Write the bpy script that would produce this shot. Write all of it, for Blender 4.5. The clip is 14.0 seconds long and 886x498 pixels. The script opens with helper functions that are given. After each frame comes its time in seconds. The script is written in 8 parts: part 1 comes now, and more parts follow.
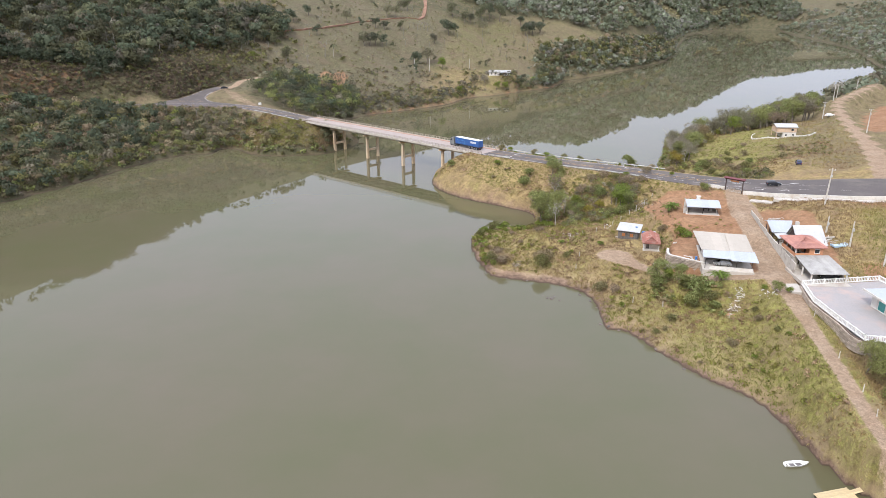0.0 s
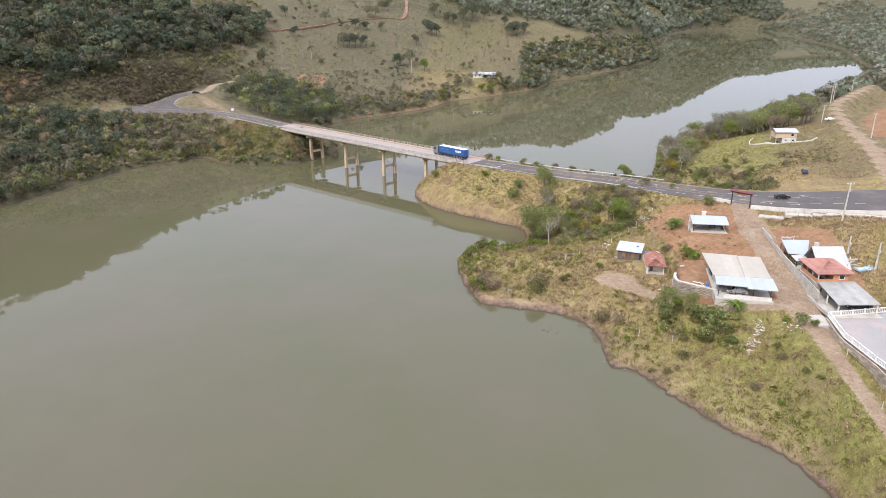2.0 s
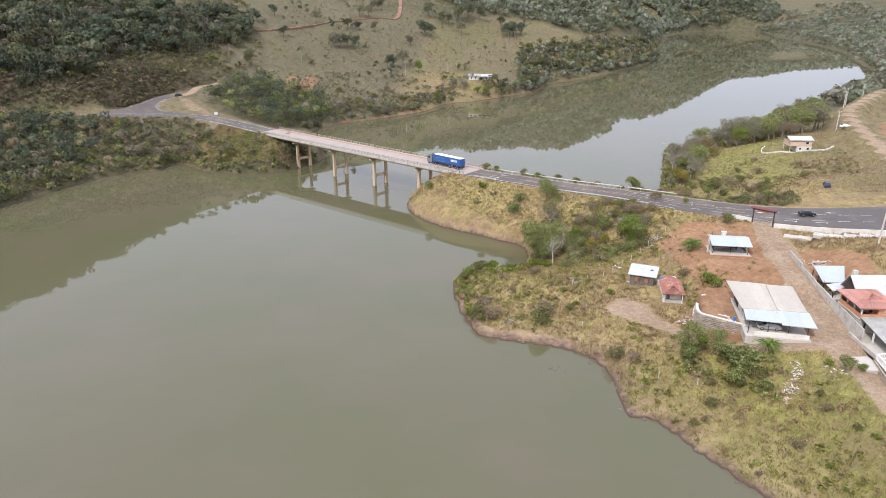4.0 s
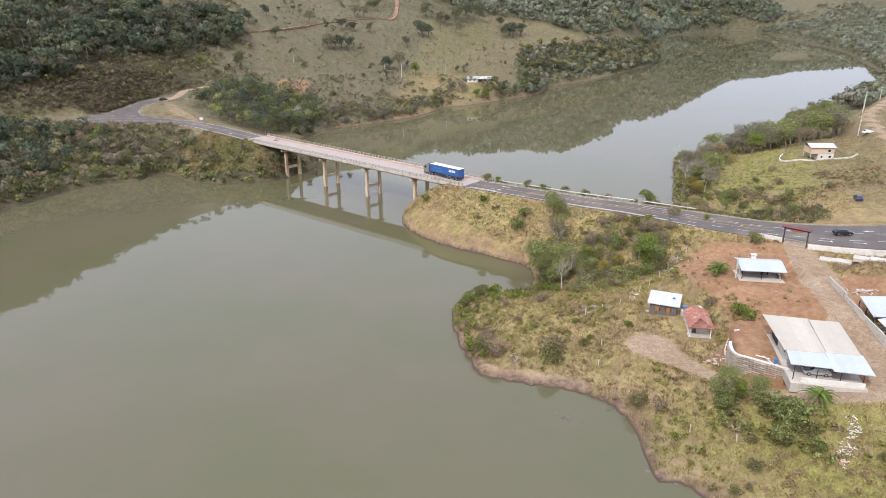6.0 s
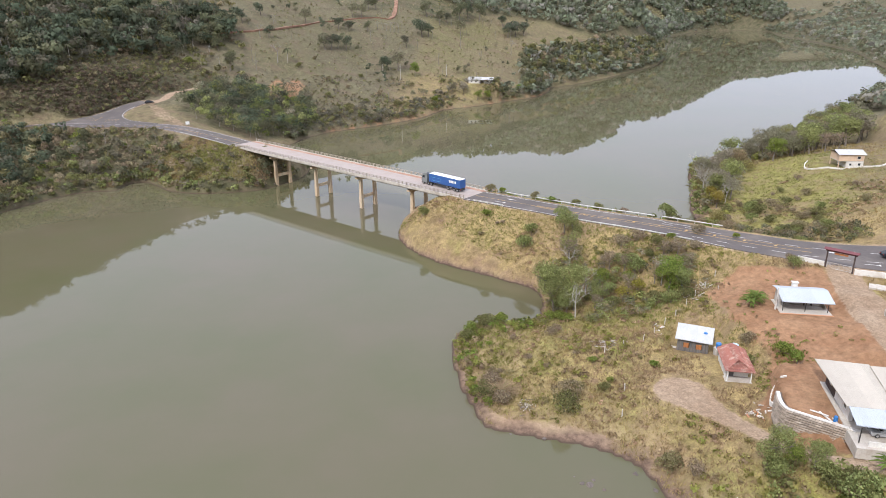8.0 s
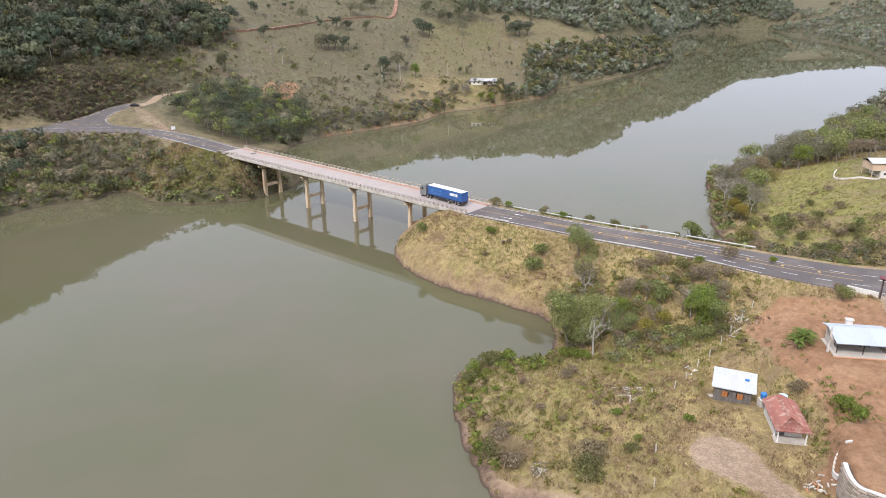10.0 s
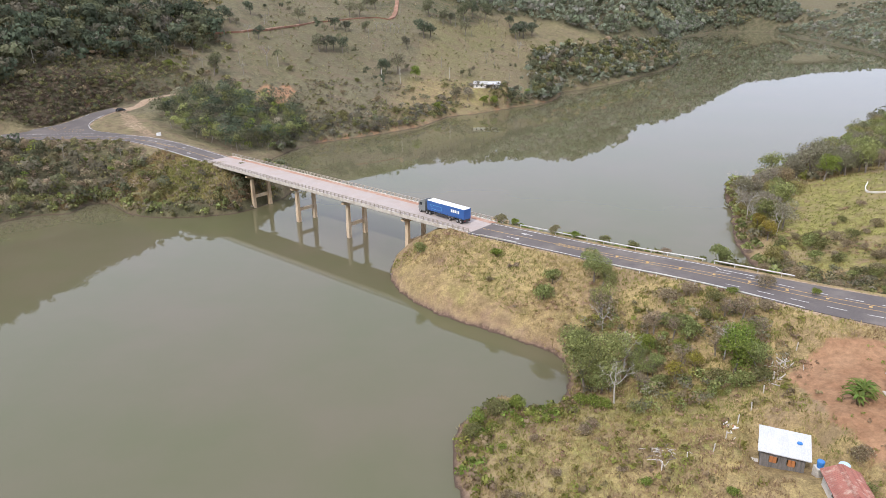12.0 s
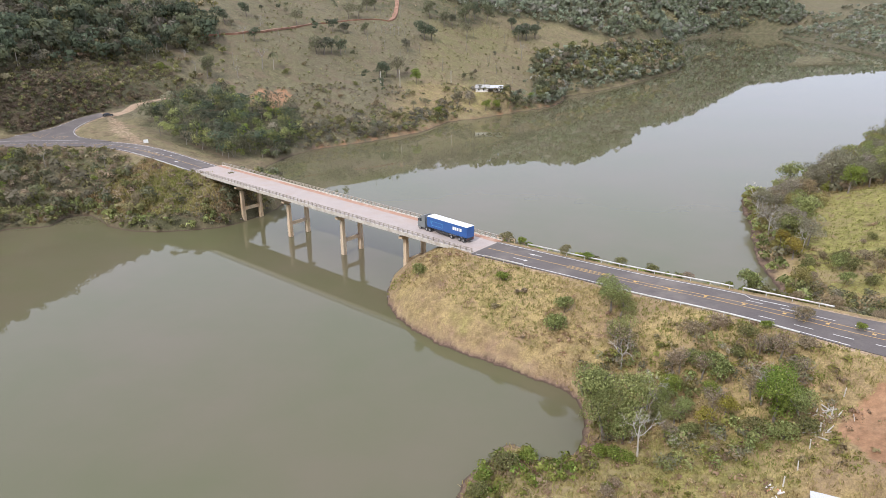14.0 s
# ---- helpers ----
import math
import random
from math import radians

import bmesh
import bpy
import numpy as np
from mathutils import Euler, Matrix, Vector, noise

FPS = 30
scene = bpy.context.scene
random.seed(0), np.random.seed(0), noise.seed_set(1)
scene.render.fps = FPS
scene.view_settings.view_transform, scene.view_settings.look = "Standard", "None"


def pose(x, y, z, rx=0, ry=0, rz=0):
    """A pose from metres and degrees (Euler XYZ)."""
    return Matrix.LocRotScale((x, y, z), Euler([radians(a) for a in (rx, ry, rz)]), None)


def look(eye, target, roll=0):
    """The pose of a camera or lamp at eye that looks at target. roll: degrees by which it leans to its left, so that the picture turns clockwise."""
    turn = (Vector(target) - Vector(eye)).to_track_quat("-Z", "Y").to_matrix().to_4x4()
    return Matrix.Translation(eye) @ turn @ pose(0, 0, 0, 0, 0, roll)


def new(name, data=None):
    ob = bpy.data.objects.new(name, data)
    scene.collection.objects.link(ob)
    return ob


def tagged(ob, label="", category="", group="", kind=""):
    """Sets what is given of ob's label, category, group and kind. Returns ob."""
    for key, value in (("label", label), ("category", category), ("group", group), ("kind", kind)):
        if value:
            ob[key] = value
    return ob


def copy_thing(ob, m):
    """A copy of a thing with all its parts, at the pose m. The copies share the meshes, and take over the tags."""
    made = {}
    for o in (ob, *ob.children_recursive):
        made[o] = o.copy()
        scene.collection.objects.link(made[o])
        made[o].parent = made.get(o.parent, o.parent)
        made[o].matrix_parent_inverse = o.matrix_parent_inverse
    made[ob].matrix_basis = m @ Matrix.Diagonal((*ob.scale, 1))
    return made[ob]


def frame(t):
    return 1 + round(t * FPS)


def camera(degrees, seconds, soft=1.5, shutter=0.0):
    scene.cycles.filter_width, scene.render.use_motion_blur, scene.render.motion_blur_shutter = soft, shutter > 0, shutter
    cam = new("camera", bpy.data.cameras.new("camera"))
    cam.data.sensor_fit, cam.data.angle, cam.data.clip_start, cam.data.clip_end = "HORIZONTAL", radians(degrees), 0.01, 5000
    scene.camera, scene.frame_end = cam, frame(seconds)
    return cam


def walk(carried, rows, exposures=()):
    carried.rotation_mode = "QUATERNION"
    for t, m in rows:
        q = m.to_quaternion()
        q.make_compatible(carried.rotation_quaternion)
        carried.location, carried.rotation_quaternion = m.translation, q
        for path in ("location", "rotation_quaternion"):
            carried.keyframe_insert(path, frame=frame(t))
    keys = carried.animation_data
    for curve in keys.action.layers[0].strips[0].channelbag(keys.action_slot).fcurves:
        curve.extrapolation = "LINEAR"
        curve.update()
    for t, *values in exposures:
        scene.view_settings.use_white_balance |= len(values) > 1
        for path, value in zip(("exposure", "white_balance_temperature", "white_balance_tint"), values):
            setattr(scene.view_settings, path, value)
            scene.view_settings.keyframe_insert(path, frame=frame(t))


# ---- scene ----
cam = camera(66.47, 14.0, 0.8)

# Path: seconds, place in metres, heading, pitch and roll in degrees.
ROWS = [
    (0.0, 0.36, -0.06, 71.99, 0.89, -20.25, -0.50),
    (0.5, 0.35, 4.79, 72.02, 0.86, -20.25, -0.57),
    (1.0, 0.35, 9.54, 72.01, 0.63, -20.24, -0.63),
    (1.5, 0.36, 14.22, 71.95, 0.21, -20.26, -0.64),
    (2.0, 0.39, 18.84, 71.87, -0.49, -20.27, -0.63),
    (2.5, 0.44, 23.43, 71.75, -0.73, -20.27, -0.59),
    (3.0, 0.50, 28.01, 71.60, -0.79, -20.26, -0.47),
    (5.5, 1.13, 51.08, 70.49, -1.15, -20.19, -0.42),
    (6.0, 1.31, 55.77, 70.22, -1.12, -20.16, -0.45),
    (6.5, 1.51, 60.50, 69.94, -1.08, -20.17, -0.46),
    (7.0, 1.72, 65.25, 69.65, -1.06, -20.16, -0.50),
    (7.5, 1.94, 70.02, 69.36, -1.04, -20.17, -0.52),
    (8.0, 2.17, 74.80, 69.06, -1.02, -20.18, -0.53),
    (10.5, 3.31, 98.25, 67.74, -0.76, -20.18, -0.55),
    (11.0, 3.50, 102.70, 67.53, -0.74, -20.13, -0.45),
    (11.5, 3.67, 107.01, 67.35, -0.69, -20.10, -0.47),
    (12.0, 3.80, 111.15, 67.20, -0.66, -20.07, -0.50),
    (12.5, 3.90, 115.08, 67.08, -0.67, -20.02, -0.51),
    (13.0, 3.95, 118.76, 67.01, -0.66, -19.91, -0.38),
    (13.5, 3.95, 122.16, 66.98, -0.64, -19.88, -0.36),
    (14.0, 3.88, 125.23, 67.00, -0.61, -19.95, -0.42),
]


def aim(x, y, z, yaw, pitch, roll):
    return pose(x, y, z, 90 + pitch, 0, yaw) @ pose(0, 0, 0, 0, 0, roll)


walk(cam, [(t, aim(*row)) for t, *row in ROWS], [(0.0, 0.0), (14.0, 0.0)])

# ---- light: a hazy bright sky and a soft sun from behind the camera's left shoulder ----
SUN_AZ, SUN_EL = 212.0, 46.0  # degrees, clockwise from +y
world = bpy.data.worlds.new("hazy_sky")
scene.world = world
world.use_nodes = True
wn, wl = world.node_tree.nodes, world.node_tree.links
sky = wn.new("ShaderNodeTexSky")
sky.sky_type = "NISHITA"
sky.sun_disc = False
sky.sun_elevation = radians(SUN_EL)
sky.sun_rotation = radians(SUN_AZ)
sky.air_density, sky.dust_density, sky.ozone_density, sky.altitude = 1.0, 5.0, 1.0, 300
haze = wn.new("ShaderNodeMixRGB")
haze.inputs[0].default_value = 0.93
sky_way = wn.new("ShaderNodeTexCoord")
sky_axes = wn.new("ShaderNodeSeparateXYZ")
sky_rise = wn.new("ShaderNodeMath")
sky_rise.operation = "MULTIPLY_ADD"
sky_rise.use_clamp = False
sky_rise.inputs[1].default_value, sky_rise.inputs[2].default_value = 0.66, 0.6
sky_tone = wn.new("ShaderNodeVectorMath")
sky_tone.operation = "SCALE"
sky_tone.inputs[0].default_value = (10.5, 11.2, 13.6)
wl.new(sky_way.outputs["Generated"], sky_axes.inputs[0])
wl.new(sky_axes.outputs["Z"], sky_rise.inputs[0])
wl.new(sky_rise.outputs[0], sky_tone.inputs["Scale"])
wl.new(sky_tone.outputs[0], haze.inputs[2])
wl.new(sky.outputs[0], haze.inputs[1])
wl.new(haze.outputs[0], wn["Background"].inputs["Color"])
wn["Background"].inputs["Strength"].default_value = 0.138
sun_data = bpy.data.lights.new("sun", "SUN")
sun_data.energy, sun_data.angle, sun_data.color = 3.1, radians(2.0), (1.0, 0.955, 0.9)
sun = new("sun", sun_data)
sun.matrix_world = look((0, 0, 0), (-math.sin(radians(SUN_AZ)) * math.cos(radians(SUN_EL)),
                                    -math.cos(radians(SUN_AZ)) * math.cos(radians(SUN_EL)), -math.sin(radians(SUN_EL))))

# ---- materials ----
def nodes_of(name):
    m = bpy.data.materials.new(name)
    m.use_nodes = True
    return m, m.node_tree.nodes, m.node_tree.links, m.node_tree.nodes["Principled BSDF"]


def rgba(c):
    return (*c, 1.0)


def noise_node(n, l, size, detail=4.0, rough=0.55, stretch=(1, 1, 1), local=False):
    """Noise with features of about that size in metres."""
    place = n.new("ShaderNodeTexCoord").outputs["Object"] if local else n.new("ShaderNodeNewGeometry").outputs["Position"]
    mapping = n.new("ShaderNodeMapping")
    mapping.inputs["Scale"].default_value = [s / size for s in stretch]
    l.new(place, mapping.inputs["Vector"])
    t = n.new("ShaderNodeTexNoise")
    t.inputs["Scale"].default_value = 1.0
    t.inputs["Detail"].default_value = detail
    t.inputs["Roughness"].default_value = rough
    l.new(mapping.outputs[0], t.inputs["Vector"])
    return t.outputs["Fac"]


def ramp(n, l, value, stops):
    r = n.new("ShaderNodeValToRGB")
    while len(r.color_ramp.elements) < len(stops):
        r.color_ramp.elements.new(0.5)
    for e, (p, c) in zip(r.color_ramp.elements, stops):
        e.position, e.color = p, rgba(c) if isinstance(c, tuple) else (c, c, c, 1)
    l.new(value, r.inputs[0])
    return r.outputs[0]


def mix(n, l, fac, a, b, kind="MIX"):
    m = n.new("ShaderNodeMixRGB")
    m.blend_type = kind
    for k, v in ((0, fac), (1, a), (2, b)):
        if isinstance(v, (int, float)):
            m.inputs[k].default_value = v if k == 0 else (v, v, v, 1)
        elif isinstance(v, tuple):
            m.inputs[k].default_value = rgba(v)
        else:
            l.new(v, m.inputs[k])
    return m.outputs[0]


def maths(n, l, op, a, b):
    m = n.new("ShaderNodeMath")
    m.operation = op
    for k, v in ((0, a), (1, b)):
        if isinstance(v, (int, float)):
            m.inputs[k].default_value = v
        else:
            l.new(v, m.inputs[k])
    return m.outputs[0]


def attribute(n, name):
    a = n.new("ShaderNodeAttribute")
    a.attribute_name = name
    return a.outputs["Fac"]


def relief(n, l, bsdf, value, strength, distance):
    b = n.new("ShaderNodeBump")
    b.inputs["Strength"].default_value = strength
    b.inputs["Distance"].default_value = distance
    l.new(value, b.inputs["Height"])
    l.new(b.outputs[0], bsdf.inputs["Normal"])


def surface(name, base, other, size=1.2, stain=None, stain_size=3.0, rough=0.8, metal=0.0, bump=0.3, grain=0.15, stretch=(1, 1, 1), vary=0.0):
    """A weathered surface: two base colours by grain, and a stain by larger noise."""
    m, n, l, bsdf = nodes_of(name)
    fine = noise_node(n, l, grain, 3, 0.6, stretch)
    broad = noise_node(n, l, size, 5, 0.6, stretch)
    col = mix(n, l, ramp(n, l, broad, [(0.3, 0.0), (0.7, 1.0)]), base, other)
    col = mix(n, l, 0.35, col, mix(n, l, 1.0, col, ramp(n, l, fine, [(0.3, 0.55), (0.7, 1.35)]), "MULTIPLY"))
    if stain:
        col = mix(n, l, ramp(n, l, noise_node(n, l, stain_size, 6, 0.65, stretch), [(0.5, 0.0), (0.68, 0.85)]), col, stain)
    if vary:
        tone = n.new("ShaderNodeHueSaturation")
        info = n.new("ShaderNodeObjectInfo")
        l.new(maths(n, l, "ADD", maths(n, l, "MULTIPLY", info.outputs["Random"], 2 * vary), 1 - vary), tone.inputs["Value"])
        l.new(col, tone.inputs["Color"])
        col = tone.outputs[0]
    l.new(col, bsdf.inputs["Base Color"])
    bsdf.inputs["Roughness"].default_value = rough
    bsdf.inputs["Metallic"].default_value = metal
    if bump:
        relief(n, l, bsdf, fine, bump, 0.03)
    return m


def leaf_material(name, dark, light, dry=None, share=0.3):
    """Foliage: each leaf clump has its own tone, and each plant too."""
    m, n, l, bsdf = nodes_of(name)
    geo = n.new("ShaderNodeNewGeometry")
    info = n.new("ShaderNodeObjectInfo")
    col = ramp(n, l, geo.outputs["Random Per Island"], [(0.0, dark), (1.0, light)])
    tint = maths(n, l, "FRACT", maths(n, l, "ADD", attribute(n, "tint"), info.outputs["Random"]), 0.0)
    if dry:
        col = mix(n, l, ramp(n, l, tint, [(1 - share - 0.05, 0.0), (min(1.0, 1 - share + 0.15), 0.9)]), col, dry)
    tone = n.new("ShaderNodeHueSaturation")
    swing = maths(n, l, "FRACT", maths(n, l, "MULTIPLY", tint, 7.31), 0.0)
    l.new(maths(n, l, "ADD", maths(n, l, "MULTIPLY", swing, 0.7), 0.68), tone.inputs["Value"])
    l.new(maths(n, l, "ADD", maths(n, l, "MULTIPLY", maths(n, l, "FRACT", maths(n, l, "MULTIPLY", tint, 3.7), 0.0), 0.04), 0.48), tone.inputs["Hue"])
    l.new(col, tone.inputs["Color"])
    l.new(tone.outputs[0], bsdf.inputs["Base Color"])
    bsdf.inputs["Roughness"].default_value = 0.85
    bsdf.inputs["Specular IOR Level"].default_value = 0.1
    glow = n.new("ShaderNodeBsdfTranslucent")
    l.new(tone.outputs[0], glow.inputs["Color"])
    both = n.new("ShaderNodeMixShader")
    both.inputs[0].default_value = 0.42
    l.new(bsdf.outputs[0], both.inputs[1])
    l.new(glow.outputs[0], both.inputs[2])
    l.new(both.outputs[0], n["Material Output"].inputs["Surface"])
    return m


def ground_material():
    m, n, l, bsdf = nodes_of("hillside_ground")
    broad = noise_node(n, l, 38, 6, 0.62)
    mid = noise_node(n, l, 7, 6, 0.65)
    fine = noise_node(n, l, 1.1, 6, 0.7)
    blade = noise_node(n, l, 0.3, 3, 0.75)
    pale = attribute(n, "straw")
    straw = mix(n, l, pale, (0.145, 0.13, 0.078), (0.3, 0.228, 0.104))
    tan = mix(n, l, pale, (0.113, 0.097, 0.062), (0.235, 0.17, 0.088))
    olive = mix(n, l, pale, (0.125, 0.108, 0.064), (0.208, 0.176, 0.07))
    green = mix(n, l, pale, (0.126, 0.118, 0.06), (0.198, 0.194, 0.056))
    col = mix(n, l, ramp(n, l, mid, [(0.36, 0.0), (0.62, 1.0)]), tan, straw)
    lush = maths(n, l, "ADD", maths(n, l, "MULTIPLY", maths(n, l, "SUBTRACT", broad, 0.5), 1.5), attribute(n, "lush"))
    lush = maths(n, l, "ADD", lush, maths(n, l, "MULTIPLY", maths(n, l, "SUBTRACT", noise_node(n, l, 5, 5, 0.65), 0.5), 1.2))
    col = mix(n, l, ramp(n, l, lush, [(0.2, 0.0), (0.62, 0.9)]), col, mix(n, l, ramp(n, l, fine, [(0.38, 0.0), (0.6, 1.0)]), olive, green))
    col = mix(n, l, ramp(n, l, noise_node(n, l, 4.2, 5, 0.7), [(0.54, 0.0), (0.68, 0.7)]), col, mix(n, l, pale, (0.12, 0.085, 0.06), (0.22, 0.14, 0.10)))
    col = mix(n, l, ramp(n, l, attribute(n, "wood"), [(0.2, 0.0), (0.8, 0.85)]), col, mix(n, l, ramp(n, l, mid, [(0.4, 0.0), (0.6, 1.0)]), (0.062, 0.064, 0.034), (0.125, 0.11, 0.065)))
    col = mix(n, l, 1.0, col, ramp(n, l, fine, [(0.3, 0.74), (0.72, 1.28)]), "MULTIPLY")
    col = mix(n, l, 1.0, col, ramp(n, l, blade, [(0.3, 0.68), (0.7, 1.34)]), "MULTIPLY")
    col = mix(n, l, 1.0, col, ramp(n, l, noise_node(n, l, 2.8, 4, 0.7), [(0.32, 0.72), (0.5, 1.0), (0.7, 1.22)]), "MULTIPLY")
    col = mix(n, l, ramp(n, l, noise_node(n, l, 16, 5, 0.7, (1, 1.8, 1)), [(0.5, 0.0), (0.66, 0.55)]), col, mix(n, l, pale, (0.15, 0.105, 0.076), (0.25, 0.175, 0.115)))
    soil = mix(n, l, ramp(n, l, mid, [(0.35, 0.0), (0.65, 1.0)]), (0.24, 0.13, 0.072), (0.31, 0.185, 0.108))
    soil = mix(n, l, 0.75, soil, mix(n, l, 1.0, soil, ramp(n, l, fine, [(0.3, 0.6), (0.7, 1.4)]), "MULTIPLY"))
    soil_mask = maths(n, l, "ADD", attribute(n, "soil"), maths(n, l, "MULTIPLY", maths(n, l, "SUBTRACT", noise_node(n, l, 5, 6, 0.7), 0.5), 1.8))
    col = mix(n, l, ramp(n, l, soil_mask, [(0.38, 0.0), (0.66, 1.0)]), col, soil)
    dirt = mix(n, l, ramp(n, l, mid, [(0.3, 0.0), (0.7, 1.0)]), (0.265, 0.182, 0.12), (0.345, 0.258, 0.182))
    dirt = mix(n, l, 0.6, dirt, mix(n, l, 1.0, dirt, ramp(n, l, fine, [(0.3, 0.6), (0.7, 1.4)]), "MULTIPLY"))
    dirt = mix(n, l, 0.6, dirt, mix(n, l, 1.0, dirt, ramp(n, l, blade, [(0.32, 0.55), (0.68, 1.4)]), "MULTIPLY"))
    track_mask = maths(n, l, "ADD", attribute(n, "track"), maths(n, l, "MULTIPLY", maths(n, l, "SUBTRACT", fine, 0.5), 0.9))
    col = mix(n, l, ramp(n, l, track_mask, [(0.4, 0.0), (0.62, 1.0)]), col, dirt)
    spot = n.new("ShaderNodeNewGeometry")
    axes = n.new("ShaderNodeSeparateXYZ")
    l.new(spot.outputs["Position"], axes.inputs[0])
    bank = maths(n, l, "ADD", axes.outputs["Z"], maths(n, l, "MULTIPLY", maths(n, l, "SUBTRACT", noise_node(n, l, 9, 5, 0.65), 0.5), 4.0))
    earth = mix(n, l, ramp(n, l, fine, [(0.35, 0.0), (0.65, 1.0)]), (0.1, 0.068, 0.05), (0.235, 0.16, 0.115))
    bare = maths(n, l, "MULTIPLY", ramp(n, l, maths(n, l, "MULTIPLY", bank, 0.25), [(0.12, 1.0), (0.36, 0.0)]), maths(n, l, "MAXIMUM", maths(n, l, "SUBTRACT", maths(n, l, "MULTIPLY", pale, 1.4), 0.4), 0.0))
    parched = ramp(n, l, maths(n, l, "MULTIPLY", bank, 0.2), [(0.3, 0.5), (0.7, 0.0)])
    col = mix(n, l, maths(n, l, "MULTIPLY", parched, maths(n, l, "MAXIMUM", maths(n, l, "SUBTRACT", maths(n, l, "MULTIPLY", pale, 1.4), 0.4), 0.0)), col, mix(n, l, ramp(n, l, mid, [(0.4, 0.0), (0.6, 1.0)]), (0.25, 0.165, 0.11), (0.37, 0.275, 0.17)))
    col = mix(n, l, bare, col, earth)
    col = mix(n, l, ramp(n, l, axes.outputs["Z"], [(0.1, 1.0), (0.4, 0.0)]), col, (0.085, 0.06, 0.045))
    l.new(col, bsdf.inputs["Base Color"])
    bsdf.inputs["Roughness"].default_value = 0.95
    bsdf.inputs["Specular IOR Level"].default_value = 0.12
    relief(n, l, bsdf, maths(n, l, "ADD", maths(n, l, "ADD", fine, maths(n, l, "MULTIPLY", blade, 0.5)), maths(n, l, "MULTIPLY", mid, 1.5)), 0.8, 0.4)
    return m


def water_material():
    m, n, l, bsdf = nodes_of("silty_water")
    broad = noise_node(n, l, 45, 5, 0.6)
    col = mix(n, l, ramp(n, l, broad, [(0.35, 0.0), (0.65, 1.0)]), WATER_A, WATER_B)
    l.new(col, bsdf.inputs["Base Color"])
    bsdf.inputs["Roughness"].default_value = 0.006
    bsdf.inputs["IOR"].default_value = 1.33
    bsdf.inputs["Specular IOR Level"].default_value = 0.5
    ripple = noise_node(n, l, 2.2, 3, 0.6)
    relief(n, l, bsdf, maths(n, l, "ADD", ripple, maths(n, l, "MULTIPLY", noise_node(n, l, 14, 2, 0.5), 2.0)), 0.006, 0.25)
    return m


WATER_A, WATER_B = (0.094, 0.092, 0.047), (0.112, 0.096, 0.060)
GROUND = ground_material()
WATER = water_material()
ASPHALT = surface("worn_asphalt", (0.082, 0.069, 0.064), (0.104, 0.087, 0.08), 5, (0.15, 0.126, 0.11), 9, 0.85, grain=0.3)
PAINT_WHITE = surface("road_paint_white", (0.62, 0.6, 0.57), (0.5, 0.48, 0.45), 0.8, (0.3, 0.28, 0.26), 1.4)
PAINT_YELLOW = surface("road_paint_yellow", (0.55, 0.33, 0.08), (0.45, 0.28, 0.1), 0.8, (0.3, 0.24, 0.18), 1.4)
CONCRETE = surface("bridge_concrete", (0.54, 0.5, 0.44), (0.44, 0.4, 0.35), 1.6, (0.29, 0.24, 0.2), 2.6, 0.85, grain=0.2)
COLUMN_CONCRETE = surface("stained_column_concrete", (0.56, 0.48, 0.37), (0.55, 0.39, 0.24), 2.2, (0.34, 0.24, 0.16), 1.7, 0.85, grain=0.2, stretch=(1, 1, 0.25))
# Weathered railing concrete, with the shade of its side and gaps in the tone.
RAILING_CONCRETE = surface("weathered_shaded_railing_concrete", (0.36, 0.32, 0.27), (0.28, 0.245, 0.205), 1.2, (0.2, 0.165, 0.135), 2.0, 0.9, grain=0.15)
DECK = surface("pale_deck_wearing_course", (0.37, 0.315, 0.285), (0.32, 0.27, 0.245), 3.5, (0.33, 0.26, 0.22), 6, 0.9, grain=0.25)
RED_DIRT = surface("red_road_dirt", (0.36, 0.2, 0.13), (0.3, 0.17, 0.12), 1.5, (0.4, 0.3, 0.24), 2.5, 0.95)
RAIL_METAL = surface("galvanised_rail", (0.62, 0.62, 0.6), (0.5, 0.5, 0.48), 1.2, (0.4, 0.33, 0.26), 3, 0.5, 0.4, 0.1)
WHITE_WALL = surface("whitewashed_wall", (0.68, 0.66, 0.62), (0.6, 0.57, 0.53), 1.5, (0.5, 0.42, 0.35), 2.4, 0.85)
BLOCK_WALL = surface("grey_block_wall", (0.6, 0.565, 0.51), (0.52, 0.485, 0.43), 1.2, (0.33, 0.28, 0.24), 2.2, 0.9, vary=0.1)
WHITE_ROOF = surface("white_sheet_roof", (0.46, 0.46, 0.46), (0.415, 0.415, 0.415), 2.5, (0.52, 0.5, 0.47), 4, 0.45, bump=0.05, vary=0.04)
BLUE_ROOF = surface("zinc_sheet_roof", (0.41, 0.44, 0.48), (0.375, 0.4, 0.44), 2.0, (0.4, 0.44, 0.48), 4, 0.5, 0.0, 0.05, vary=0.05)
CREAM_ROOF = surface("cream_fibre_sheet_roof", (0.445, 0.4, 0.34), (0.4, 0.36, 0.305), 2.0, (0.41, 0.365, 0.31), 3.5, 0.8, bump=0.1, vary=0.06)
GREY_ROOF = surface("fibre_cement_roof", (0.4, 0.385, 0.36), (0.33, 0.32, 0.3), 2.0, (0.22, 0.21, 0.195), 2.5, 0.9, vary=0.06)
TILE = surface("clay_roof_tile", (0.31, 0.12, 0.088), (0.22, 0.085, 0.066), 0.4, (0.4, 0.29, 0.23), 0.9, 0.85, grain=0.4, vary=0.16)
TILE_PINK = surface("painted_roof_tile", (0.44, 0.22, 0.175), (0.38, 0.185, 0.15), 0.8, (0.3, 0.15, 0.13), 2.0, 0.8, vary=0.12)
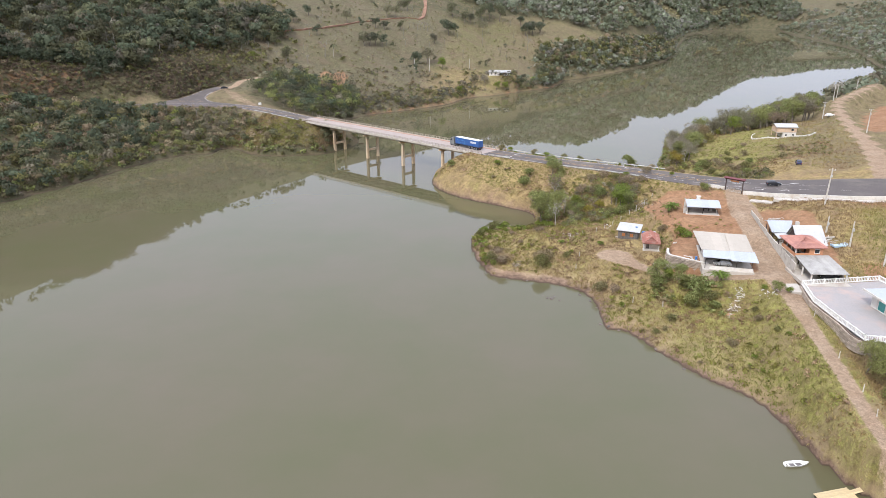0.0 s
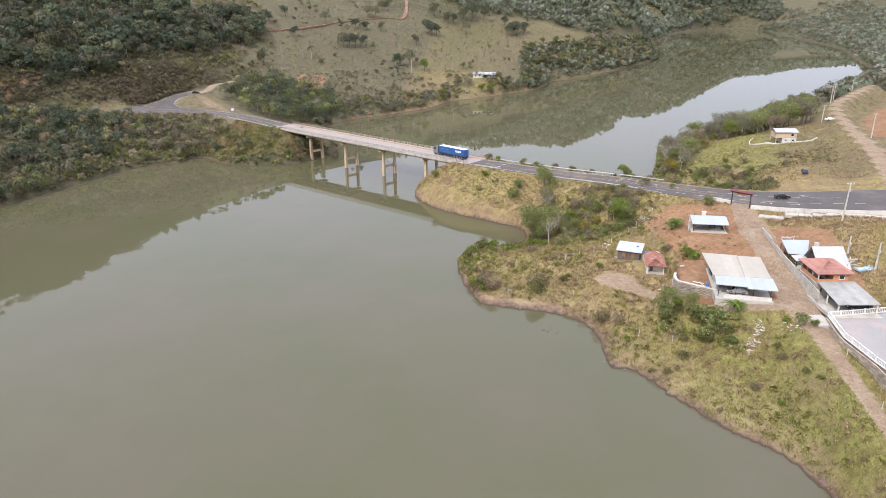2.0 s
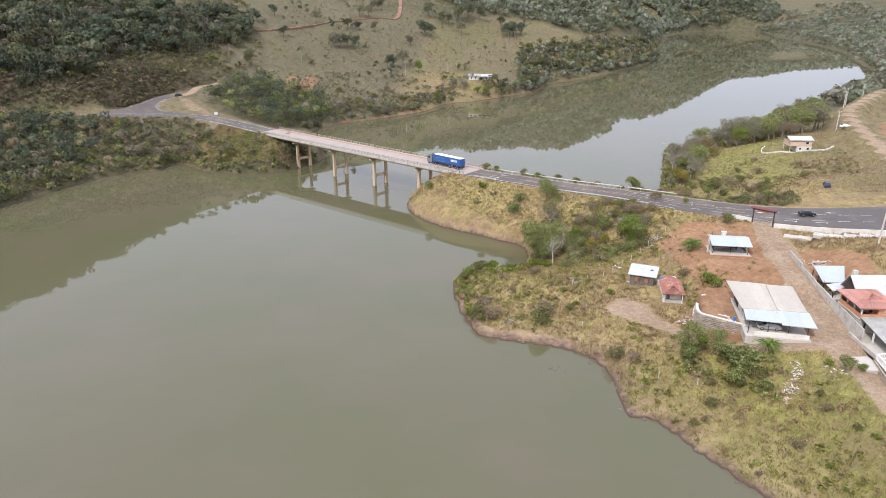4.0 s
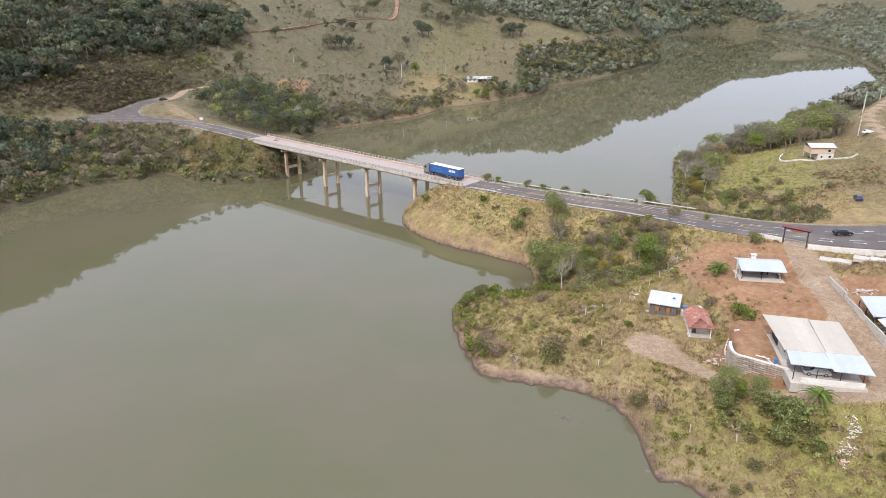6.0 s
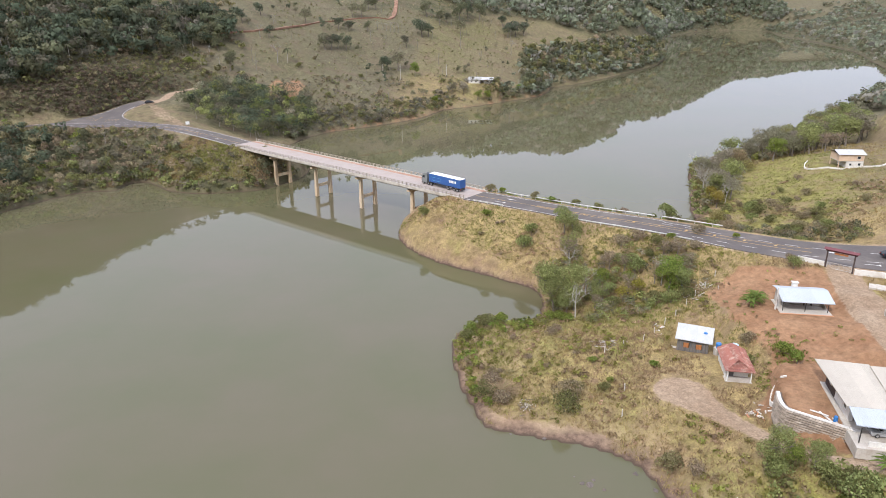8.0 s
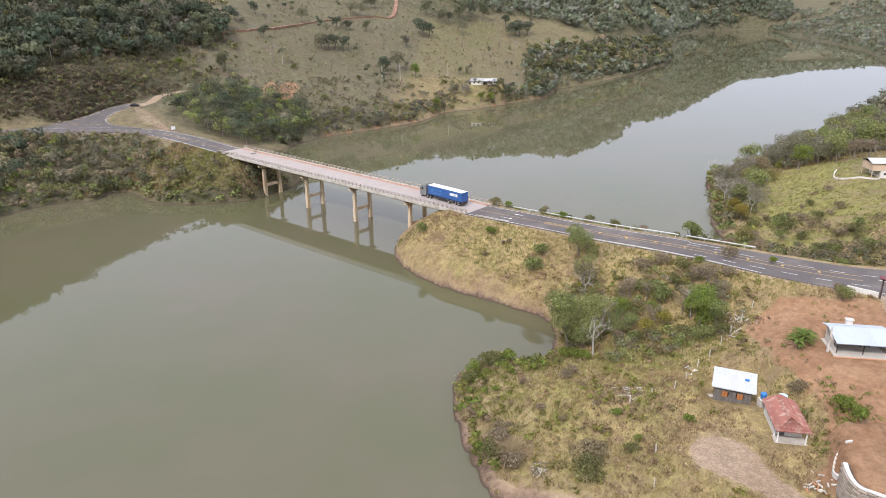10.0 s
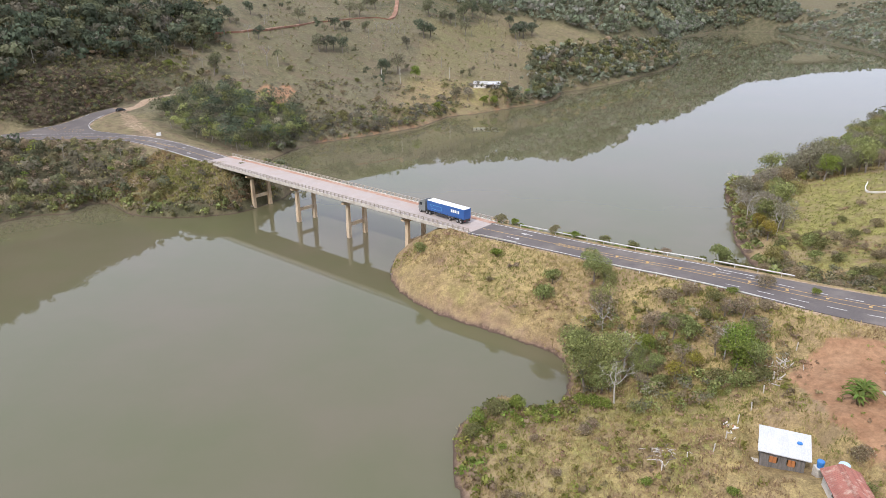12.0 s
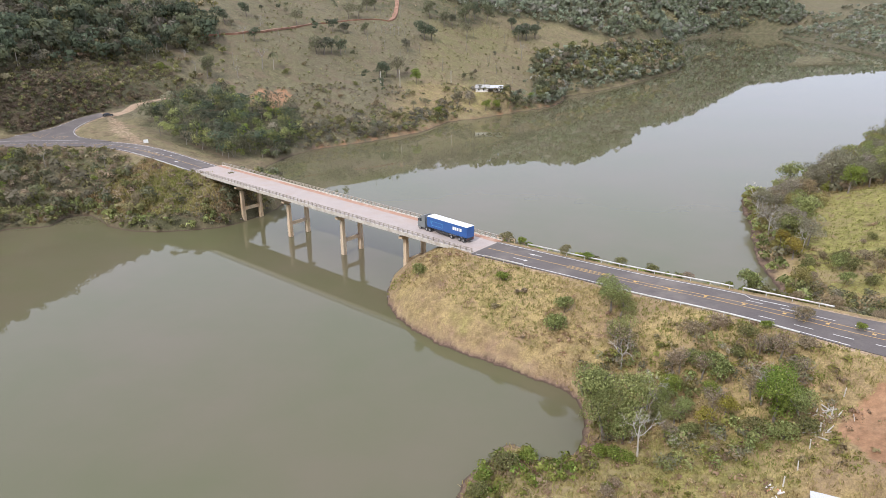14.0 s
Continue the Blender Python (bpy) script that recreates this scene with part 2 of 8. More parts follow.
ORANGE_WALL = surface("orange_brick_wall", (0.55, 0.27, 0.14), (0.48, 0.22, 0.12), 1.0, (0.4, 0.2, 0.12), 2, 0.85)
PEACH_WALL = surface("peach_brick_wall", (0.62, 0.46, 0.33), (0.56, 0.4, 0.28), 1.0, (0.5, 0.37, 0.28), 2, 0.85)
GREY_WOOD = surface("weathered_grey_boards", (0.17, 0.155, 0.145), (0.11, 0.1, 0.095), 0.7, (0.22, 0.2, 0.18), 1.2, 0.9, stretch=(3, 3, 0.4), vary=0.22)
DARK_WOOD = surface("dark_stained_wood", (0.06, 0.04, 0.035), (0.045, 0.03, 0.026), 0.6, rough=0.7, vary=0.15)
ORANGE_WOOD = surface("varnished_shutter", (0.42, 0.17, 0.06), (0.34, 0.13, 0.05), 0.3, rough=0.5)
MAROON = surface("maroon_sheet", (0.16, 0.045, 0.05), (0.12, 0.035, 0.04), 0.8, rough=0.6)
STEEL = surface("dark_steel_post", (0.07, 0.065, 0.06), (0.05, 0.045, 0.042), 0.5, rough=0.5, metal=0.5)
SLAB = surface("pale_concrete_slab", (0.5, 0.46, 0.41), (0.44, 0.4, 0.35), 1.5, (0.36, 0.3, 0.25), 2.5, 0.9)
PATIO = surface("grey_patio_paving", (0.3, 0.285, 0.278), (0.335, 0.305, 0.293), 3, (0.42, 0.32, 0.28), 5, 0.85)
STONE = surface("rough_pale_stone", (0.4, 0.335, 0.275), (0.31, 0.255, 0.205), 0.4, (0.45, 0.39, 0.33), 0.8, 0.95, vary=0.22)
MORTAR = surface("dark_wall_joint", (0.13, 0.085, 0.06), (0.1, 0.07, 0.055), 0.6)
POLE = surface("pale_concrete_pole", (0.55, 0.52, 0.47), (0.5, 0.46, 0.42), 1.0, rough=0.85)
ROCK = surface("shore_rock", (0.13, 0.105, 0.09), (0.09, 0.075, 0.065), 0.5, (0.2, 0.15, 0.12), 1.0, 0.9, vary=0.25)
BARK = surface("grey_bark", (0.2, 0.17, 0.14), (0.15, 0.125, 0.105), 0.6, rough=0.9)
GREY_BARK = surface("grey_dead_wood", (0.3, 0.275, 0.245), (0.24, 0.22, 0.195), 0.6, rough=0.9)
PALE_BARK = surface("bleached_dead_wood", (0.46, 0.42, 0.37), (0.38, 0.345, 0.3), 0.6, rough=0.9)
TRUCK_BLUE = surface("truck_blue_tarpaulin", (0.03, 0.095, 0.29), (0.036, 0.105, 0.31), 1.5, rough=0.45, bump=0.05)
TRUCK_WHITE = surface("truck_white_roof", (0.8, 0.8, 0.78), (0.74, 0.74, 0.72), 2.0, rough=0.5, bump=0.05)
LIGHT_BLUE = surface("light_blue_print", (0.12, 0.42, 0.68), (0.12, 0.4, 0.65), 1.0, rough=0.45, bump=0.0)
CAB_GREY = surface("cab_grey_paint", (0.2, 0.21, 0.21), (0.17, 0.18, 0.18), 1.0, rough=0.35, bump=0.0)
RUBBER = surface("tyre_rubber", (0.025, 0.025, 0.025), (0.035, 0.033, 0.03), 0.3, rough=0.9)
RIM = surface("steel_rim", (0.45, 0.45, 0.45), (0.38, 0.38, 0.38), 0.3, rough=0.4, metal=0.7, bump=0.0)
CHASSIS = surface("dark_chassis", (0.03, 0.03, 0.032), (0.05, 0.047, 0.045), 0.5, rough=0.7)
BLACK_PAINT = surface("black_car_paint", (0.018, 0.02, 0.024), (0.022, 0.024, 0.028), 1.0, rough=0.2, bump=0.0)
BLUE_PAINT = surface("dark_blue_car_paint", (0.03, 0.04, 0.09), (0.035, 0.045, 0.1), 1.0, rough=0.22, bump=0.0)
SILVER_PAINT = surface("silver_car_paint", (0.5, 0.51, 0.52), (0.46, 0.47, 0.48), 1.0, rough=0.25, metal=0.5, bump=0.0)
WHITE_PAINT = surface("white_enamel", (0.78, 0.78, 0.76), (0.72, 0.71, 0.68), 1.0, rough=0.4, bump=0.0)
LAMP_RED = surface("red_lamp_lens", (0.4, 0.02, 0.02), (0.35, 0.02, 0.02), 0.5, rough=0.2, bump=0.0)
LAMP_CLEAR = surface("clear_lamp_lens", (0.75, 0.75, 0.72), (0.7, 0.7, 0.68), 0.5, rough=0.15, bump=0.0)
TANK_BLUE = surface("blue_plastic", (0.03, 0.17, 0.45), (0.03, 0.15, 0.4), 0.5, rough=0.5)
TANK_PALE = surface("pale_blue_plastic", (0.42, 0.56, 0.66), (0.38, 0.5, 0.6), 0.5, rough=0.5)
TEAL_GLASS = surface("teal_tinted_glass", (0.05, 0.28, 0.27), (0.06, 0.32, 0.3), 1.0, rough=0.1, bump=0.0)
DARK_GLASS = surface("dark_window_glass", (0.02, 0.024, 0.028), (0.03, 0.034, 0.038), 0.6, rough=0.08, bump=0.0)
LEAF_FOREST = leaf_material("forest_leaves", (0.074, 0.09, 0.06), (0.128, 0.15, 0.096), (0.16, 0.145, 0.11), 0.16)
LEAF_OLIVE = leaf_material("olive_forest_leaves", (0.105, 0.112, 0.064), (0.185, 0.188, 0.11), (0.21, 0.185, 0.135), 0.25)
LEAF_ASHEN = leaf_material("ashen_forest_leaves", (0.145, 0.138, 0.105), (0.215, 0.205, 0.16), (0.24, 0.21, 0.165), 0.3)
# Distance haze is put into this leaf colour: paler and greyer than real foliage.
LEAF_FAR_HAZED = leaf_material("far_forest_leaves_hazed", (0.208, 0.234, 0.165), (0.246, 0.27, 0.188), (0.31, 0.29, 0.25), 0.28)
LEAF_MEADOW = leaf_material("dry_meadow_grass", (0.3, 0.275, 0.15), (0.37, 0.335, 0.19))
# Darker far foliage, also lightened to carry haze in its base colour.
LEAF_GREYGREEN_HAZED = leaf_material("grey_green_leaves_hazed", (0.155, 0.176, 0.112), (0.195, 0.214, 0.135), (0.25, 0.235, 0.19), 0.25)
LEAF_GREY = leaf_material("greyish_riverbank_leaves", (0.165, 0.158, 0.1), (0.25, 0.235, 0.15), (0.3, 0.265, 0.2), 0.3)
LEAF_TREE = leaf_material("tree_leaves", (0.15, 0.168, 0.062), (0.33, 0.35, 0.14))
LEAF_GOLD = leaf_material("yellowish_olive_leaves", (0.175, 0.155, 0.058), (0.34, 0.3, 0.12), (0.3, 0.235, 0.14), 0.3)
LEAF_BRIGHT = leaf_material("fresh_leaves", (0.12, 0.16, 0.032), (0.27, 0.32, 0.08))
LEAF_BUSH = leaf_material("bush_leaves", (0.125, 0.127, 0.054), (0.262, 0.25, 0.106), (0.3, 0.24, 0.155), 0.35)
LEAF_WEED = leaf_material("yellow_green_weeds", (0.18, 0.178, 0.048), (0.295, 0.285, 0.085), (0.28, 0.21, 0.14), 0.35)
LEAF_YELLOW = leaf_material("yellowing_leaves", (0.18, 0.15, 0.03), (0.34, 0.28, 0.07))
LEAF_DRY = leaf_material("dry_twigs_and_leaves", (0.21, 0.162, 0.112), (0.37, 0.295, 0.205))
LEAF_RUSSET = leaf_material("russet_brush_leaves", (0.125, 0.094, 0.07), (0.21, 0.16, 0.118), (0.15, 0.145, 0.085), 0.25)
LEAF_STALK = leaf_material("dry_reddish_stalks", (0.24, 0.16, 0.105), (0.42, 0.3, 0.19))
LEAF_BANANA = leaf_material("banana_leaves", (0.09, 0.13, 0.03), (0.18, 0.24, 0.06))


def grass_material():
    """Grass that runs in patches from brown and straw to olive and green."""
    m, n, l, bsdf = nodes_of("tall_grass_blades")
    geo = n.new("ShaderNodeNewGeometry")
    col = ramp(n, l, attribute(n, "tint"), [(0.0, (0.235, 0.16, 0.095)), (0.3, (0.32, 0.24, 0.112)), (0.55, (0.262, 0.23, 0.085)), (0.85, (0.182, 0.186, 0.055))])
    col = mix(n, l, 1.0, col, ramp(n, l, geo.outputs["Random Per Island"], [(0.0, 0.72), (1.0, 1.22)]), "MULTIPLY")
    l.new(col, bsdf.inputs["Base Color"])
    bsdf.inputs["Roughness"].default_value = 0.85
    bsdf.inputs["Specular IOR Level"].default_value = 0.15
    return m


GRASS_BLADES = grass_material()
RED_EARTH = surface("red_earth_road", (0.2, 0.1, 0.062), (0.29, 0.155, 0.1), 3.0, (0.36, 0.22, 0.15), 6, 0.95, bump=0.2, vary=0.1)


# ---- mesh helpers ----
class Shape:
    """Collects the corners and faces of one mesh."""

    def __init__(self):
        self.verts, self.faces = [], []

    def add(self, verts, faces):
        n = len(self.verts)
        self.verts.extend(tuple(v) for v in verts)
        self.faces.extend(tuple(n + i for i in f) for f in faces)
        return self

    def box(self, x0, x1, y0, y1, z0, z1, m=None, taper=0.0):
        t = taper
        v = [(x0, y0, z0), (x1, y0, z0), (x1, y1, z0), (x0, y1, z0), (x0 + t, y0 + t, z1), (x1 - t, y0 + t, z1), (x1 - t, y1 - t, z1), (x0 + t, y1 - t, z1)]
        if m is not None:
            v = [m @ Vector(p) for p in v]
        return self.add(v, [(3, 2, 1, 0), (4, 5, 6, 7), (0, 1, 5, 4), (1, 2, 6, 5), (2, 3, 7, 6), (3, 0, 4, 7)])

    def tube(self, points, radii, sides=6, caps=True):
        rings = []
        for i, p in enumerate(points):
            a, b = Vector(points[max(i - 1, 0)]), Vector(points[min(i + 1, len(points) - 1)])
            ahead = (b - a).normalized()
            side = ahead.cross((0, 0, 1) if abs(ahead.z) < 0.95 else (1, 0, 0)).normalized()
            up = side.cross(ahead)
            rings += [Vector(p) + radii[i] * (math.cos(2 * math.pi * k / sides) * side + math.sin(2 * math.pi * k / sides) * up) for k in range(sides)]
        faces = [(i * sides + k, i * sides + (k + 1) % sides, (i + 1) * sides + (k + 1) % sides, (i + 1) * sides + k) for i in range(len(points) - 1) for k in range(sides)]
        if caps:
            faces += [tuple(range(sides))[::-1], tuple((len(points) - 1) * sides + k for k in range(sides))]
        return self.add(rings, faces)

    def extrude(self, outline, y0, y1):
        """A prism: an outline in x and z, drawn out along y."""
        n = len(outline)
        v = [(x, y0, z) for x, z in outline] + [(x, y1, z) for x, z in outline]
        return self.add(v, [tuple(range(n))[::-1], tuple(range(n, 2 * n))] + [(i, (i + 1) % n, n + (i + 1) % n, n + i) for i in range(n)][::1])

    def sheet(self, corners, thick=0.05, ribs=0, rib=0.03):
        """A sloping slab on four corners (near left, near right, far right, far left), ribbed down the slope."""
        a, b, c, d = (Vector(p) for p in corners)
        n = (b - a).cross(d - a).normalized()
        steps = max(ribs * 2, 1)
        top, low = [], []
        for i in range(steps + 1):
            lift = n * (rib if ribs and i % 2 else 0.0)
            s = i / steps
            top += [a.lerp(b, s) + lift, d.lerp(c, s) + lift]
            low += [a.lerp(b, s) - n * thick, d.lerp(c, s) - n * thick]
        k = len(top)
        f = [(2 * i, 2 * i + 2, 2 * i + 3, 2 * i + 1) for i in range(steps)]
        f += [(k + 2 * i + 1, k + 2 * i + 3, k + 2 * i + 2, k + 2 * i) for i in range(steps)]
        f += [(2 * i, k + 2 * i, k + 2 * i + 2, 2 * i + 2) for i in range(steps)] + [(2 * i + 1, 2 * i + 3, k + 2 * i + 3, k + 2 * i + 1) for i in range(steps)]
        f += [(0, 1, k + 1, k), (2 * steps, k + 2 * steps, k + 2 * steps + 1, 2 * steps + 1)]
        return self.add(top + low, f)

    def wheel(self, x, y, z, r, w, sides=14):
        return self.tube([(x, y - w / 2, z), (x, y - w / 2 + 0.04, z), (x, y + w / 2 - 0.04, z), (x, y + w / 2, z)], [r * 0.9, r, r, r * 0.9], sides)

    def mesh(self, name, material, smooth=False):
        me = bpy.data.meshes.new(name)
        me.from_pydata(self.verts, [], self.faces)
        me.materials.append(material)
        me.validate()
        bm = bmesh.new()
        bm.from_mesh(me)
        bmesh.ops.recalc_face_normals(bm, faces=bm.faces)
        bm.to_mesh(me)
        bm.free()
        if smooth:
            me.polygons.foreach_set("use_smooth", [True] * len(me.polygons))
        return me


def part(name, shape, material, parent=None, label="", smooth=False):
    data = shape if isinstance(shape, bpy.types.Mesh) else shape.mesh(name, material, smooth)
    ob = new(name, data)
    if parent is not None:
        ob.parent = parent
    if label:
        ob["label"] = label
    return ob


def thing(name, m, label, category, group="", kind=""):
    ob = new(name)
    ob.empty_display_size = 0.2
    ob.matrix_world = m
    return tagged(ob, label, category, group, kind)


def bulk(name, verts, sizes, material, tints=None, normals=None):
    """One mesh from many quads: verts is n x 4 x 3; normals, one for each quad, round the shading of a crown."""
    v = np.asarray(verts, np.float32).reshape(-1, 3)
    count = len(v) // 4
    me = bpy.data.meshes.new(name)
    me.vertices.add(len(v))
    me.vertices.foreach_set("co", v.ravel())
    me.loops.add(len(v))
    me.loops.foreach_set("vertex_index", np.arange(len(v), dtype=np.int32))
    me.polygons.add(count)
    me.polygons.foreach_set("loop_start", np.arange(count, dtype=np.int32) * 4)
    me.polygons.foreach_set("loop_total", np.full(count, 4, np.int32))
    if tints is not None:
        a = me.attributes.new("tint", "FLOAT", "POINT")
        a.data.foreach_set("value", np.repeat(np.asarray(tints, np.float32), 4))
    me.update(calc_edges=True)
    if normals is not None:
        me.polygons.foreach_set("use_smooth", np.ones(count, bool))
        a = me.attributes.new("custom_normal", "FLOAT_VECTOR", "POINT")
        a.data.foreach_set("vector", np.repeat(np.asarray(normals, np.float32), 4, axis=0).ravel())
    me.materials.append(material)
    return me


# ---- terrain: banks, road grades, house platforms and hills ----
BANK_EAST = [(120, -400), (100, 0), (80, 50), (66, 82), (62, 90), (61, 96), (59.5, 104), (57, 112), (50.3, 119.7),
             (46.6, 126.1), (42.8, 134.1), (40.2, 139), (35.4, 142), (36.4, 154), (34, 161), (30.2, 165.7), (23, 168.8),
             (14.1, 172), (9.9, 175), (7.6, 186), (6.2, 200), (7.3, 208.6), (11.5, 212.2), (14.6, 216.6), (17.4, 216.4), (19.5, 213), (26, 214.6),
             (28.5, 222), (28.3, 231.3), (22.7, 237.0), (14.9, 242.8), (6.4, 249.2), (-1.4, 258.1), (-7.0, 268.8),
             (-8.4, 278.6), (-7.1, 286.6), (-2, 294), (12, 296), (30, 283), (47, 269), (66, 258), (84, 266), (92.6, 300),
             (103.2, 328), (110, 350), (118, 363), (138, 376), (185, 425)]
BANK_EAST_FAR = [(229, 468), (310, 563), (376, 635), (440, 720), (495, 840), (568, 1000), (592, 1083), (622, 1185), (655, 1317), (694, 1472), (740, 1590)]
BANK_WEST = [(-240, -400), (-240, 0), (-225, 120), (-200, 205), (-173.5, 247.5), (-166, 262), (-157, 283.5),
             (-146.5, 313.5), (-134.5, 331.3), (-122, 335), (-121, 343), (-117.5, 347), (-110.8, 344.5), (-98.5, 332), (-83.6, 328.5),
             (-67, 331.5), (-58, 340.5), (-50.5, 358), (-54, 384), (-68, 404), (-70, 420), (-63, 442), (-54.4, 455),
             (-35, 470), (-14, 489), (-3, 502), (7, 524), (16, 537), (32, 545.7), (53.7, 567.4), (80, 590), (97, 620),
             (104, 649), (124.4, 666), (155.9, 703), (203.6, 768), (245, 828), (283, 905), (300, 960), (340, 1070),
             (420, 1290), (486, 1462), (592, 1610), (700, 1672), (740, 1590)]


def smooth_line(points, steps=4):
    """A Catmull-Rom curve through the points."""
    p = np.array(points, float)
    q = np.vstack([2 * p[0] - p[1], p, 2 * p[-1] - p[-2]])
    out = []
    for i in range(1, len(q) - 2):
        for s in np.arange(steps) / steps:
            a, b, c, d = q[i - 1 : i + 3]
            out.append(0.5 * (2 * b + (c - a) * s + (2 * a - 5 * b + 4 * c - d) * s**2 + (3 * b - a - 3 * c + d) * s**3))
    return np.array(out + [q[-2]])


EAST = smooth_line(BANK_EAST + BANK_EAST_FAR)
WEST = smooth_line(BANK_WEST)


def nearest(x, y, line, reach=0):
    """Distance from points to a polyline, and how far along it (in vertices) the nearest place lies."""
    if x.size > 1000 and reach:
        lo, hi = line[:, :2].min(0) - reach, line[:, :2].max(0) + reach
        close = (x > lo[0]) & (x < hi[0]) & (y > lo[1]) & (y < hi[1])
        d, w = np.full(x.shape, 1e6), np.zeros(x.shape)
        if close.any():
            d[close], w[close] = nearest(x[close], y[close], line)
        return d, w
    best, where = np.full(x.shape, 1e18), np.zeros(x.shape)
    for i in range(len(line) - 1):
        (ax, ay), (bx, by) = line[i][:2], line[i + 1][:2]
        dx, dy = bx - ax, by - ay
        s = np.clip(((x - ax) * dx + (y - ay) * dy) / (dx * dx + dy * dy), 0, 1)
        d = (x - ax - s * dx) ** 2 + (y - ay - s * dy) ** 2
        near = d < best
        best, where = np.where(near, d, best), np.where(near, i + s, where)
    return np.sqrt(best), where


def inside(x, y, ring):
    """Whether points lie within a closed ring."""
    hit = np.zeros(x.shape, bool)
    for (ax, ay), (bx, by) in zip(ring, np.roll(ring, -1, 0)):
        if ay != by:
            hit ^= ((ay > y) != (by > y)) & (x < (bx - ax) * (y - ay) / (by - ay) + ax)
    return hit


WATER_RING = np.vstack([EAST, WEST[::-1]])


def hash01(i, j, k):
    h = np.sin(i * 127.1 + j * 311.7 + k * 74.7) * 43758.5453
    return h - np.floor(h)


def value_noise(x, y, k=0):
    i, j = np.floor(x), np.floor(y)
    u, v = x - i, y - j
    u, v = u * u * (3 - 2 * u), v * v * (3 - 2 * v)
    a, b = hash01(i, j, k), hash01(i + 1, j, k)
    c, d = hash01(i, j + 1, k), hash01(i + 1, j + 1, k)
    return (a + (b - a) * u) * (1 - v) + (c + (d - c) * u) * v - 0.5


def fbm(x, y, size, octaves=3, k=0):
    """Rolling noise of about -0.5 to 0.5, with its largest waves of that size."""
    total = 0
    for o in range(octaves):
        total = total + value_noise(x / size * 2**o + 13.7 * o, y / size * 2**o + 5.1 * o, k + o) / 2**o
    return total / 1.5


# Road edges: place and height of the near edge and the far edge.
ROAD_EAST = [((11.6, 271.0, 12.9), (18.6, 279.2, 12.9)), ((32.2, 255.0, 13.2), (38.6, 263.2, 13.2)),
             ((42.6, 246.0, 13.5), (49.4, 254.6, 13.5)), ((52.0, 238.6, 13.9), (59.2, 247.2, 13.9)),
             ((60.5, 231.0, 14.3), (68.0, 239.8, 14.3)), ((74.0, 217.6, 14.8), (82.0, 228.6, 14.8)),
             ((86.5, 209.4, 15.0), (94.3, 221.4, 15.0)), ((104.0, 201.5, 15.3), (113.0, 217.0, 15.3)),
             ((130.0, 196.2, 15.8), (134.0, 217.5, 15.8)), ((170, 195, 17), (170, 216, 17)), ((260, 215, 20), (258, 236, 20))]
ROAD_WEST = [((-79.6, 353.4, 13.4), (-72.6, 361.2, 13.4)), ((-104.0, 374.5, 14.4), (-98.5, 384.0, 14.4)),
             ((-120.0, 384.0, 15.4), (-116.0, 394.0, 15.4)), ((-139.0, 388.0, 15.9), (-138.0, 399.5, 15.9)),
             ((-163.5, 385.5, 16.0), (-167.0, 399.0, 16.0)), ((-191.0, 379.5, 16.2), (-197.0, 392.0, 16.2)),
             ((-214.0, 366.0, 16.2), (-221.0, 377.0, 16.2)), ((-236.0, 350.0, 16.2), (-244.0, 361.0, 16.2)),
             ((-300.0, 300.0, 16.5), (-308.0, 310.0, 16.5))]
ROAD_SIDE = [((-190.0, 397.6, 16.0), (-126.0, 396.0, 15.8)), ((-174.5, 405.5, 16.2), (-141.5, 405.5, 16.2)),
             ((-164.5, 417.0, 17.1), (-149.6, 415.5, 17.0)), ((-160.0, 429.0, 18.2), (-151.4, 424.0, 18.0)),
             ((-156.5, 439.0, 19.3), (-150.0, 431.5, 19.2)), ((-151.5, 445.5, 20.3), (-145.6, 437.0, 20.2))]
# Earth tracks: place, height, half width.
TRACKS = [
    [(64.3, 70, 7.2, 1.1), (66.9, 90, 8.0, 1.1), (69.9, 106, 8.5, 1.2), (72.5, 121.5, 9.0, 1.3), (74.6, 134, 9.8, 1.9),
     (77.5, 146, 10.6, 4.5), (79, 158, 11.4, 3.4), (81.5, 172, 12.6, 3.2), (85, 188, 13.6, 3.6), (88.3, 203, 14.4, 3.0), (90, 209, 15.0, 3.0)],
    [(77, 148, 10.6, 2.0), (66, 149, 9.6, 1.6), (60, 151, 8.4, 1.4), (55, 155.5, 7.0, 1.3), (51.5, 162.5, 5.9, 1.4), (48, 169, 5.4, 2.4), (45, 175, 5.2, 4.6)],
    [(140, 208, 15.9, 6), (148, 226, 16.2, 4.6), (158.2, 251, 16.8, 3.8), (167.4, 275, 17.4, 3.0), (174, 294.3, 17.9, 2.7), (189, 333, 18.6, 2.4),
     (207.3, 369.4, 19.2, 2.4), (228, 393, 19.8, 2.4), (262, 430, 21, 2.9)],
    [(-149, 436, 20.3, 3.0), (-143.5, 440, 20.7, 3.2), (-141, 450, 21.4, 2.6), (-140.5, 462, 22.0, 2.2), (-133, 478, 22.6, 2.0)],
    [(-142, 434, 20.0, 2.6), (-137, 426, 18.9, 3.8), (-129, 413, 17.2, 4.2), (-114, 396.5, 15.5, 2.2)],
]
# Levelled ground: centre, half sizes, turn in degrees, height.
PLATFORMS = [(74.4, 193.6, 6.3, 5.2, -11, 11.8), (91.8, 129.0, 12.4, 15.0, 0, 9.2),
             (53.5, 190.5, 4.5, 3.5, 0, 5.0), (55.5, 180.5, 3.5, 5.0, -8, 6.0), (152.0, 313.5, 7.5, 6.0, 8, 11.5), (40, 573, 12, 7, -8, 13.0)]
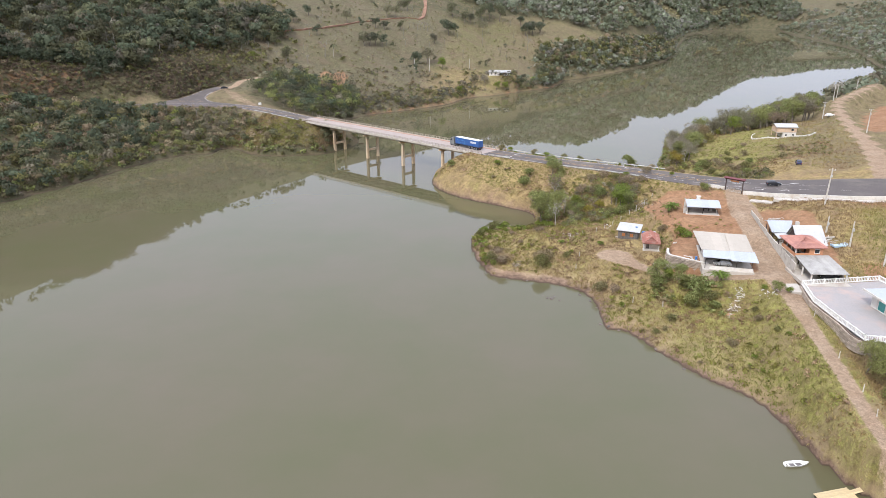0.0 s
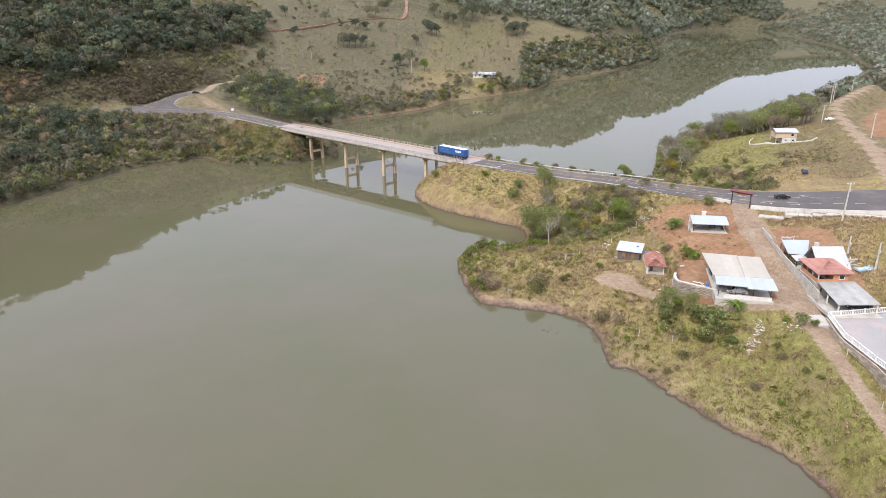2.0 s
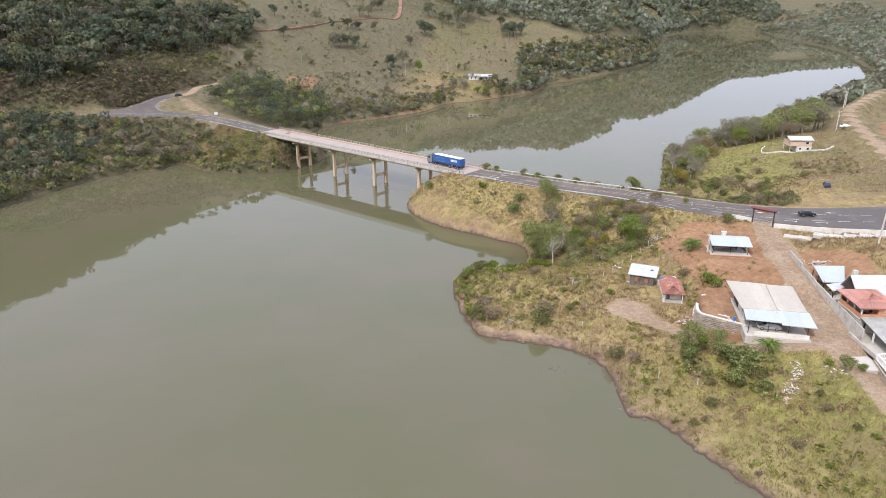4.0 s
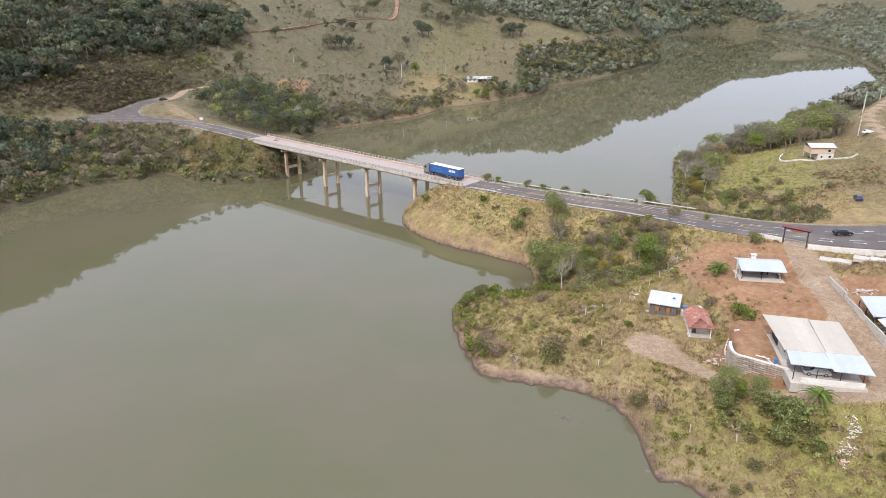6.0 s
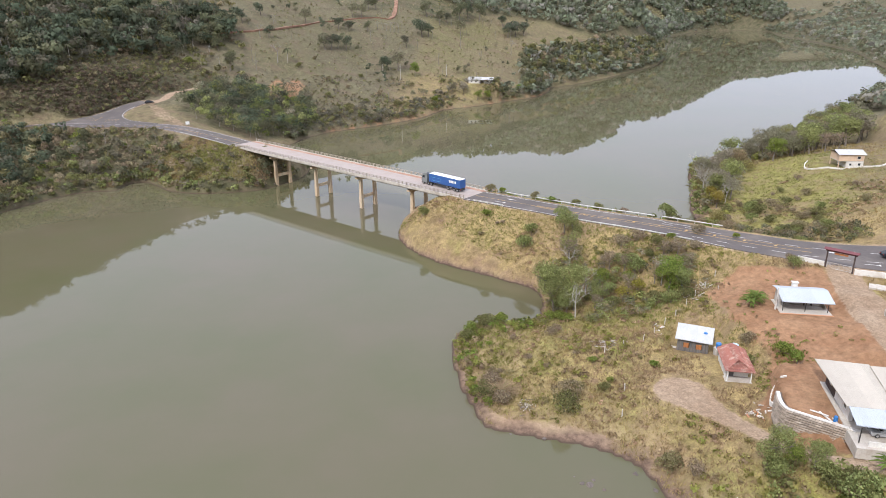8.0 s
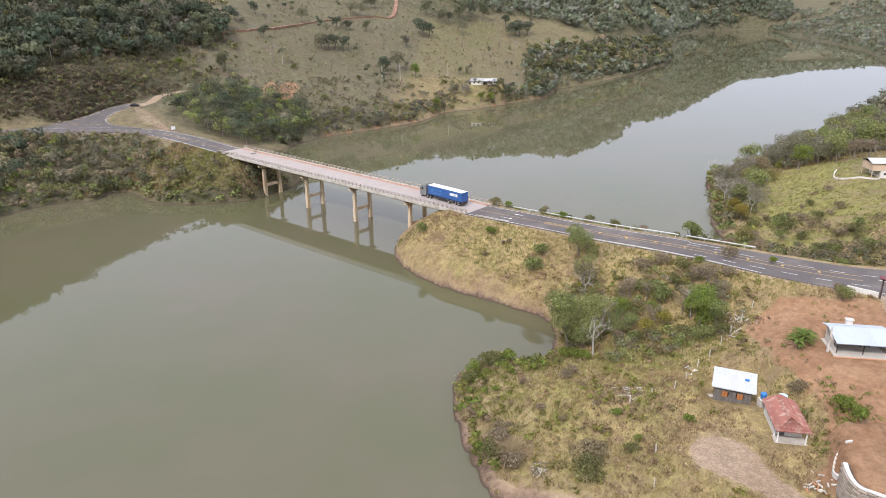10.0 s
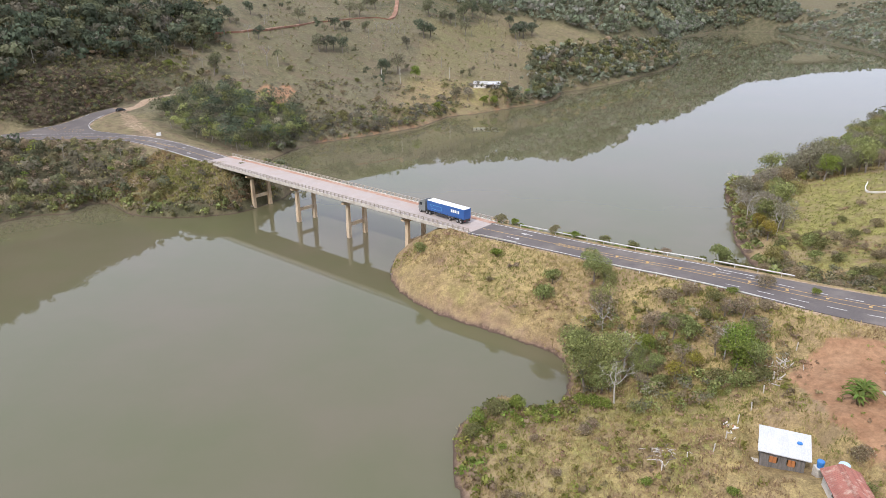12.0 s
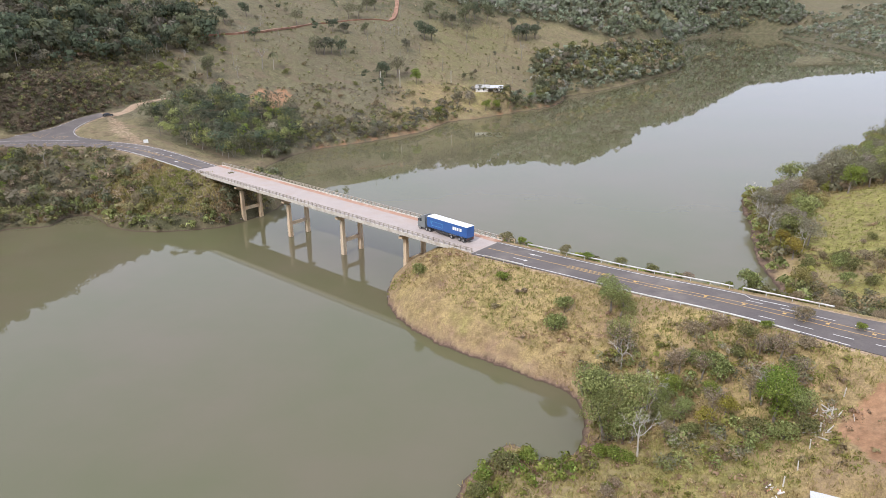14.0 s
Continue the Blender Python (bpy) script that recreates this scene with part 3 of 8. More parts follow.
# The levelled yard behind the retaining wall.
YARD = np.array([(57.8, 168.6), (56.9, 164), (57.3, 161), (59.4, 158.6), (63.0, 156.0), (62.4, 153.2), (72.5, 150.8), (80, 150), (79, 172), (62, 176)], float)
# Rises: centre, height, width.
HILLS = [(-60, 880, 42, 150), (225, 1010, 76, 105), (555, 1830, 158, 155), (840, 2080, 35, 170), (1330, 2700, 35, 200), (1200, 1880, -32, 160), (1640, 2560, -80, 230), (1800, 3080, -60, 260), (335, 1330, 34, 95), (-430, 590, 28, 150), (125, 243, 3.0, 12), (103, 178, 2.2, 11)]
ROADS = [(np.array([(np.add(a, b) / 2).tolist() + [math.dist(a, b) / 2] for a, b in road])) for road in (ROAD_EAST, ROAD_WEST, ROAD_SIDE)]
LINES = [smooth_line(r) for r in ROADS] + [smooth_line(t) for t in TRACKS]


def along(line, where, column):
    return np.interp(where, np.arange(len(line)), line[:, column])


def ease(a, b, v):
    s = np.clip((v - a) / (b - a), 0, 1)
    return s * s * (3 - 2 * s)


def height(x, y):
    """Height of the ground over the water's level."""
    x, y = np.asarray(x, float), np.asarray(y, float)
    wx, wy = x + 1.5 * fbm(x, y, 6.5, 3, 101), y + 1.5 * fbm(x, y, 6.5, 3, 107)
    de, _ = nearest(wx, wy, EAST)
    dw, _ = nearest(wx, wy, WEST)
    offshore = np.minimum(de, dw)
    wet = inside(wx, wy, WATER_RING)
    jag = 1.3 * fbm(x, y, 9, 3, 3) + 0.5 * fbm(x, y, 3, 2, 9)
    de, dw = np.maximum(de + jag * ease(0, 3, de), 0), np.maximum(dw + jag * ease(0, 3, dw), 0)
    east = np.interp(de, [0, 1.6, 6, 15, 28, 36, 46, 60, 100, 200, 500, 900], [0, 0.8, 2.1, 3.7, 6.2, 9.0, 11.6, 13.4, 19, 44, 120, 170])
    turn = np.degrees(np.arctan2(x + 60, np.maximum(y - 300, 1)))
    steep = np.interp(turn, [-60, -35, -20, -5, 30], [0.50, 0.47, 0.36, 0.27, 0.22])
    rise = np.where(dw < 400, (dw - 112) * steep, 288 * steep + 0.5 * steep * (dw - 400)).clip(0, 900 * steep)
    west = np.interp(dw, [0, 1.6, 8, 40, 70, 112, 1e4], [0, 1.8, 3.6, 12, 18, 34, 34]) + np.minimum(rise, 400)
    h = np.where(de < dw, east, west)
    d = np.minimum(de, dw)
    h = h + fbm(x, y, 140, 3, 20) * 0.13 * np.clip(d - 60, 0, 160) + fbm(x, y, 26, 3, 30) * 1.8 * ease(4, 40, d) + fbm(x, y, 4.5, 2, 40) * 0.5 * ease(0, 8, d)
    for bx, by, up, wide in HILLS:
        h = h + up * np.exp(-((x - bx) ** 2 + (y - by) ** 2) / (2 * wide * wide)) * ease(0, 60 if wide > 60 else 25, d)
    for line in LINES[3:] + LINES[:3]:
        dist, where = nearest(x, y, line, 60)
        grade, half = along(line, where, 2), np.minimum(along(line, where, 3), 12)
        edge = dist - half
        paved = line is LINES[0] or line is LINES[1] or line is LINES[2]
        bed = grade - (0.12 if paved else 0.0)
        fill = bed - 0.52 * np.maximum(edge - 2.2, 0)
        near = (1 - ease(2.0, 14.0 if paved else 8.0, edge))
        h = np.where(edge < 40, np.maximum(h, np.where(d > 0.8, np.minimum(fill, 1.6 + d * 0.9), 0)) if paved else h, h)
        h = h * (1 - near) + np.where(edge < 14, bed - 0.3 * np.maximum(edge - 1.5, 0) * (h < bed), h) * near
    dist, _ = nearest(x, y, np.vstack([YARD, YARD[:1]]), 20)
    near = 1 - ease(-0.1, 1.4, np.where(inside(x, y, YARD), -dist, dist))
    h = h * (1 - near) + 10.4 * near
    for px, py, hx, hy, turned, flat in PLATFORMS:
        c, s = math.cos(radians(turned)), math.sin(radians(turned))
        u, v = (x - px) * c + (y - py) * s, -(x - px) * s + (y - py) * c
        edge = np.maximum(np.abs(u) - hx, np.abs(v) - hy)
        near = 1 - ease(0, 3.5, edge)
        h = h * (1 - near) + flat * near
    shallow = -0.4 - 0.35 * np.minimum(offshore, 30)
    return np.where(wet, shallow, np.maximum(h, np.minimum(d * 0.8, 0.5)))

# ---- end of terrain ----

# ---- the ground: one sheet to the horizon ----
def spacing(a, b, step, low, high, growth=1.07, most=70.0):
    line = list(np.arange(a, b + step / 2, step))
    s, v = step, line[-1]
    while v < high:
        s = min(s * growth, most)
        v += s
        line.append(v)
    s, v, front = step, line[0], []
    while v > low:
        s = min(s * growth, most)
        v -= s
        front.append(v)
    return np.array(front[::-1] + line)


def polygon_mask(x, y, ring, soft):
    ring = np.array(ring, float)
    d, _ = nearest(x, y, np.vstack([ring, ring[:1]]), 30)
    return ease(-soft, soft, np.where(inside(x, y, ring), d, -d))


SOIL = [
    [(61, 207), (70, 213), (86, 207), (85, 188), (80, 166), (78, 150), (62, 151), (56, 158), (56, 170), (63, 181), (61, 195)],
    [(84, 186), (92, 190), (99, 178), (93, 150), (86, 150), (86, 170)],
    [(-97, 506), (-95, 513), (-83, 519), (-75, 516), (-78, 494), (-84, 487), (-94, 488)],
    [(746, 1292), (766, 1322), (838, 1446), (822, 1446)],
    [(178, 292), (190, 318), (212, 350), (236, 380), (262, 372), (225, 320), (200, 280)],
    [(90, 108), (105, 112), (106, 150), (96, 150)],
    [(108, 190), (180, 190), (180, 160), (130, 168)],
]
SCARP = [
    [(-205, 404), (-222, 399), (-250, 377), (-262, 362), (-250, 352), (-228, 376)],
    [(-180, 408), (-166, 416), (-159, 438), (-152, 452), (-142, 470), (-160, 474), (-172, 446)],
]
LUSH = [
    [(52, 118), (70, 118), (73, 140), (60, 147), (45, 146)],
    [(95, 120), (190, 120), (200, 185), (120, 182), (98, 160)],
    [(100, 300), (112, 330), (140, 345), (165, 330), (150, 300), (122, 262), (98, 268)],
    [(6, 174), (6, 210), (26, 214), (50, 208), (46, 186), (36, 160), (48, 150), (70, 144), (76, 128), (68, 84), (58, 84), (40, 138)],
    [(-60, 700), (20, 640), (60, 700), (40, 780), (-30, 820)],
]
WOODS = [
    [(-300, 385), (-262, 362), (-243, 386), (-208, 406), (-184, 412), (-180, 432), (-174, 466), (-158, 490), (-150, 500), (-150, 516), (-134, 534), (-124, 540),
     (-130, 560), (-148, 568), (-162, 572), (-172, 545), (-195, 560), (-230, 640), (-340, 580), (-350, 430)],
    [(-126, 424), (-130, 468), (-109, 492), (-68, 488), (-62, 452), (-72, 424), (-88, 408), (-112, 412)],
    [(87, 590), (73, 596), (80, 670), (86, 699), (125, 742), (180, 803), (240, 869), (300, 985), (350, 1120), (330, 1060), (296, 940), (281, 889), (204, 765), (163, 720), (108, 675)],
    [(-50, 690), (-15, 715), (12, 700), (40, 722), (51, 748), (95, 787), (130, 804), (182, 811), (246, 893), (330, 1080), (400, 1270), (480, 1475), (592, 1625), (716, 1690),
     (800, 1900), (505, 2000), (200, 1700), (0, 1200), (-80, 900)],
]
RED_ROAD = smooth_line([(-141, 549), (-131, 560), (-120, 570), (-108, 586), (-98, 605), (-87, 626), (-75, 639), (-58, 653), (-40, 666), (-30, 669), (-27, 690), (-27, 730), (-30, 780)])
GRAVEL = smooth_line([(91, 199.5), (102, 192.5), (114, 187), (128, 184), (150, 183)])

gx, gy = spacing(-128, 112, 1.2, -2600, 2600, 1.06), spacing(86, 362, 1.2, -900, 3600, 1.035)
X, Y = np.meshgrid(gx, gy)
Z = height(X, Y)


def grid_value(field, x, y):
    """A field of the ground's grid at any place."""
    x, y = np.asarray(x, float), np.asarray(y, float)
    i = np.clip(np.searchsorted(gx, x) - 1, 0, len(gx) - 2)
    j = np.clip(np.searchsorted(gy, y) - 1, 0, len(gy) - 2)
    u, v = (x - gx[i]) / (gx[i + 1] - gx[i]), (y - gy[j]) / (gy[j + 1] - gy[j])
    return (field[j, i] * (1 - u) + field[j, i + 1] * u) * (1 - v) + (field[j + 1, i] * (1 - u) + field[j + 1, i + 1] * u) * v


def level(x, y):
    return grid_value(Z, x, y)


def ground(x, y):
    return float(level(x, y))


grid = np.arange(X.size).reshape(X.shape)
quads = np.stack([grid[:-1, :-1], grid[:-1, 1:], grid[1:, 1:], grid[1:, :-1]], -1).reshape(-1, 4)
me = bpy.data.meshes.new("ground")
me.vertices.add(X.size)
me.vertices.foreach_set("co", np.stack([X, Y, Z], -1).astype(np.float32).ravel())
me.loops.add(quads.size)
me.loops.foreach_set("vertex_index", quads.astype(np.int32).ravel())
me.polygons.add(len(quads))
me.polygons.foreach_set("loop_start", np.arange(len(quads), dtype=np.int32) * 4)
me.polygons.foreach_set("loop_total", np.full(len(quads), 4, np.int32))
me.polygons.foreach_set("use_smooth", np.ones(len(quads), bool))
me.update(calc_edges=True)
me.materials.append(GROUND)


def union(rings, soft):
    total = np.zeros(X.shape)
    for ring in rings:
        total = np.maximum(total, polygon_mask(X, Y, ring, soft))
    return total


soil = union(SOIL, 2.5)
soil = np.maximum(soil, np.maximum(0.32 * union(SCARP, 4.0), 0.46 * union(SCARP[:1], 4.0)))
track, road_gap = np.zeros(X.shape), np.full(X.shape, 60.0)
for line in LINES[3:]:
    dist, where = nearest(X, Y, line, 40)
    road_gap = np.minimum(road_gap, dist - np.minimum(along(line, where, 3), 10))
    track = np.maximum(track, (0.52 if line is LINES[-1] else 1.0) * (1 - ease(-0.8, 1.2, dist - np.minimum(along(line, where, 3), 10))))
for line in LINES[:3]:
    dist, where = nearest(X, Y, line, 40)
    road_gap = np.minimum(road_gap, dist - np.minimum(along(line, where, 3), 10))
    track = np.maximum(track, 0.62 * (1 - ease(0.5, 2.6, dist - np.minimum(along(line, where, 3), 10))))
RIVER_MEADOW = [(100, 272), (108, 300), (118, 326), (138, 336), (148, 318), (138, 292), (126, 268), (112, 262)]
SOUTH_SLOPE = [(36, 160), (56, 150), (72, 146), (76, 128), (68, 84), (58, 84), (44, 130)]
lush = 0.15 + 0.3 * union(LUSH, 6.0) + 0.32 * union(LUSH[0:1] + [SOUTH_SLOPE], 6.0) + 0.35 * union(LUSH[2:3], 6.0) + 0.2 * ease(430, 560, Y) + 0.6 * union([RIVER_MEADOW], 6.0)
MEADOWS = [
    [(210, 883), (221, 888), (242, 903), (275, 959), (258, 935), (245, 899), (223, 877), (209, 873)],
    [(444, 1564), (468, 1571), (501, 1551), (488, 1527), (458, 1486), (448, 1517)],
    [(551, 1617), (577, 1632), (632, 1674), (650, 1677), (617, 1653), (551, 1601)],
    [(661, 1689), (678, 1694), (713, 1688), (696, 1682), (671, 1682)],
    [(168, 800), (179, 806), (181, 804), (166, 789)],
    [(759, 1670), (902, 1811), (962, 1730), (892, 1537), (814, 1505), (751, 1530)],
    [(46, 685), (81, 672), (86, 697), (126, 746), (178, 804), (153, 806), (122, 803), (92, 783), (55, 744), (43, 714)],
    [(109, 674), (134, 707), (167, 725), (158, 707), (129, 673), (99, 643)],
]
LOWER_SLOPE = [(-98, 509), (-60, 545), (-20, 575), (25, 590), (60, 575), (16, 537), (-14, 489), (-54, 455), (-66, 480)]
BEACH = [[(8.2, 181), (11.6, 173.2), (18, 170), (25, 168), (31, 165.5), (32.4, 168), (26, 171.6), (18.5, 173.6), (13.6, 175.2), (11, 181)], [(6.4, 184), (9.4, 183), (9.2, 191), (6.2, 192)]]
straw = 1.0 - 0.75 * ease(-30, -60, X - 0.1 * (Y - 300)) - 0.75 * ease(420, 470, Y) - 0.6 * ease(118, 140, X - 0.3 * (Y - 250)) * ease(225, 245, Y)
ROADSIDE = [(-330, 314), (-262, 348), (-243, 368), (-200, 394), (-184, 403), (-166, 414), (-158, 440), (-148, 452), (-140, 466), (-128, 480), (-118, 500), (-137, 500), (-160, 506), (-180, 476), (-190, 425), (-240, 400), (-300, 350)]
EAST_HILLS = [(250, 470), (330, 560), (400, 640), (450, 715), (506, 840), (580, 1000), (612, 1083), (640, 1185), (672, 1317), (710, 1472), (752, 1590), (1000, 1700), (1150, 1600), (900, 1200), (660, 860), (500, 650), (340, 430)]
STRIP = [(-300, 244), (-166, 240), (-138, 280), (-118, 333), (-113, 351), (-97, 325), (-92, 352), (-112, 376), (-123, 387), (-160, 386), (-191, 379), (-236, 349), (-300, 295)]
wood = np.maximum(union(WOODS, 6.0), np.maximum(0.95 * ease(820, 900, Y) * (1 - union(MEADOWS[5:6], 8.0)), np.maximum(0.75 * union([STRIP], 4.0), np.maximum(0.9 * union([ROADSIDE], 4.0), 0.75 * union([EAST_HILLS], 10.0) * (1 - union(MEADOWS[5:6], 10.0))))))
wood = np.maximum(wood, 0.8 * (1 - ease(5, 13, nearest(X, Y, WEST[:66], 30)[0])))
straw = straw + 0.4 * union([LOWER_SLOPE], 8.0) + 0.1 * union(MEADOWS[5:6], 5.0)
soil = np.maximum(soil, 0.48 * (1 - ease(2, 6, nearest(X, Y, WEST[88:130], 20)[0])))
track = np.maximum(track, 0.72 * union(BEACH, 1.2))
for name, values in (("soil", soil), ("track", track), ("lush", lush), ("wood", wood), ("straw", np.clip(straw, 0, 1))):
    a = me.attributes.new(name, "FLOAT", "POINT")
    a.data.foreach_set("value", values.astype(np.float32).ravel())
tagged(new("ground", me), "dry grass hillsides with red earth banks round a reservoir", "ground", kind="structure")

water = Shape().add([(-2600, -900, 0), (2600, -900, 0), (2600, 3600, 0), (-2600, 3600, 0)], [(0, 1, 2, 3)])
tagged(part("water", water, WATER), "calm silty olive-brown reservoir water mirroring hills and sky", "water", kind="structure")


# ---- paved roads ----
def ribbon(line, lift, a=-1.0, b=1.0, start=0.0, end=None, thick=0.0):
    """A strip along a road, between two shares of its half width."""
    end = len(line) - 1 if end is None else end
    s = np.arange(start, end + 1e-6, 0.25)
    p = np.array([[np.interp(v, np.arange(len(line)), line[:, k]) for k in range(4)] for v in s])
    t = np.gradient(p[:, :2], axis=0)
    t /= np.linalg.norm(t, axis=1)[:, None]
    nrm = np.stack([-t[:, 1], t[:, 0]], -1)
    shape = Shape()
    verts = []
    for q, nn in zip(p, nrm):
        for k in (a, b):
            off = k * q[3] if abs(k) <= 1.5 else math.copysign(q[3] + abs(k) - 2, k)
            verts.append((q[0] + nn[0] * off, q[1] + nn[1] * off, q[2] + lift))
    n = len(p)
    faces = [(2 * i, 2 * i + 1, 2 * i + 3, 2 * i + 2) for i in range(n - 1)]
    if thick:
        verts += [(x, y, z - thick) for x, y, z in verts]
        m = 2 * n
        faces += [(m + 2 * i + 2, m + 2 * i + 3, m + 2 * i + 1, m + 2 * i) for i in range(n - 1)]
        faces += [(2 * i + 2, m + 2 * i + 2, m + 2 * i, 2 * i) for i in range(n - 1)] + [(2 * i + 1, m + 2 * i + 1, m + 2 * i + 3, 2 * i + 3) for i in range(n - 1)]
        faces += [(0, m, m + 1, 1), (2 * n - 2, 2 * n - 1, m + 2 * n - 1, m + 2 * n - 2)]
    return shape.add(verts, faces)


def across(line, u, s):
    """Place on a road: u vertices along it, s metres to the left of its middle."""
    p = np.array([np.interp(u, np.arange(len(line)), line[:, k]) for k in range(4)])
    q = np.array([np.interp(min(u + 0.2, len(line) - 1), np.arange(len(line)), line[:, k]) for k in range(4)])
    o = np.array([np.interp(max(u - 0.2, 0), np.arange(len(line)), line[:, k]) for k in range(4)])
    t = (q - o)[:2] / np.linalg.norm((q - o)[:2])
    return Vector((p[0] - t[1] * s, p[1] + t[0] * s, p[2])), math.atan2(t[1], t[0])


road_names = ("road_east", "road_west", "road_side")
for line, name, lift in zip(LINES[:3], road_names, (0.0, 0.0, -0.03)):
    road = tagged(part(name, ribbon(line, lift, thick=0.3), ASPHALT), "worn grey two-lane asphalt road with painted lines", "road", kind="structure")


def dashes(parent, line, offset, width, first, last, step, share, material, lift=0.012):
    """Painted dashes at an offset from the road's middle, each a mesh of its own."""
    lengths = np.r_[0, np.cumsum(np.linalg.norm(np.diff(line[:, :2], axis=0), axis=1))]
    s = first
    while s < min(last, lengths[-1] - step):
        shape = Shape()
        pts = [np.interp(s + k * step * share / 3, lengths, np.arange(len(lengths))) for k in range(4)]
        v = []
        for u in pts:
            off = offset(u) if callable(offset) else offset
            for side in (-0.5, 0.5):
                p, _ = across(line, u, off + side * width)
                v.append((p.x, p.y, p.z + lift))
        shape.add(v, [(2 * i, 2 * i + 2, 2 * i + 3, 2 * i + 1) for i in range(3)])
        part("painted_line", shape, material, parent)
        s += step


red_line = np.repeat(RED_ROAD[:-1], 4, 0) + (np.arange(4 * (len(RED_ROAD) - 1)) % 4 / 4)[:, None] * np.repeat(np.diff(RED_ROAD, axis=0), 4, 0)
red_line = np.c_[red_line, np.max([level(red_line[:, 0] + a, red_line[:, 1] + b) for a, b in ((0, 0), (2, 1), (-2, -1))], 0) + 0.12, np.full(len(red_line), 1.9)]
tagged(part("earth_road", ribbon(red_line, 0.0, thick=1.2), RED_EARTH), "narrow dark red earth road climbing across the pasture", "road", kind="structure")

east_road, west_road, side_road = (bpy.data.objects[n] for n in road_names)
E_LINE, W_LINE, S_LINE = LINES[:3]
half_e = lambda u: np.interp(u, np.arange(len(E_LINE)), E_LINE[:, 3])
half_w = lambda u: np.interp(u, np.arange(len(W_LINE)), W_LINE[:, 3])
dashes(east_road, E_LINE, lambda u: half_e(u) - 0.55 if u < 14 else half_e(u) - 1.6, 0.22, 1, 62, 4, 1.0, PAINT_WHITE)
dashes(east_road, E_LINE, lambda u: -half_e(u) + 0.6, 0.22, 1, 75, 4, 1.0, PAINT_WHITE)
dashes(east_road, E_LINE, 0.12, 0.16, 1, 30, 4, 1.0, PAINT_YELLOW)
dashes(east_road, E_LINE, -0.5, 0.16, 22, 92, 4, 1.0, PAINT_YELLOW)
dashes(east_road, E_LINE, lambda u: 0.7 + 0.09 * max(0, u - 10), 0.16, 22, 92, 4, 1.0, PAINT_YELLOW)
dashes(east_road, E_LINE, lambda u: 0.25 + 0.05 * max(0, u - 10), 0.7, 30, 90, 7, 0.08, PAINT_YELLOW)
dashes(east_road, E_LINE, lambda u: 2.7, 0.18, 58, 130, 6, 0.5, PAINT_WHITE)
dashes(east_road, E_LINE, lambda u: -3.2, 0.18, 62, 130, 6, 0.5, PAINT_WHITE)
dashes(west_road, W_LINE, lambda u: half_w(u) - 0.6, 0.2, 2, 60, 4, 1.0, PAINT_WHITE)
dashes(west_road, W_LINE, lambda u: -half_w(u) + 0.6, 0.2, 2, 170, 4, 1.0, PAINT_WHITE)
dashes(west_road, W_LINE, 0.1, 0.16, 2, 40, 4, 1.0, PAINT_YELLOW)
dashes(west_road, W_LINE, 0.9, 0.16, 30, 110, 4, 1.0, PAINT_YELLOW)
dashes(west_road, W_LINE, -0.9, 0.16, 30, 110, 4, 0.6, PAINT_WHITE)
half_s = lambda u: np.interp(u, np.arange(len(S_LINE)), S_LINE[:, 3])
dashes(side_road, S_LINE, lambda u: -half_s(u) + 0.5, 0.25, 4, 36, 2, 1.0, PAINT_WHITE, 0.004)
dashes(side_road, S_LINE, lambda u: half_s(u) - 0.6, 0.2, 10, 36, 4, 0.6, PAINT_WHITE, 0.004)
for k in range(5):
    dashes(side_road, S_LINE, lambda u, k=k: 1.0 + 1.6 * k, 0.14, 8 + k, 13, 4, 0.8, PAINT_YELLOW, 0.004)
    dashes(side_road, S_LINE, lambda u, k=k: -3.0 - 1.6 * k, 0.14, 7, 11, 3, 0.5, PAINT_YELLOW, 0.004)


def arrow(parent, line, u, s, turn, size=1.0):
    p, a = across(line, u, s)
    m = Matrix.Translation(p + Vector((0, 0, 0.014))) @ pose(0, 0, 0, 0, 0, math.degrees(a) + turn)
    pts = [(-2.2, -0.12), (0.6, -0.12), (0.6, -0.5), (2.2, 0), (0.6, 0.5), (0.6, 0.12), (-2.2, 0.12)]
    part("painted_arrow", Shape().add([m @ Vector((x * size, y * size, 0)) for x, y in pts], [(0, 1, 5, 6), (1, 2, 3), (1, 3, 5), (3, 4, 5)]), PAINT_WHITE, parent)


arrow(east_road, E_LINE, 1.9, 2.2, 180)
arrow(east_road, E_LINE, 1.7, -1.9, 0)
for u, s, turn in ((24.6, 0.8, 180), (26, -5.0, 0), (27.4, -5.0, 0), (27.0, 0.8, 180), (28.4, 4.5, 180)):
    arrow(east_road, E_LINE, u, s, turn)
arrow(west_road, W_LINE, 2.0, 1.8, 180)
arrow(west_road, W_LINE, 3.2, -1.8, 0)


# ---- the bridge: x runs along it from the east end, y towards the open reservoir, sheared to its grade ----
R_END, L_END, B_WIDTH, GRADE = Vector((12.3, 271.4)), Vector((-79.6, 353.6)), 11.6, 0.75
B_LEN = (L_END - R_END).length
B_TURN = math.degrees(math.atan2(*(L_END - R_END).yx))
bridge = thing("road_bridge", pose(R_END.x, R_END.y, 0, 0, 0, B_TURN), "long weathered concrete road bridge on four two-column piers", "bridge")


def sheared(shape):
    shape.verts = [(x, y, z + GRADE * x / B_LEN) for x, y, z in shape.verts]
    return shape


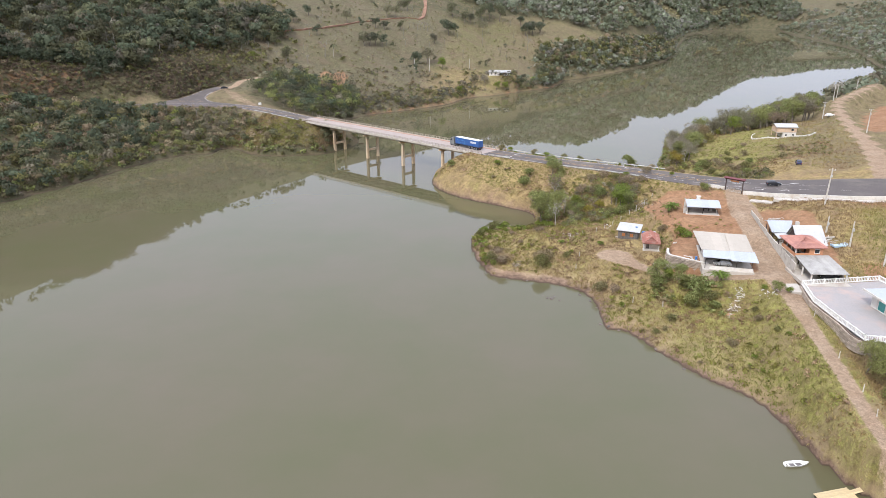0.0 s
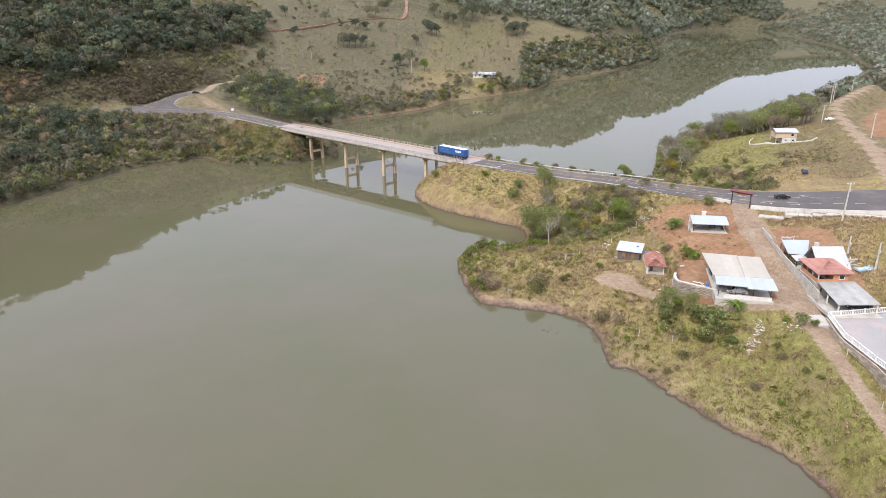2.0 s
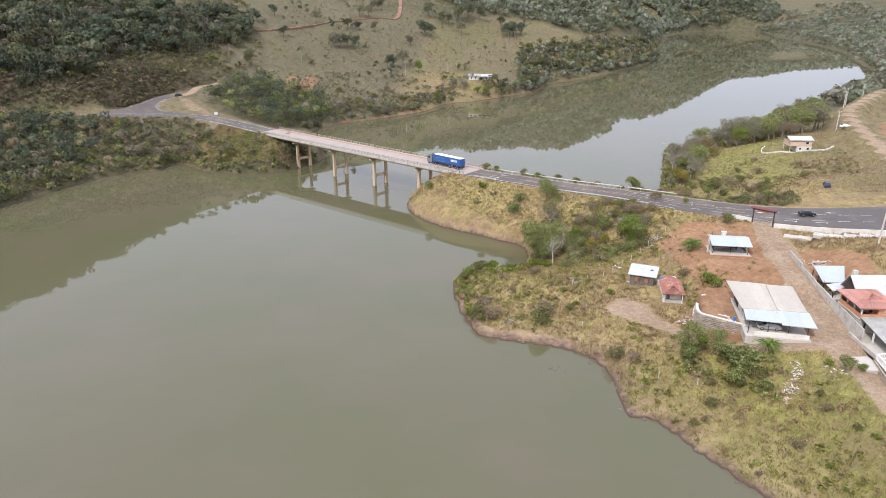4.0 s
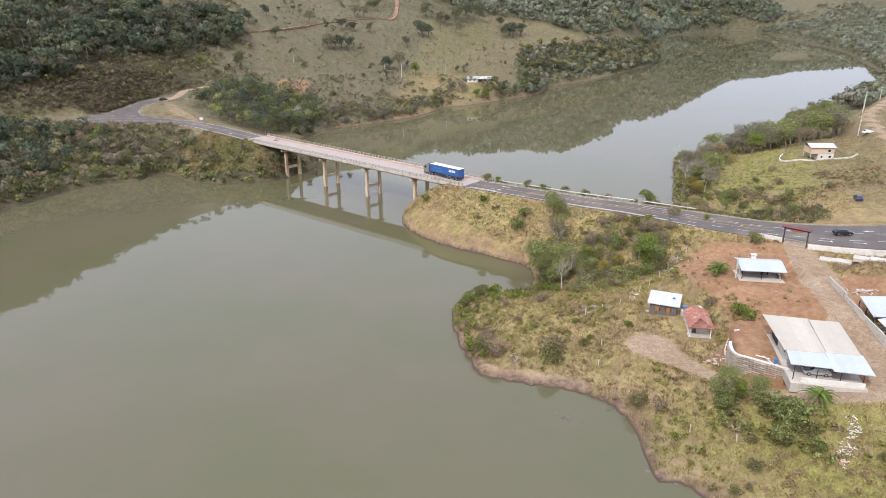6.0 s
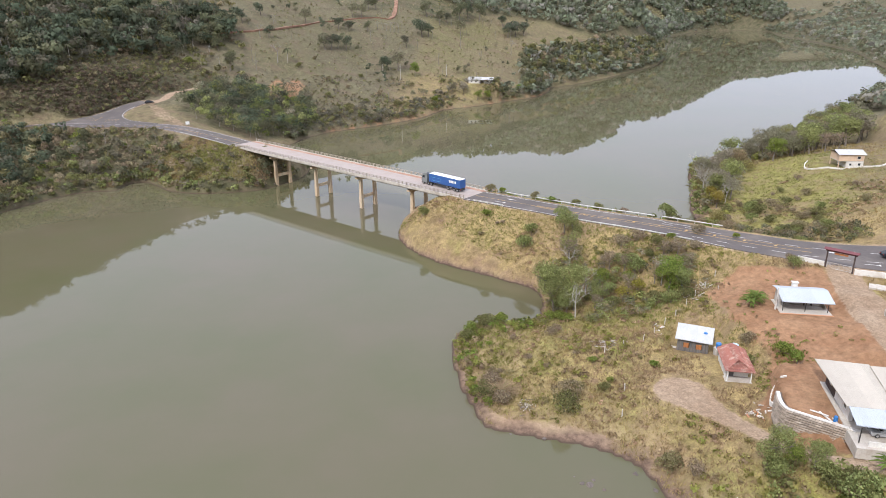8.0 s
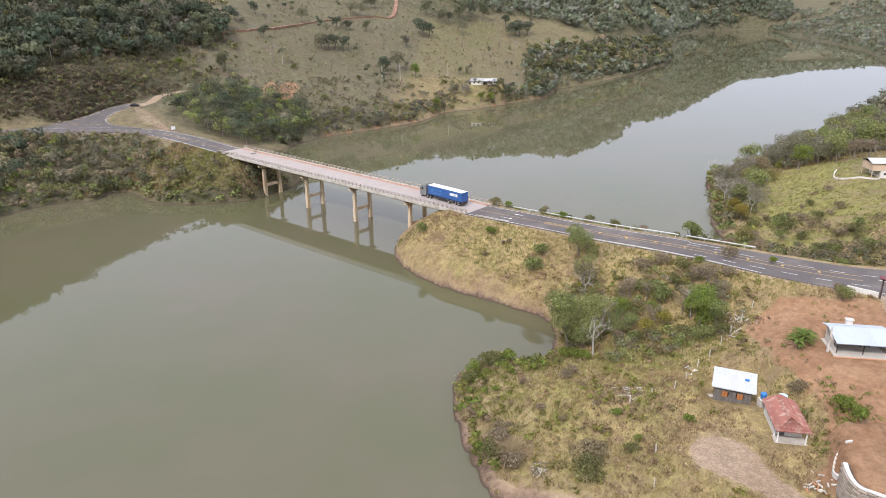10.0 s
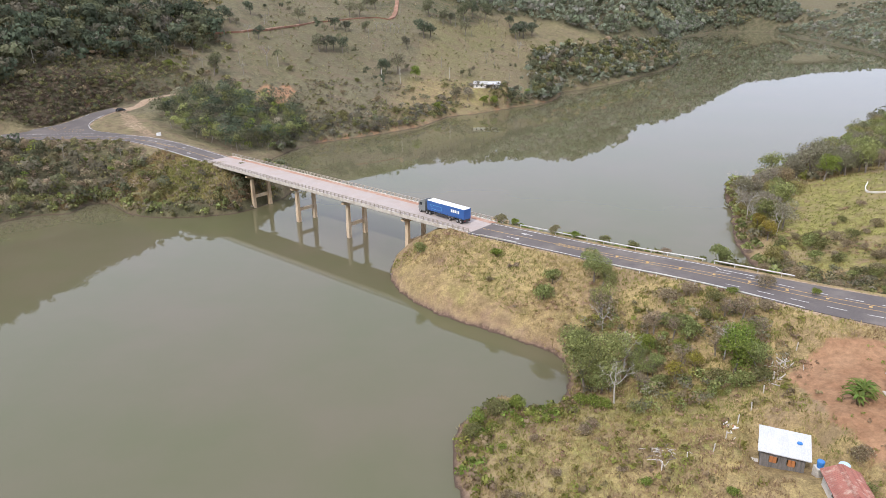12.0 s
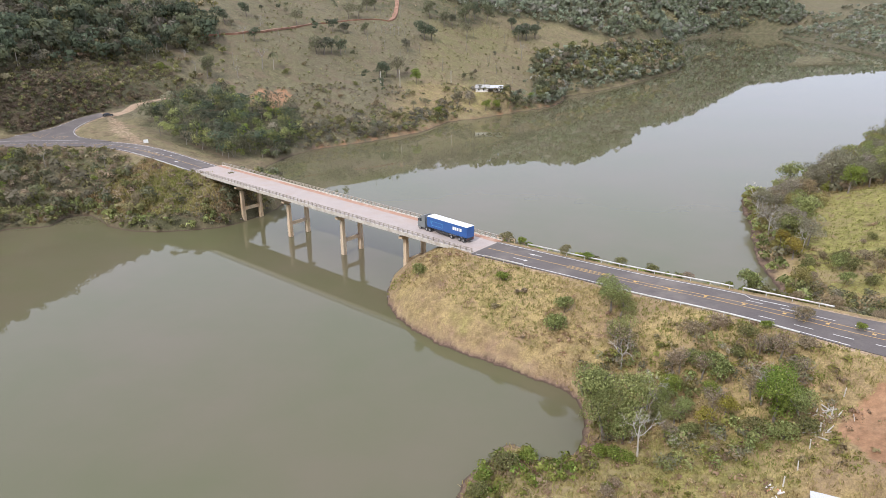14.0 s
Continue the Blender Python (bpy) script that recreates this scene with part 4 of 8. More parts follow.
TOP = 12.85
slab = Shape()
for i in range(5):
    a, b = i * B_LEN / 5 + (0.04 if i else 0), (i + 1) * B_LEN / 5 - 0.04
    slab.box(a, b, -B_WIDTH, 0, TOP - 0.32, TOP)
part("deck_slab", sheared(slab), CONCRETE, bridge)
part("wearing_course", sheared(Shape().box(0, B_LEN, -B_WIDTH + 2.2, -0.75, TOP, TOP + 0.06)), DECK, bridge, "pale pinkish grey worn deck surface")
part("dirt_strip", sheared(Shape().box(0, B_LEN, -B_WIDTH + 0.42, -B_WIDTH + 2.2, TOP, TOP + 0.05)), RED_DIRT, bridge, "reddish dirt gathered along the kerb")
for y in (-2.3, -B_WIDTH / 2, -B_WIDTH + 2.3):
    girder = Shape()
    for i in range(5):
        girder.box(i * B_LEN / 5 + 0.1, (i + 1) * B_LEN / 5 - 0.1, y - 0.3, y + 0.3, TOP - 1.75, TOP - 0.32)
    part("girder", sheared(girder), CONCRETE, bridge)
for y in (0.0, -B_WIDTH):
    fascia = Shape()
    for i in range(10):
        fascia.box(i * B_LEN / 10 + 0.02, (i + 1) * B_LEN / 10 - 0.02, y - 0.14, y + 0.14, TOP - 0.72, TOP + 0.2)
    part("edge_beam", sheared(fascia), CONCRETE, bridge, "pale stained concrete edge beam")
post_shape = Shape().box(-0.13, 0.13, -0.1, 0.1, 0, 0.9, taper=0.015)
post_mesh = post_shape.mesh("post", RAILING_CONCRETE)
for y in (0.0, -B_WIDTH):
    rail = Shape()
    rail.box(0.2, B_LEN - 0.2, y - 0.09, y + 0.09, TOP + 1.0, TOP + 1.12)
    rail.box(0.2, B_LEN - 0.2, y - 0.06, y + 0.06, TOP + 0.62, TOP + 0.7)
    railing = part("railing", sheared(rail), RAILING_CONCRETE, bridge, "weathered grey concrete post-and-rail parapet, toned darker for shade")
    count = int(B_LEN / 1.7)
    for i in range(count + 1):
        x = 0.3 + i * (B_LEN - 0.6) / count
        p = part("post", post_mesh, CONCRETE, railing)
        p.location = (x, y, TOP + 0.2 + GRADE * x / B_LEN)
for k, x in enumerate((24.4, 49.2, 73.8, 98.8)):
    cap = Shape()
    cap.box(x - 0.55, x + 0.55, -9.9, -2.6, TOP - 2.75, TOP - 1.75)
    for y0, y1 in ((-2.6, -0.9), (-11.3, -9.9)):
        outer = y1 if y1 > -5 else y0
        inner = y0 if y1 > -5 else y1
        zz = TOP - 2.3
        cap.add([(x - .55, inner, TOP - 2.75), (x + .55, inner, TOP - 2.75), (x + .55, outer, zz), (x - .55, outer, zz),
                 (x - .55, inner, TOP - 1.75), (x + .55, inner, TOP - 1.75), (x + .55, outer, TOP - 1.75), (x - .55, outer, TOP - 1.75)],
                [(0, 1, 2, 3), (4, 5, 6, 7), (0, 1, 5, 4), (1, 2, 6, 5), (2, 3, 7, 6), (3, 0, 4, 7)])
    pier = part("pier", sheared(cap), COLUMN_CONCRETE, bridge, "two-column concrete pier with rusty stains")
    for y in (-2.95, -9.5):
        col = Shape()
        col.box(x - 0.52, x + 0.52, y - 0.52, y + 0.52, 4.6, TOP - 2.7, taper=0.05)
        col.box(x - 0.58, x + 0.58, y - 0.58, y + 0.58, -3.5, 4.6)
        part("column", col, COLUMN_CONCRETE, pier)
    part("tie_beam", Shape().box(x - 0.3, x + 0.3, -9.0, -3.45, 3.6, 4.6), COLUMN_CONCRETE, pier)
for x0, x1 in ((-2.2, 0.6), (B_LEN - 0.6, B_LEN + 2.2)):
    part("abutment", sheared(Shape().box(x0, x1, -B_WIDTH + 0.3, -0.3, TOP - 4.6, TOP - 0.36)), CONCRETE, bridge)

# ---- building helpers ----
def pierced(shape, x0, x1, y0, y1, z0, z1, holes=(), side="x"):
    """A wall with real openings: holes are (from, to, sill, head) along its length."""
    def put(a, b, lo, hi):
        if b - a > 1e-3 and hi - lo > 1e-3:
            shape.box(a, b, y0, y1, lo, hi) if side == "x" else shape.box(x0, x1, a, b, lo, hi)
    start, end = (x0, x1) if side == "x" else (y0, y1)
    at = start
    for a, b, lo, hi in sorted(holes):
        put(at, a, z0, z1)
        put(a, b, z0, lo)
        put(a, b, hi, z1)
        at = b
    put(at, end, z0, z1)
    return shape


def window(parent, x, y, z, w, h, material=DARK_GLASS, frame_material=WHITE_PAINT, side="x", t=0.16):
    """A framed window in an opening, centred on its wall."""
    def b(s, a0, a1, c0, c1, z0, z1):
        return s.box(a0, a1, c0, c1, z0, z1) if side == "x" else s.box(c0, c1, a0, a1, z0, z1)
    s = Shape()
    a, c = (x, y) if side == "x" else (y, x)
    for p, q, lo, hi in ((a, a + 0.07, z, z + h), (a + w - 0.07, a + w, z, z + h), (a + 0.07, a + w - 0.07, z, z + 0.07), (a + 0.07, a + w - 0.07, z + h - 0.07, z + h)):
        b(s, p, q, c - t / 2, c + t / 2, lo, hi)
    f = part("window", s, frame_material, parent)
    part("pane", b(Shape(), a + 0.07, a + w - 0.07, c - 0.02, c + 0.02, z + 0.07, z + h - 0.07), material, f)
    return f


def sheet_roof(parent, corners, material, count, label="", ribs=5, thick=0.04):
    """A roof plane of overlapping ribbed sheets, each one a mesh of its own; corners as Shape.sheet() takes them."""
    a, b, c, d = (Vector(p) for p in corners)
    roof = part("roof", Shape().sheet([p - Vector((0, 0, 0.06)) for p in (a, b, c, d)], 0.05), material, parent, label)
    for i in range(count):
        s, e = i / count, (i + 1) / count + 0.004
        lift = Vector((0, 0, 0.012 * (i % 2)))
        part("roof_sheet", Shape().sheet([a.lerp(b, s) + lift, a.lerp(b, e) + lift, d.lerp(c, e) + lift, d.lerp(c, s) + lift], thick, ribs), material, roof)
    return roof


def tile_rows(parent, corners, material, rows, columns, label=""):
    """A tiled roof plane: overlapping courses of barrel tiles, one mesh a course."""
    a, b, c, d = (Vector(p) for p in corners)
    n = (b - a).cross(d - a).normalized()
    roof = part("roof", Shape().sheet([p - n * 0.08 for p in (a, b, c, d)], 0.06), material, parent, label)
    for i in range(rows):
        s, e = i / rows, (i + 1.15) / rows
        left, right, left2, right2 = a.lerp(d, s), b.lerp(c, s), a.lerp(d, min(e, 1)), b.lerp(c, min(e, 1))
        shape = Shape()
        verts = []
        for k in range(columns * 2 + 1):
            lift = n * (0.10 if k % 2 else 0.02)
            u = k / (columns * 2)
            verts += [left.lerp(right, u) + lift + n * 0.05, left2.lerp(right2, u) + lift]
        shape.add(verts, [(2 * k, 2 * k + 2, 2 * k + 3, 2 * k + 1) for k in range(columns * 2)])
        part("tile_course", shape, material, roof)
    return roof


def posts(parent, places, z0, z1, r, material, name="post"):
    for x, y in places:
        part(name, Shape().box(x - r, x + r, y - r, y + r, z0, z1), material, parent)


# ---- grey board shed with a white roof ----
shed = thing("shed", pose(49.35, 190.3, 5.0, 0, 0, -25) @ Matrix.Diagonal((0.91, 0.81, 1, 1)), "grey weathered board shed with a white sheet roof", "shed")
for y0, y1, holes, n in ((0, 0.08, ((1.4, 2.3), (3.9, 4.8)), 0), (4.8, 4.88, (), 1)):
    for i in range(20):
        x = i * 0.31
        wide = x + 0.29
        top = 2.75 if y0 == 0 else 3.5
        hole = [h for h in holes if h[0] - 0.2 < x < h[1] - 0.1]
        board = Shape()
        if hole:
            board.box(x, wide, y0, y1, 0, 0.95)
            part("board", Shape().box(x, wide, y0, y1, 1.85, top), GREY_WOOD, shed)
        else:
            board.box(x, wide, y0 - 0.01 * (i % 2), y1, 0, top)
        part("board", board, GREY_WOOD, shed)
for x in (0.02, 6.14):
    for i in range(16):
        y = 0.1 + i * 0.29
        part("board", Shape().box(x, x + 0.08, y, y + 0.27, 0, 2.78 + 0.156 * (y + 0.2)), GREY_WOOD, shed)
for x in (1.3, 3.85):
    for k in (0, 0.52):
        part("shutter", Shape().box(x + k, x + k + 0.48, -0.06, -0.012, 0.9, 1.9), ORANGE_WOOD, shed, "varnished orange window shutter")
sheet_roof(shed, [(-0.5, -0.7, 2.72), (6.9, -0.7, 2.72), (6.9, 5.6, 3.75), (-0.5, 5.6, 3.75)], WHITE_ROOF, 7, "bright white sheet roof", 4)
part("vent_lid", Shape().tube([(5.3, 3.0, 3.35), (5.3, 3.0, 3.52)], [0.42, 0.36], 14), TANK_BLUE, shed, "round blue lid")
part("step", Shape().box(-1.4, -0.1, 0.6, 1.6, -0.3, 0.12), SLAB, shed)

# ---- whitewashed hut with a clay tile roof ----
hut = thing("hut", pose(53.25, 176.9, 5.95, 0, 0, -12) @ Matrix.Diagonal((0.9, 0.94, 1, 1)), "whitewashed hut with a red clay tile roof", "hut")
walls = Shape()
pierced(walls, 0.2, 4.6, 2.2, 2.36, 0, 2.4, ((1.0, 1.9, 0.0, 2.0),))
pierced(walls, 0.2, 4.6, 8.4, 8.56, 0, 2.4)
pierced(walls, 0.2, 0.36, 2.36, 8.4, 0, 2.4, ((4.0, 5.0, 0.9, 1.8),), "y")
pierced(walls, 4.44, 4.6, 2.36, 8.4, 0, 2.4, (), "y")
part("wall", walls, WHITE_WALL, hut)
part("door", Shape().box(1.02, 1.88, 2.26, 2.31, 0.02, 1.98), GREY_WOOD, hut)
window(hut, 0.28, 4.0, 0.9, 1.0, 0.9, side="y")
part("porch_floor", Shape().box(-0.1, 4.9, 0, 2.2, -0.6, 0.08), SLAB, hut)
part("beam", Shape().box(0.15, 4.7, 0.14, 0.3, 2.12, 2.34), WHITE_PAINT, hut, "white porch beam")
posts(hut, ((0.25, 0.25), (4.6, 0.25), (0.25, 1.9)), 0.08, 2.35, 0.09, WHITE_PAINT)
tile_rows(hut, [(-0.35, 8.9, 2.3), (-0.35, -0.3, 2.3), (2.4, 2.0, 3.45), (2.4, 8.9, 3.45)], TILE, 9, 22, "weathered red barrel tiles")
tile_rows(hut, [(5.15, -0.3, 2.3), (5.15, 8.9, 2.3), (2.4, 8.9, 3.45), (2.4, 2.0, 3.45)], TILE, 9, 22)
tile_rows(hut, [(-0.35, -0.3, 2.3), (5.15, -0.3, 2.3), (2.42, 2.0, 3.45), (2.38, 2.0, 3.45)], TILE, 9, 14)
part("gable", Shape().add([(0.2, 8.48, 2.4), (4.6, 8.48, 2.4), (2.4, 8.48, 3.3), (0.2, 8.56, 2.4), (4.6, 8.56, 2.4), (2.4, 8.56, 3.3)], [(0, 1, 2), (3, 5, 4), (0, 3, 4, 1), (1, 4, 5, 2), (2, 5, 3, 0)]), WHITE_WALL, hut)
for x, y, mat, label, r in ((55.9, 186.9, TANK_BLUE, "blue plastic water barrel behind the hut", 0.5), (58.3, 185.6, TANK_PALE, "pale blue water tank on a block stand", 0.72)):
    tank = thing("water_tank", pose(x, y, 6.0), label, "water tank", "water tanks behind the hut")
    base = 1.5 if r > 0.6 else 1.1
    part("stand", Shape().box(-0.6, 0.6, -0.6, 0.6, -0.5, base), BLOCK_WALL, tank)
    part("barrel", Shape().tube([(0, 0, base), (0, 0, base + 0.8), (0, 0, base + 0.95)], [r * 0.82, r, r * 0.96], 18), mat, tank, smooth=False)
    part("lid", Shape().tube([(0, 0, base + 0.95), (0, 0, base + 1.05), (0, 0, base + 1.16)], [r * 1.02, r * 0.9, 0.12], 18), mat, tank)

# ---- open pavilion with a zinc roof ----
pav = thing("pavilion", pose(70.0, 192.5, 11.8, 0, 0, -10.5) @ Matrix.Diagonal((0.91, 1, 1, 1)), "open concrete pavilion with a pale blue zinc roof", "pavilion")
part("floor_slab", Shape().box(-0.6, 9.7, -0.8, 5.6, -0.6, 0.12), SLAB, pav)
part("edging", Shape().box(-0.85, 9.95, -1.05, -0.8, -0.4, 0.06), ORANGE_WALL, pav, "row of edging bricks")
w = Shape()
pierced(w, 0, 9.2, 5.2, 5.34, 0.12, 3.0, ((1.2, 2.0, 1.2, 2.0),))
pierced(w, 0, 0.14, 1.8, 5.2, 0.12, 2.75, ((3.0, 3.9, 0.12, 2.1),), "y")
w.box(0, 0.14, 0.3, 1.8, 0.12, 0.9)
w.box(9.06, 9.2, 1.5, 5.2, 0.12, 0.9)
part("wall", w, BLOCK_WALL, pav, "pale grey block back wall and half walls")
posts(pav, ((0.1, 0.2), (4.6, 0.2), (9.1, 0.2), (9.1, 2.6)), 0.12, 2.35, 0.06, STEEL)
part("beam", Shape().box(-0.1, 9.3, 0.12, 0.28, 2.2, 2.36), STEEL, pav)
part("counter", Shape().box(1.4, 4.2, 4.3, 4.9, 0.12, 1.0), SLAB, pav)
part("table", Shape().box(5.2, 7.2, 3.0, 3.9, 0.8, 0.87).box(5.4, 5.5, 3.1, 3.8, 0.12, 0.8).box(6.9, 7.0, 3.1, 3.8, 0.12, 0.8), DARK_WOOD, pav)
sheet_roof(pav, [(-0.5, -0.7, 2.4), (9.9, -0.7, 2.4), (9.9, 3.9, 3.35), (-0.5, 3.9, 3.35)], BLUE_ROOF, 9, "pale blue zinc sheet roof", 4)
sheet_roof(pav, [(9.9, 6.2, 2.85), (-0.5, 6.2, 2.85), (-0.5, 3.93, 3.35), (9.9, 3.93, 3.35)], BLUE_ROOF, 9, "", 4)
part("chimney", Shape().box(3.3, 4.4, 5.4, 6.1, 0, 3.9).box(3.15, 4.55, 5.25, 6.25, 3.9, 4.05), WHITE_WALL, pav)

# ---- large workshop house: cream roof behind, zinc lean-to in front ----
big = thing("workshop_house", pose(61.4, 153.8, 10.45, 0, 0, -14), "long white house with cream and zinc sheet roofs", "house")
part("floor_slab", Shape().box(-0.4, 11.2, -2.2, 15.6, -1.6, 0.1), SLAB, big)
w = Shape()
pierced(w, 0.4, 10.6, 4.6, 4.78, 0.1, 3.0, ((1.0, 4.2, 0.1, 2.5), (6.0, 7.2, 1.0, 2.1), (8.4, 9.4, 0.1, 2.2)))
pierced(w, 0.4, 10.6, 15.0, 15.18, 0.1, 3.2)
pierced(w, 0.4, 0.58, 4.78, 15.0, 0.1, 3.0, ((6.0, 7.2, 1.0, 2.1), (12.6, 13.6, 1.2, 2.2)), "y")
pierced(w, 10.42, 10.6, 4.78, 15.0, 0.1, 3.0, ((8.0, 9.2, 1.0, 2.1),), "y")
part("wall", w, WHITE_WALL, big)
part("door", Shape().box(8.42, 9.38, 4.66, 4.72, 0.1, 2.2), DARK_WOOD, big)
part("end_cladding", pierced(Shape(), 0.3, 0.395, 10.9, 15.2, 0.1, 3.05, ((12.6, 13.6, 1.2, 2.2),), "y"), DARK_WOOD, big, "black boarded end wall")
window(big, 0.36, 12.6, 1.2, 1.0, 1.0, side="y")
window(big, 6.0, 4.69, 1.0, 1.2, 1.1)
window(big, 0.49, 6.0, 1.0, 1.2, 1.1, side="y")
window(big, 10.51, 8.0, 1.0, 1.2, 1.1, side="y")
part("front_wall", Shape().box(1.2, 10.9, -1.6, -1.44, -1.0, 0.9), WHITE_WALL, big, "low pale wall below the carport")
posts(big, ((0.2, -0.9), (3.6, -1.3), (7.2, -1.3), (10.6, -1.3)), 0.1, 2.6, 0.06, STEEL)
sheet_roof(big, [(-0.5, 3.6, 3.15), (6.2, 3.6, 3.15), (6.2, 16.0, 3.75), (-1.6, 16.3, 3.75)], CREAM_ROOF, 6, "cream fibre sheet roof", 5)
sheet_roof(big, [(6.1, 3.6, 3.32), (11.4, 3.6, 3.32), (11.2, 15.2, 3.95), (6.1, 15.2, 3.95)], CREAM_ROOF, 5, "", 5)
sheet_roof(big, [(-0.4, -0.6, 2.72), (6.0, -0.9, 2.72), (6.0, 3.75, 3.12), (-0.2, 3.75, 3.12)], BLUE_ROOF, 6, "zinc lean-to roof", 4)
sheet_roof(big, [(5.9, -1.6, 2.66), (11.9, -1.9, 2.66), (11.7, 3.75, 3.28), (5.9, 3.75, 3.28)], BLUE_ROOF, 6, "", 4)
drum = thing("oil_drum", pose(61.0, 158.0, 10.5), "blue plastic drum beside the house wall", "drum")
part("body", Shape().tube([(0, 0, 0), (0, 0, 0.3), (0, 0, 0.33), (0, 0, 0.6), (0, 0, 0.9)], [0.28, 0.29, 0.31, 0.29, 0.28], 14), TANK_BLUE, drum)
part("cap", Shape().tube([(0, 0, 0.9), (0, 0, 0.95)], [0.27, 0.24], 14), TANK_BLUE, drum)

# ---- retaining wall of stone courses ----
retaining = tagged(part("retaining_wall", Shape(), MORTAR), "curved retaining wall of stacked grey stone courses", "retaining wall")
line = smooth_line([(56.4, 166.2), (55.8, 164.6), (55.4, 162.8), (55.6, 161.4), (56.6, 160.4), (58.2, 159.1), (59.8, 157.8), (61.5, 156.4), (63.1, 155.1)], 4)
steps = np.r_[0, np.cumsum(np.linalg.norm(np.diff(line, axis=0), axis=1))]
back = Shape()
for i in range(len(line) - 1):
    a, b = line[i], line[i + 1]
    mid, turn = (a + b) / 2, math.atan2(*(b - a)[::-1])
    back.box(-np.linalg.norm(b - a) / 2 - 0.05, np.linalg.norm(b - a) / 2 + 0.05, 0.05, 0.7, -4.6, 0.0, Matrix.Translation((*mid, 10.55)) @ Matrix.Rotation(turn, 4, "Z"))
retaining.data = back.mesh("retaining_wall", MORTAR)
stone_meshes = []
for k in range(6):
    r = np.random.default_rng(k)
    s = Shape()
    j = lambda: float(r.uniform(-0.04, 0.04))
    s.add([(x * (0.49 + j() * 0.5), y * 0.22 + (-0.06 if y < 0 else 0) + j(), z * 0.125 + j() * 0.35) for x in (-1, 1) for y in (-1, 1) for z in (-1, 1)], [(0, 1, 3, 2), (4, 6, 7, 5), (0, 4, 5, 1), (2, 3, 7, 6), (0, 2, 6, 4), (1, 5, 7, 3)])
    stone_meshes.append(s.mesh("stone", STONE))


def stone_wall(parent, line, courses, top, drop=0.34):
    lengths = np.r_[0, np.cumsum(np.linalg.norm(np.diff(line[:, :2], axis=0), axis=1))]
    for c in range(courses):
        s = 0.3 + 0.4 * (c % 2)
        while s < lengths[-1] - 0.3:
            x, y = np.interp(s, lengths, line[:, 0]), np.interp(s, lengths, line[:, 1])
            x2, y2 = np.interp(s + 0.3, lengths, line[:, 0]), np.interp(s + 0.3, lengths, line[:, 1])
            x1, y1 = np.interp(s - 0.3, lengths, line[:, 0]), np.interp(s - 0.3, lengths, line[:, 1])
            st = part("stone", stone_meshes[int(rng_small.integers(6))], STONE, parent)
            st.matrix_world = Matrix.Translation((x, y, top - 0.2 - c * drop)) @ Matrix.Rotation(math.atan2(y2 - y1, x2 - x1), 4, "Z")
            s += 1.02


rng_small = np.random.default_rng(3)
stone_wall(retaining, line, 11, 10.55, 0.39)
coping = Shape()
for i in range(0, len(line) - 1):
    a, b = line[i], line[i + 1]
    coping.box(-np.linalg.norm(b - a) / 2 - 0.02, np.linalg.norm(b - a) / 2 + 0.02, -0.12, 0.4, 0, 0.16, Matrix.Translation((*((a + b) / 2), 10.56)) @ Matrix.Rotation(math.atan2(*(b - a)[::-1]), 4, "Z"))
part("coping", coping, WHITE_WALL, retaining, "pale coping along the wall top")

kerb_line = smooth_line([(56.8, 167.2), (57.2, 169.0), (58.4, 170.4), (60.2, 170.9)], 4)
kerb = Shape()
for a, b in zip(kerb_line, kerb_line[1:]):
    kerb.box(-0.03, math.dist(a, b) + 0.03, -0.14, 0.14, -0.6, 0.3, Matrix.Translation((*a, ground(*a))) @ Matrix.Rotation(math.atan2(*(b - a)[::-1]), 4, "Z"))
tagged(part("garden_kerb", kerb, WHITE_WALL), "low white kerb curving behind the retaining wall", "kerb")

# ---- boundary wall along the lane ----
lane_wall = tagged(part("boundary_wall", Shape(), BLOCK_WALL), "pale grey block wall stepping down along the lane", "wall")
wall_points = [(86.0, 186.5, 14.6), (84.6, 178, 14.0), (83.6, 171, 13.7), (82.4, 163.5, 13.6), (81.4, 155.5, 13.6), (80.2, 147.5, 12.4)]
s = Shape()
for k, ((ax, ay, az), (bx, by, bz)) in enumerate(zip(wall_points, wall_points[1:])):
    n = math.hypot(bx - ax, by - ay)
    m = Matrix.Translation((ax, ay, 0)) @ Matrix.Rotation(math.atan2(by - ay, bx - ax), 4, "Z")
    s.box(0, n, -0.08, 0.08, ground(bx, by) - 1.0, az, m)
    part("pier", Shape().box(-0.14, 0.14, -0.14, 0.14, ground(ax, ay) - 1.0, az + 0.12, m), BLOCK_WALL, lane_wall)
lane_wall.data = s.mesh("boundary_wall", BLOCK_WALL)

# ---- two-storey orange house with porches, white gable house and carport ----
house = thing("orange_house", pose(81.8, 151.6, 11.0, 0, 0, -3), "two-storey house with orange walls and a pink tile roof", "house")
w = Shape()
pierced(w, 0, 6.6, 0, 0.18, -1.2, 2.6, ((1.0, 2.4, 0.8, 1.8),))
pierced(w, 0, 0.18, 0.18, 7.8, -1.2, 2.6, ((1.2, 2.6, 0.6, 2.0), (4.4, 5.8, 0.6, 2.0)), "y")
w.box(6.42, 6.6, 0.18, 7.8, -1.2, 2.6).box(0, 6.6, 7.8, 7.98, -1.2, 2.6)
part("lower_wall", w, BLOCK_WALL, house, "grey rendered lower storey")
part("floor_slab", Shape().box(-0.1, 6.7, -0.1, 8.1, 2.6, 2.78), SLAB, house)
w = Shape()
pierced(w, 3.3, 6.5, 0.1, 0.26, 2.78, 5.2, ((4.5, 5.7, 3.6, 4.7),))
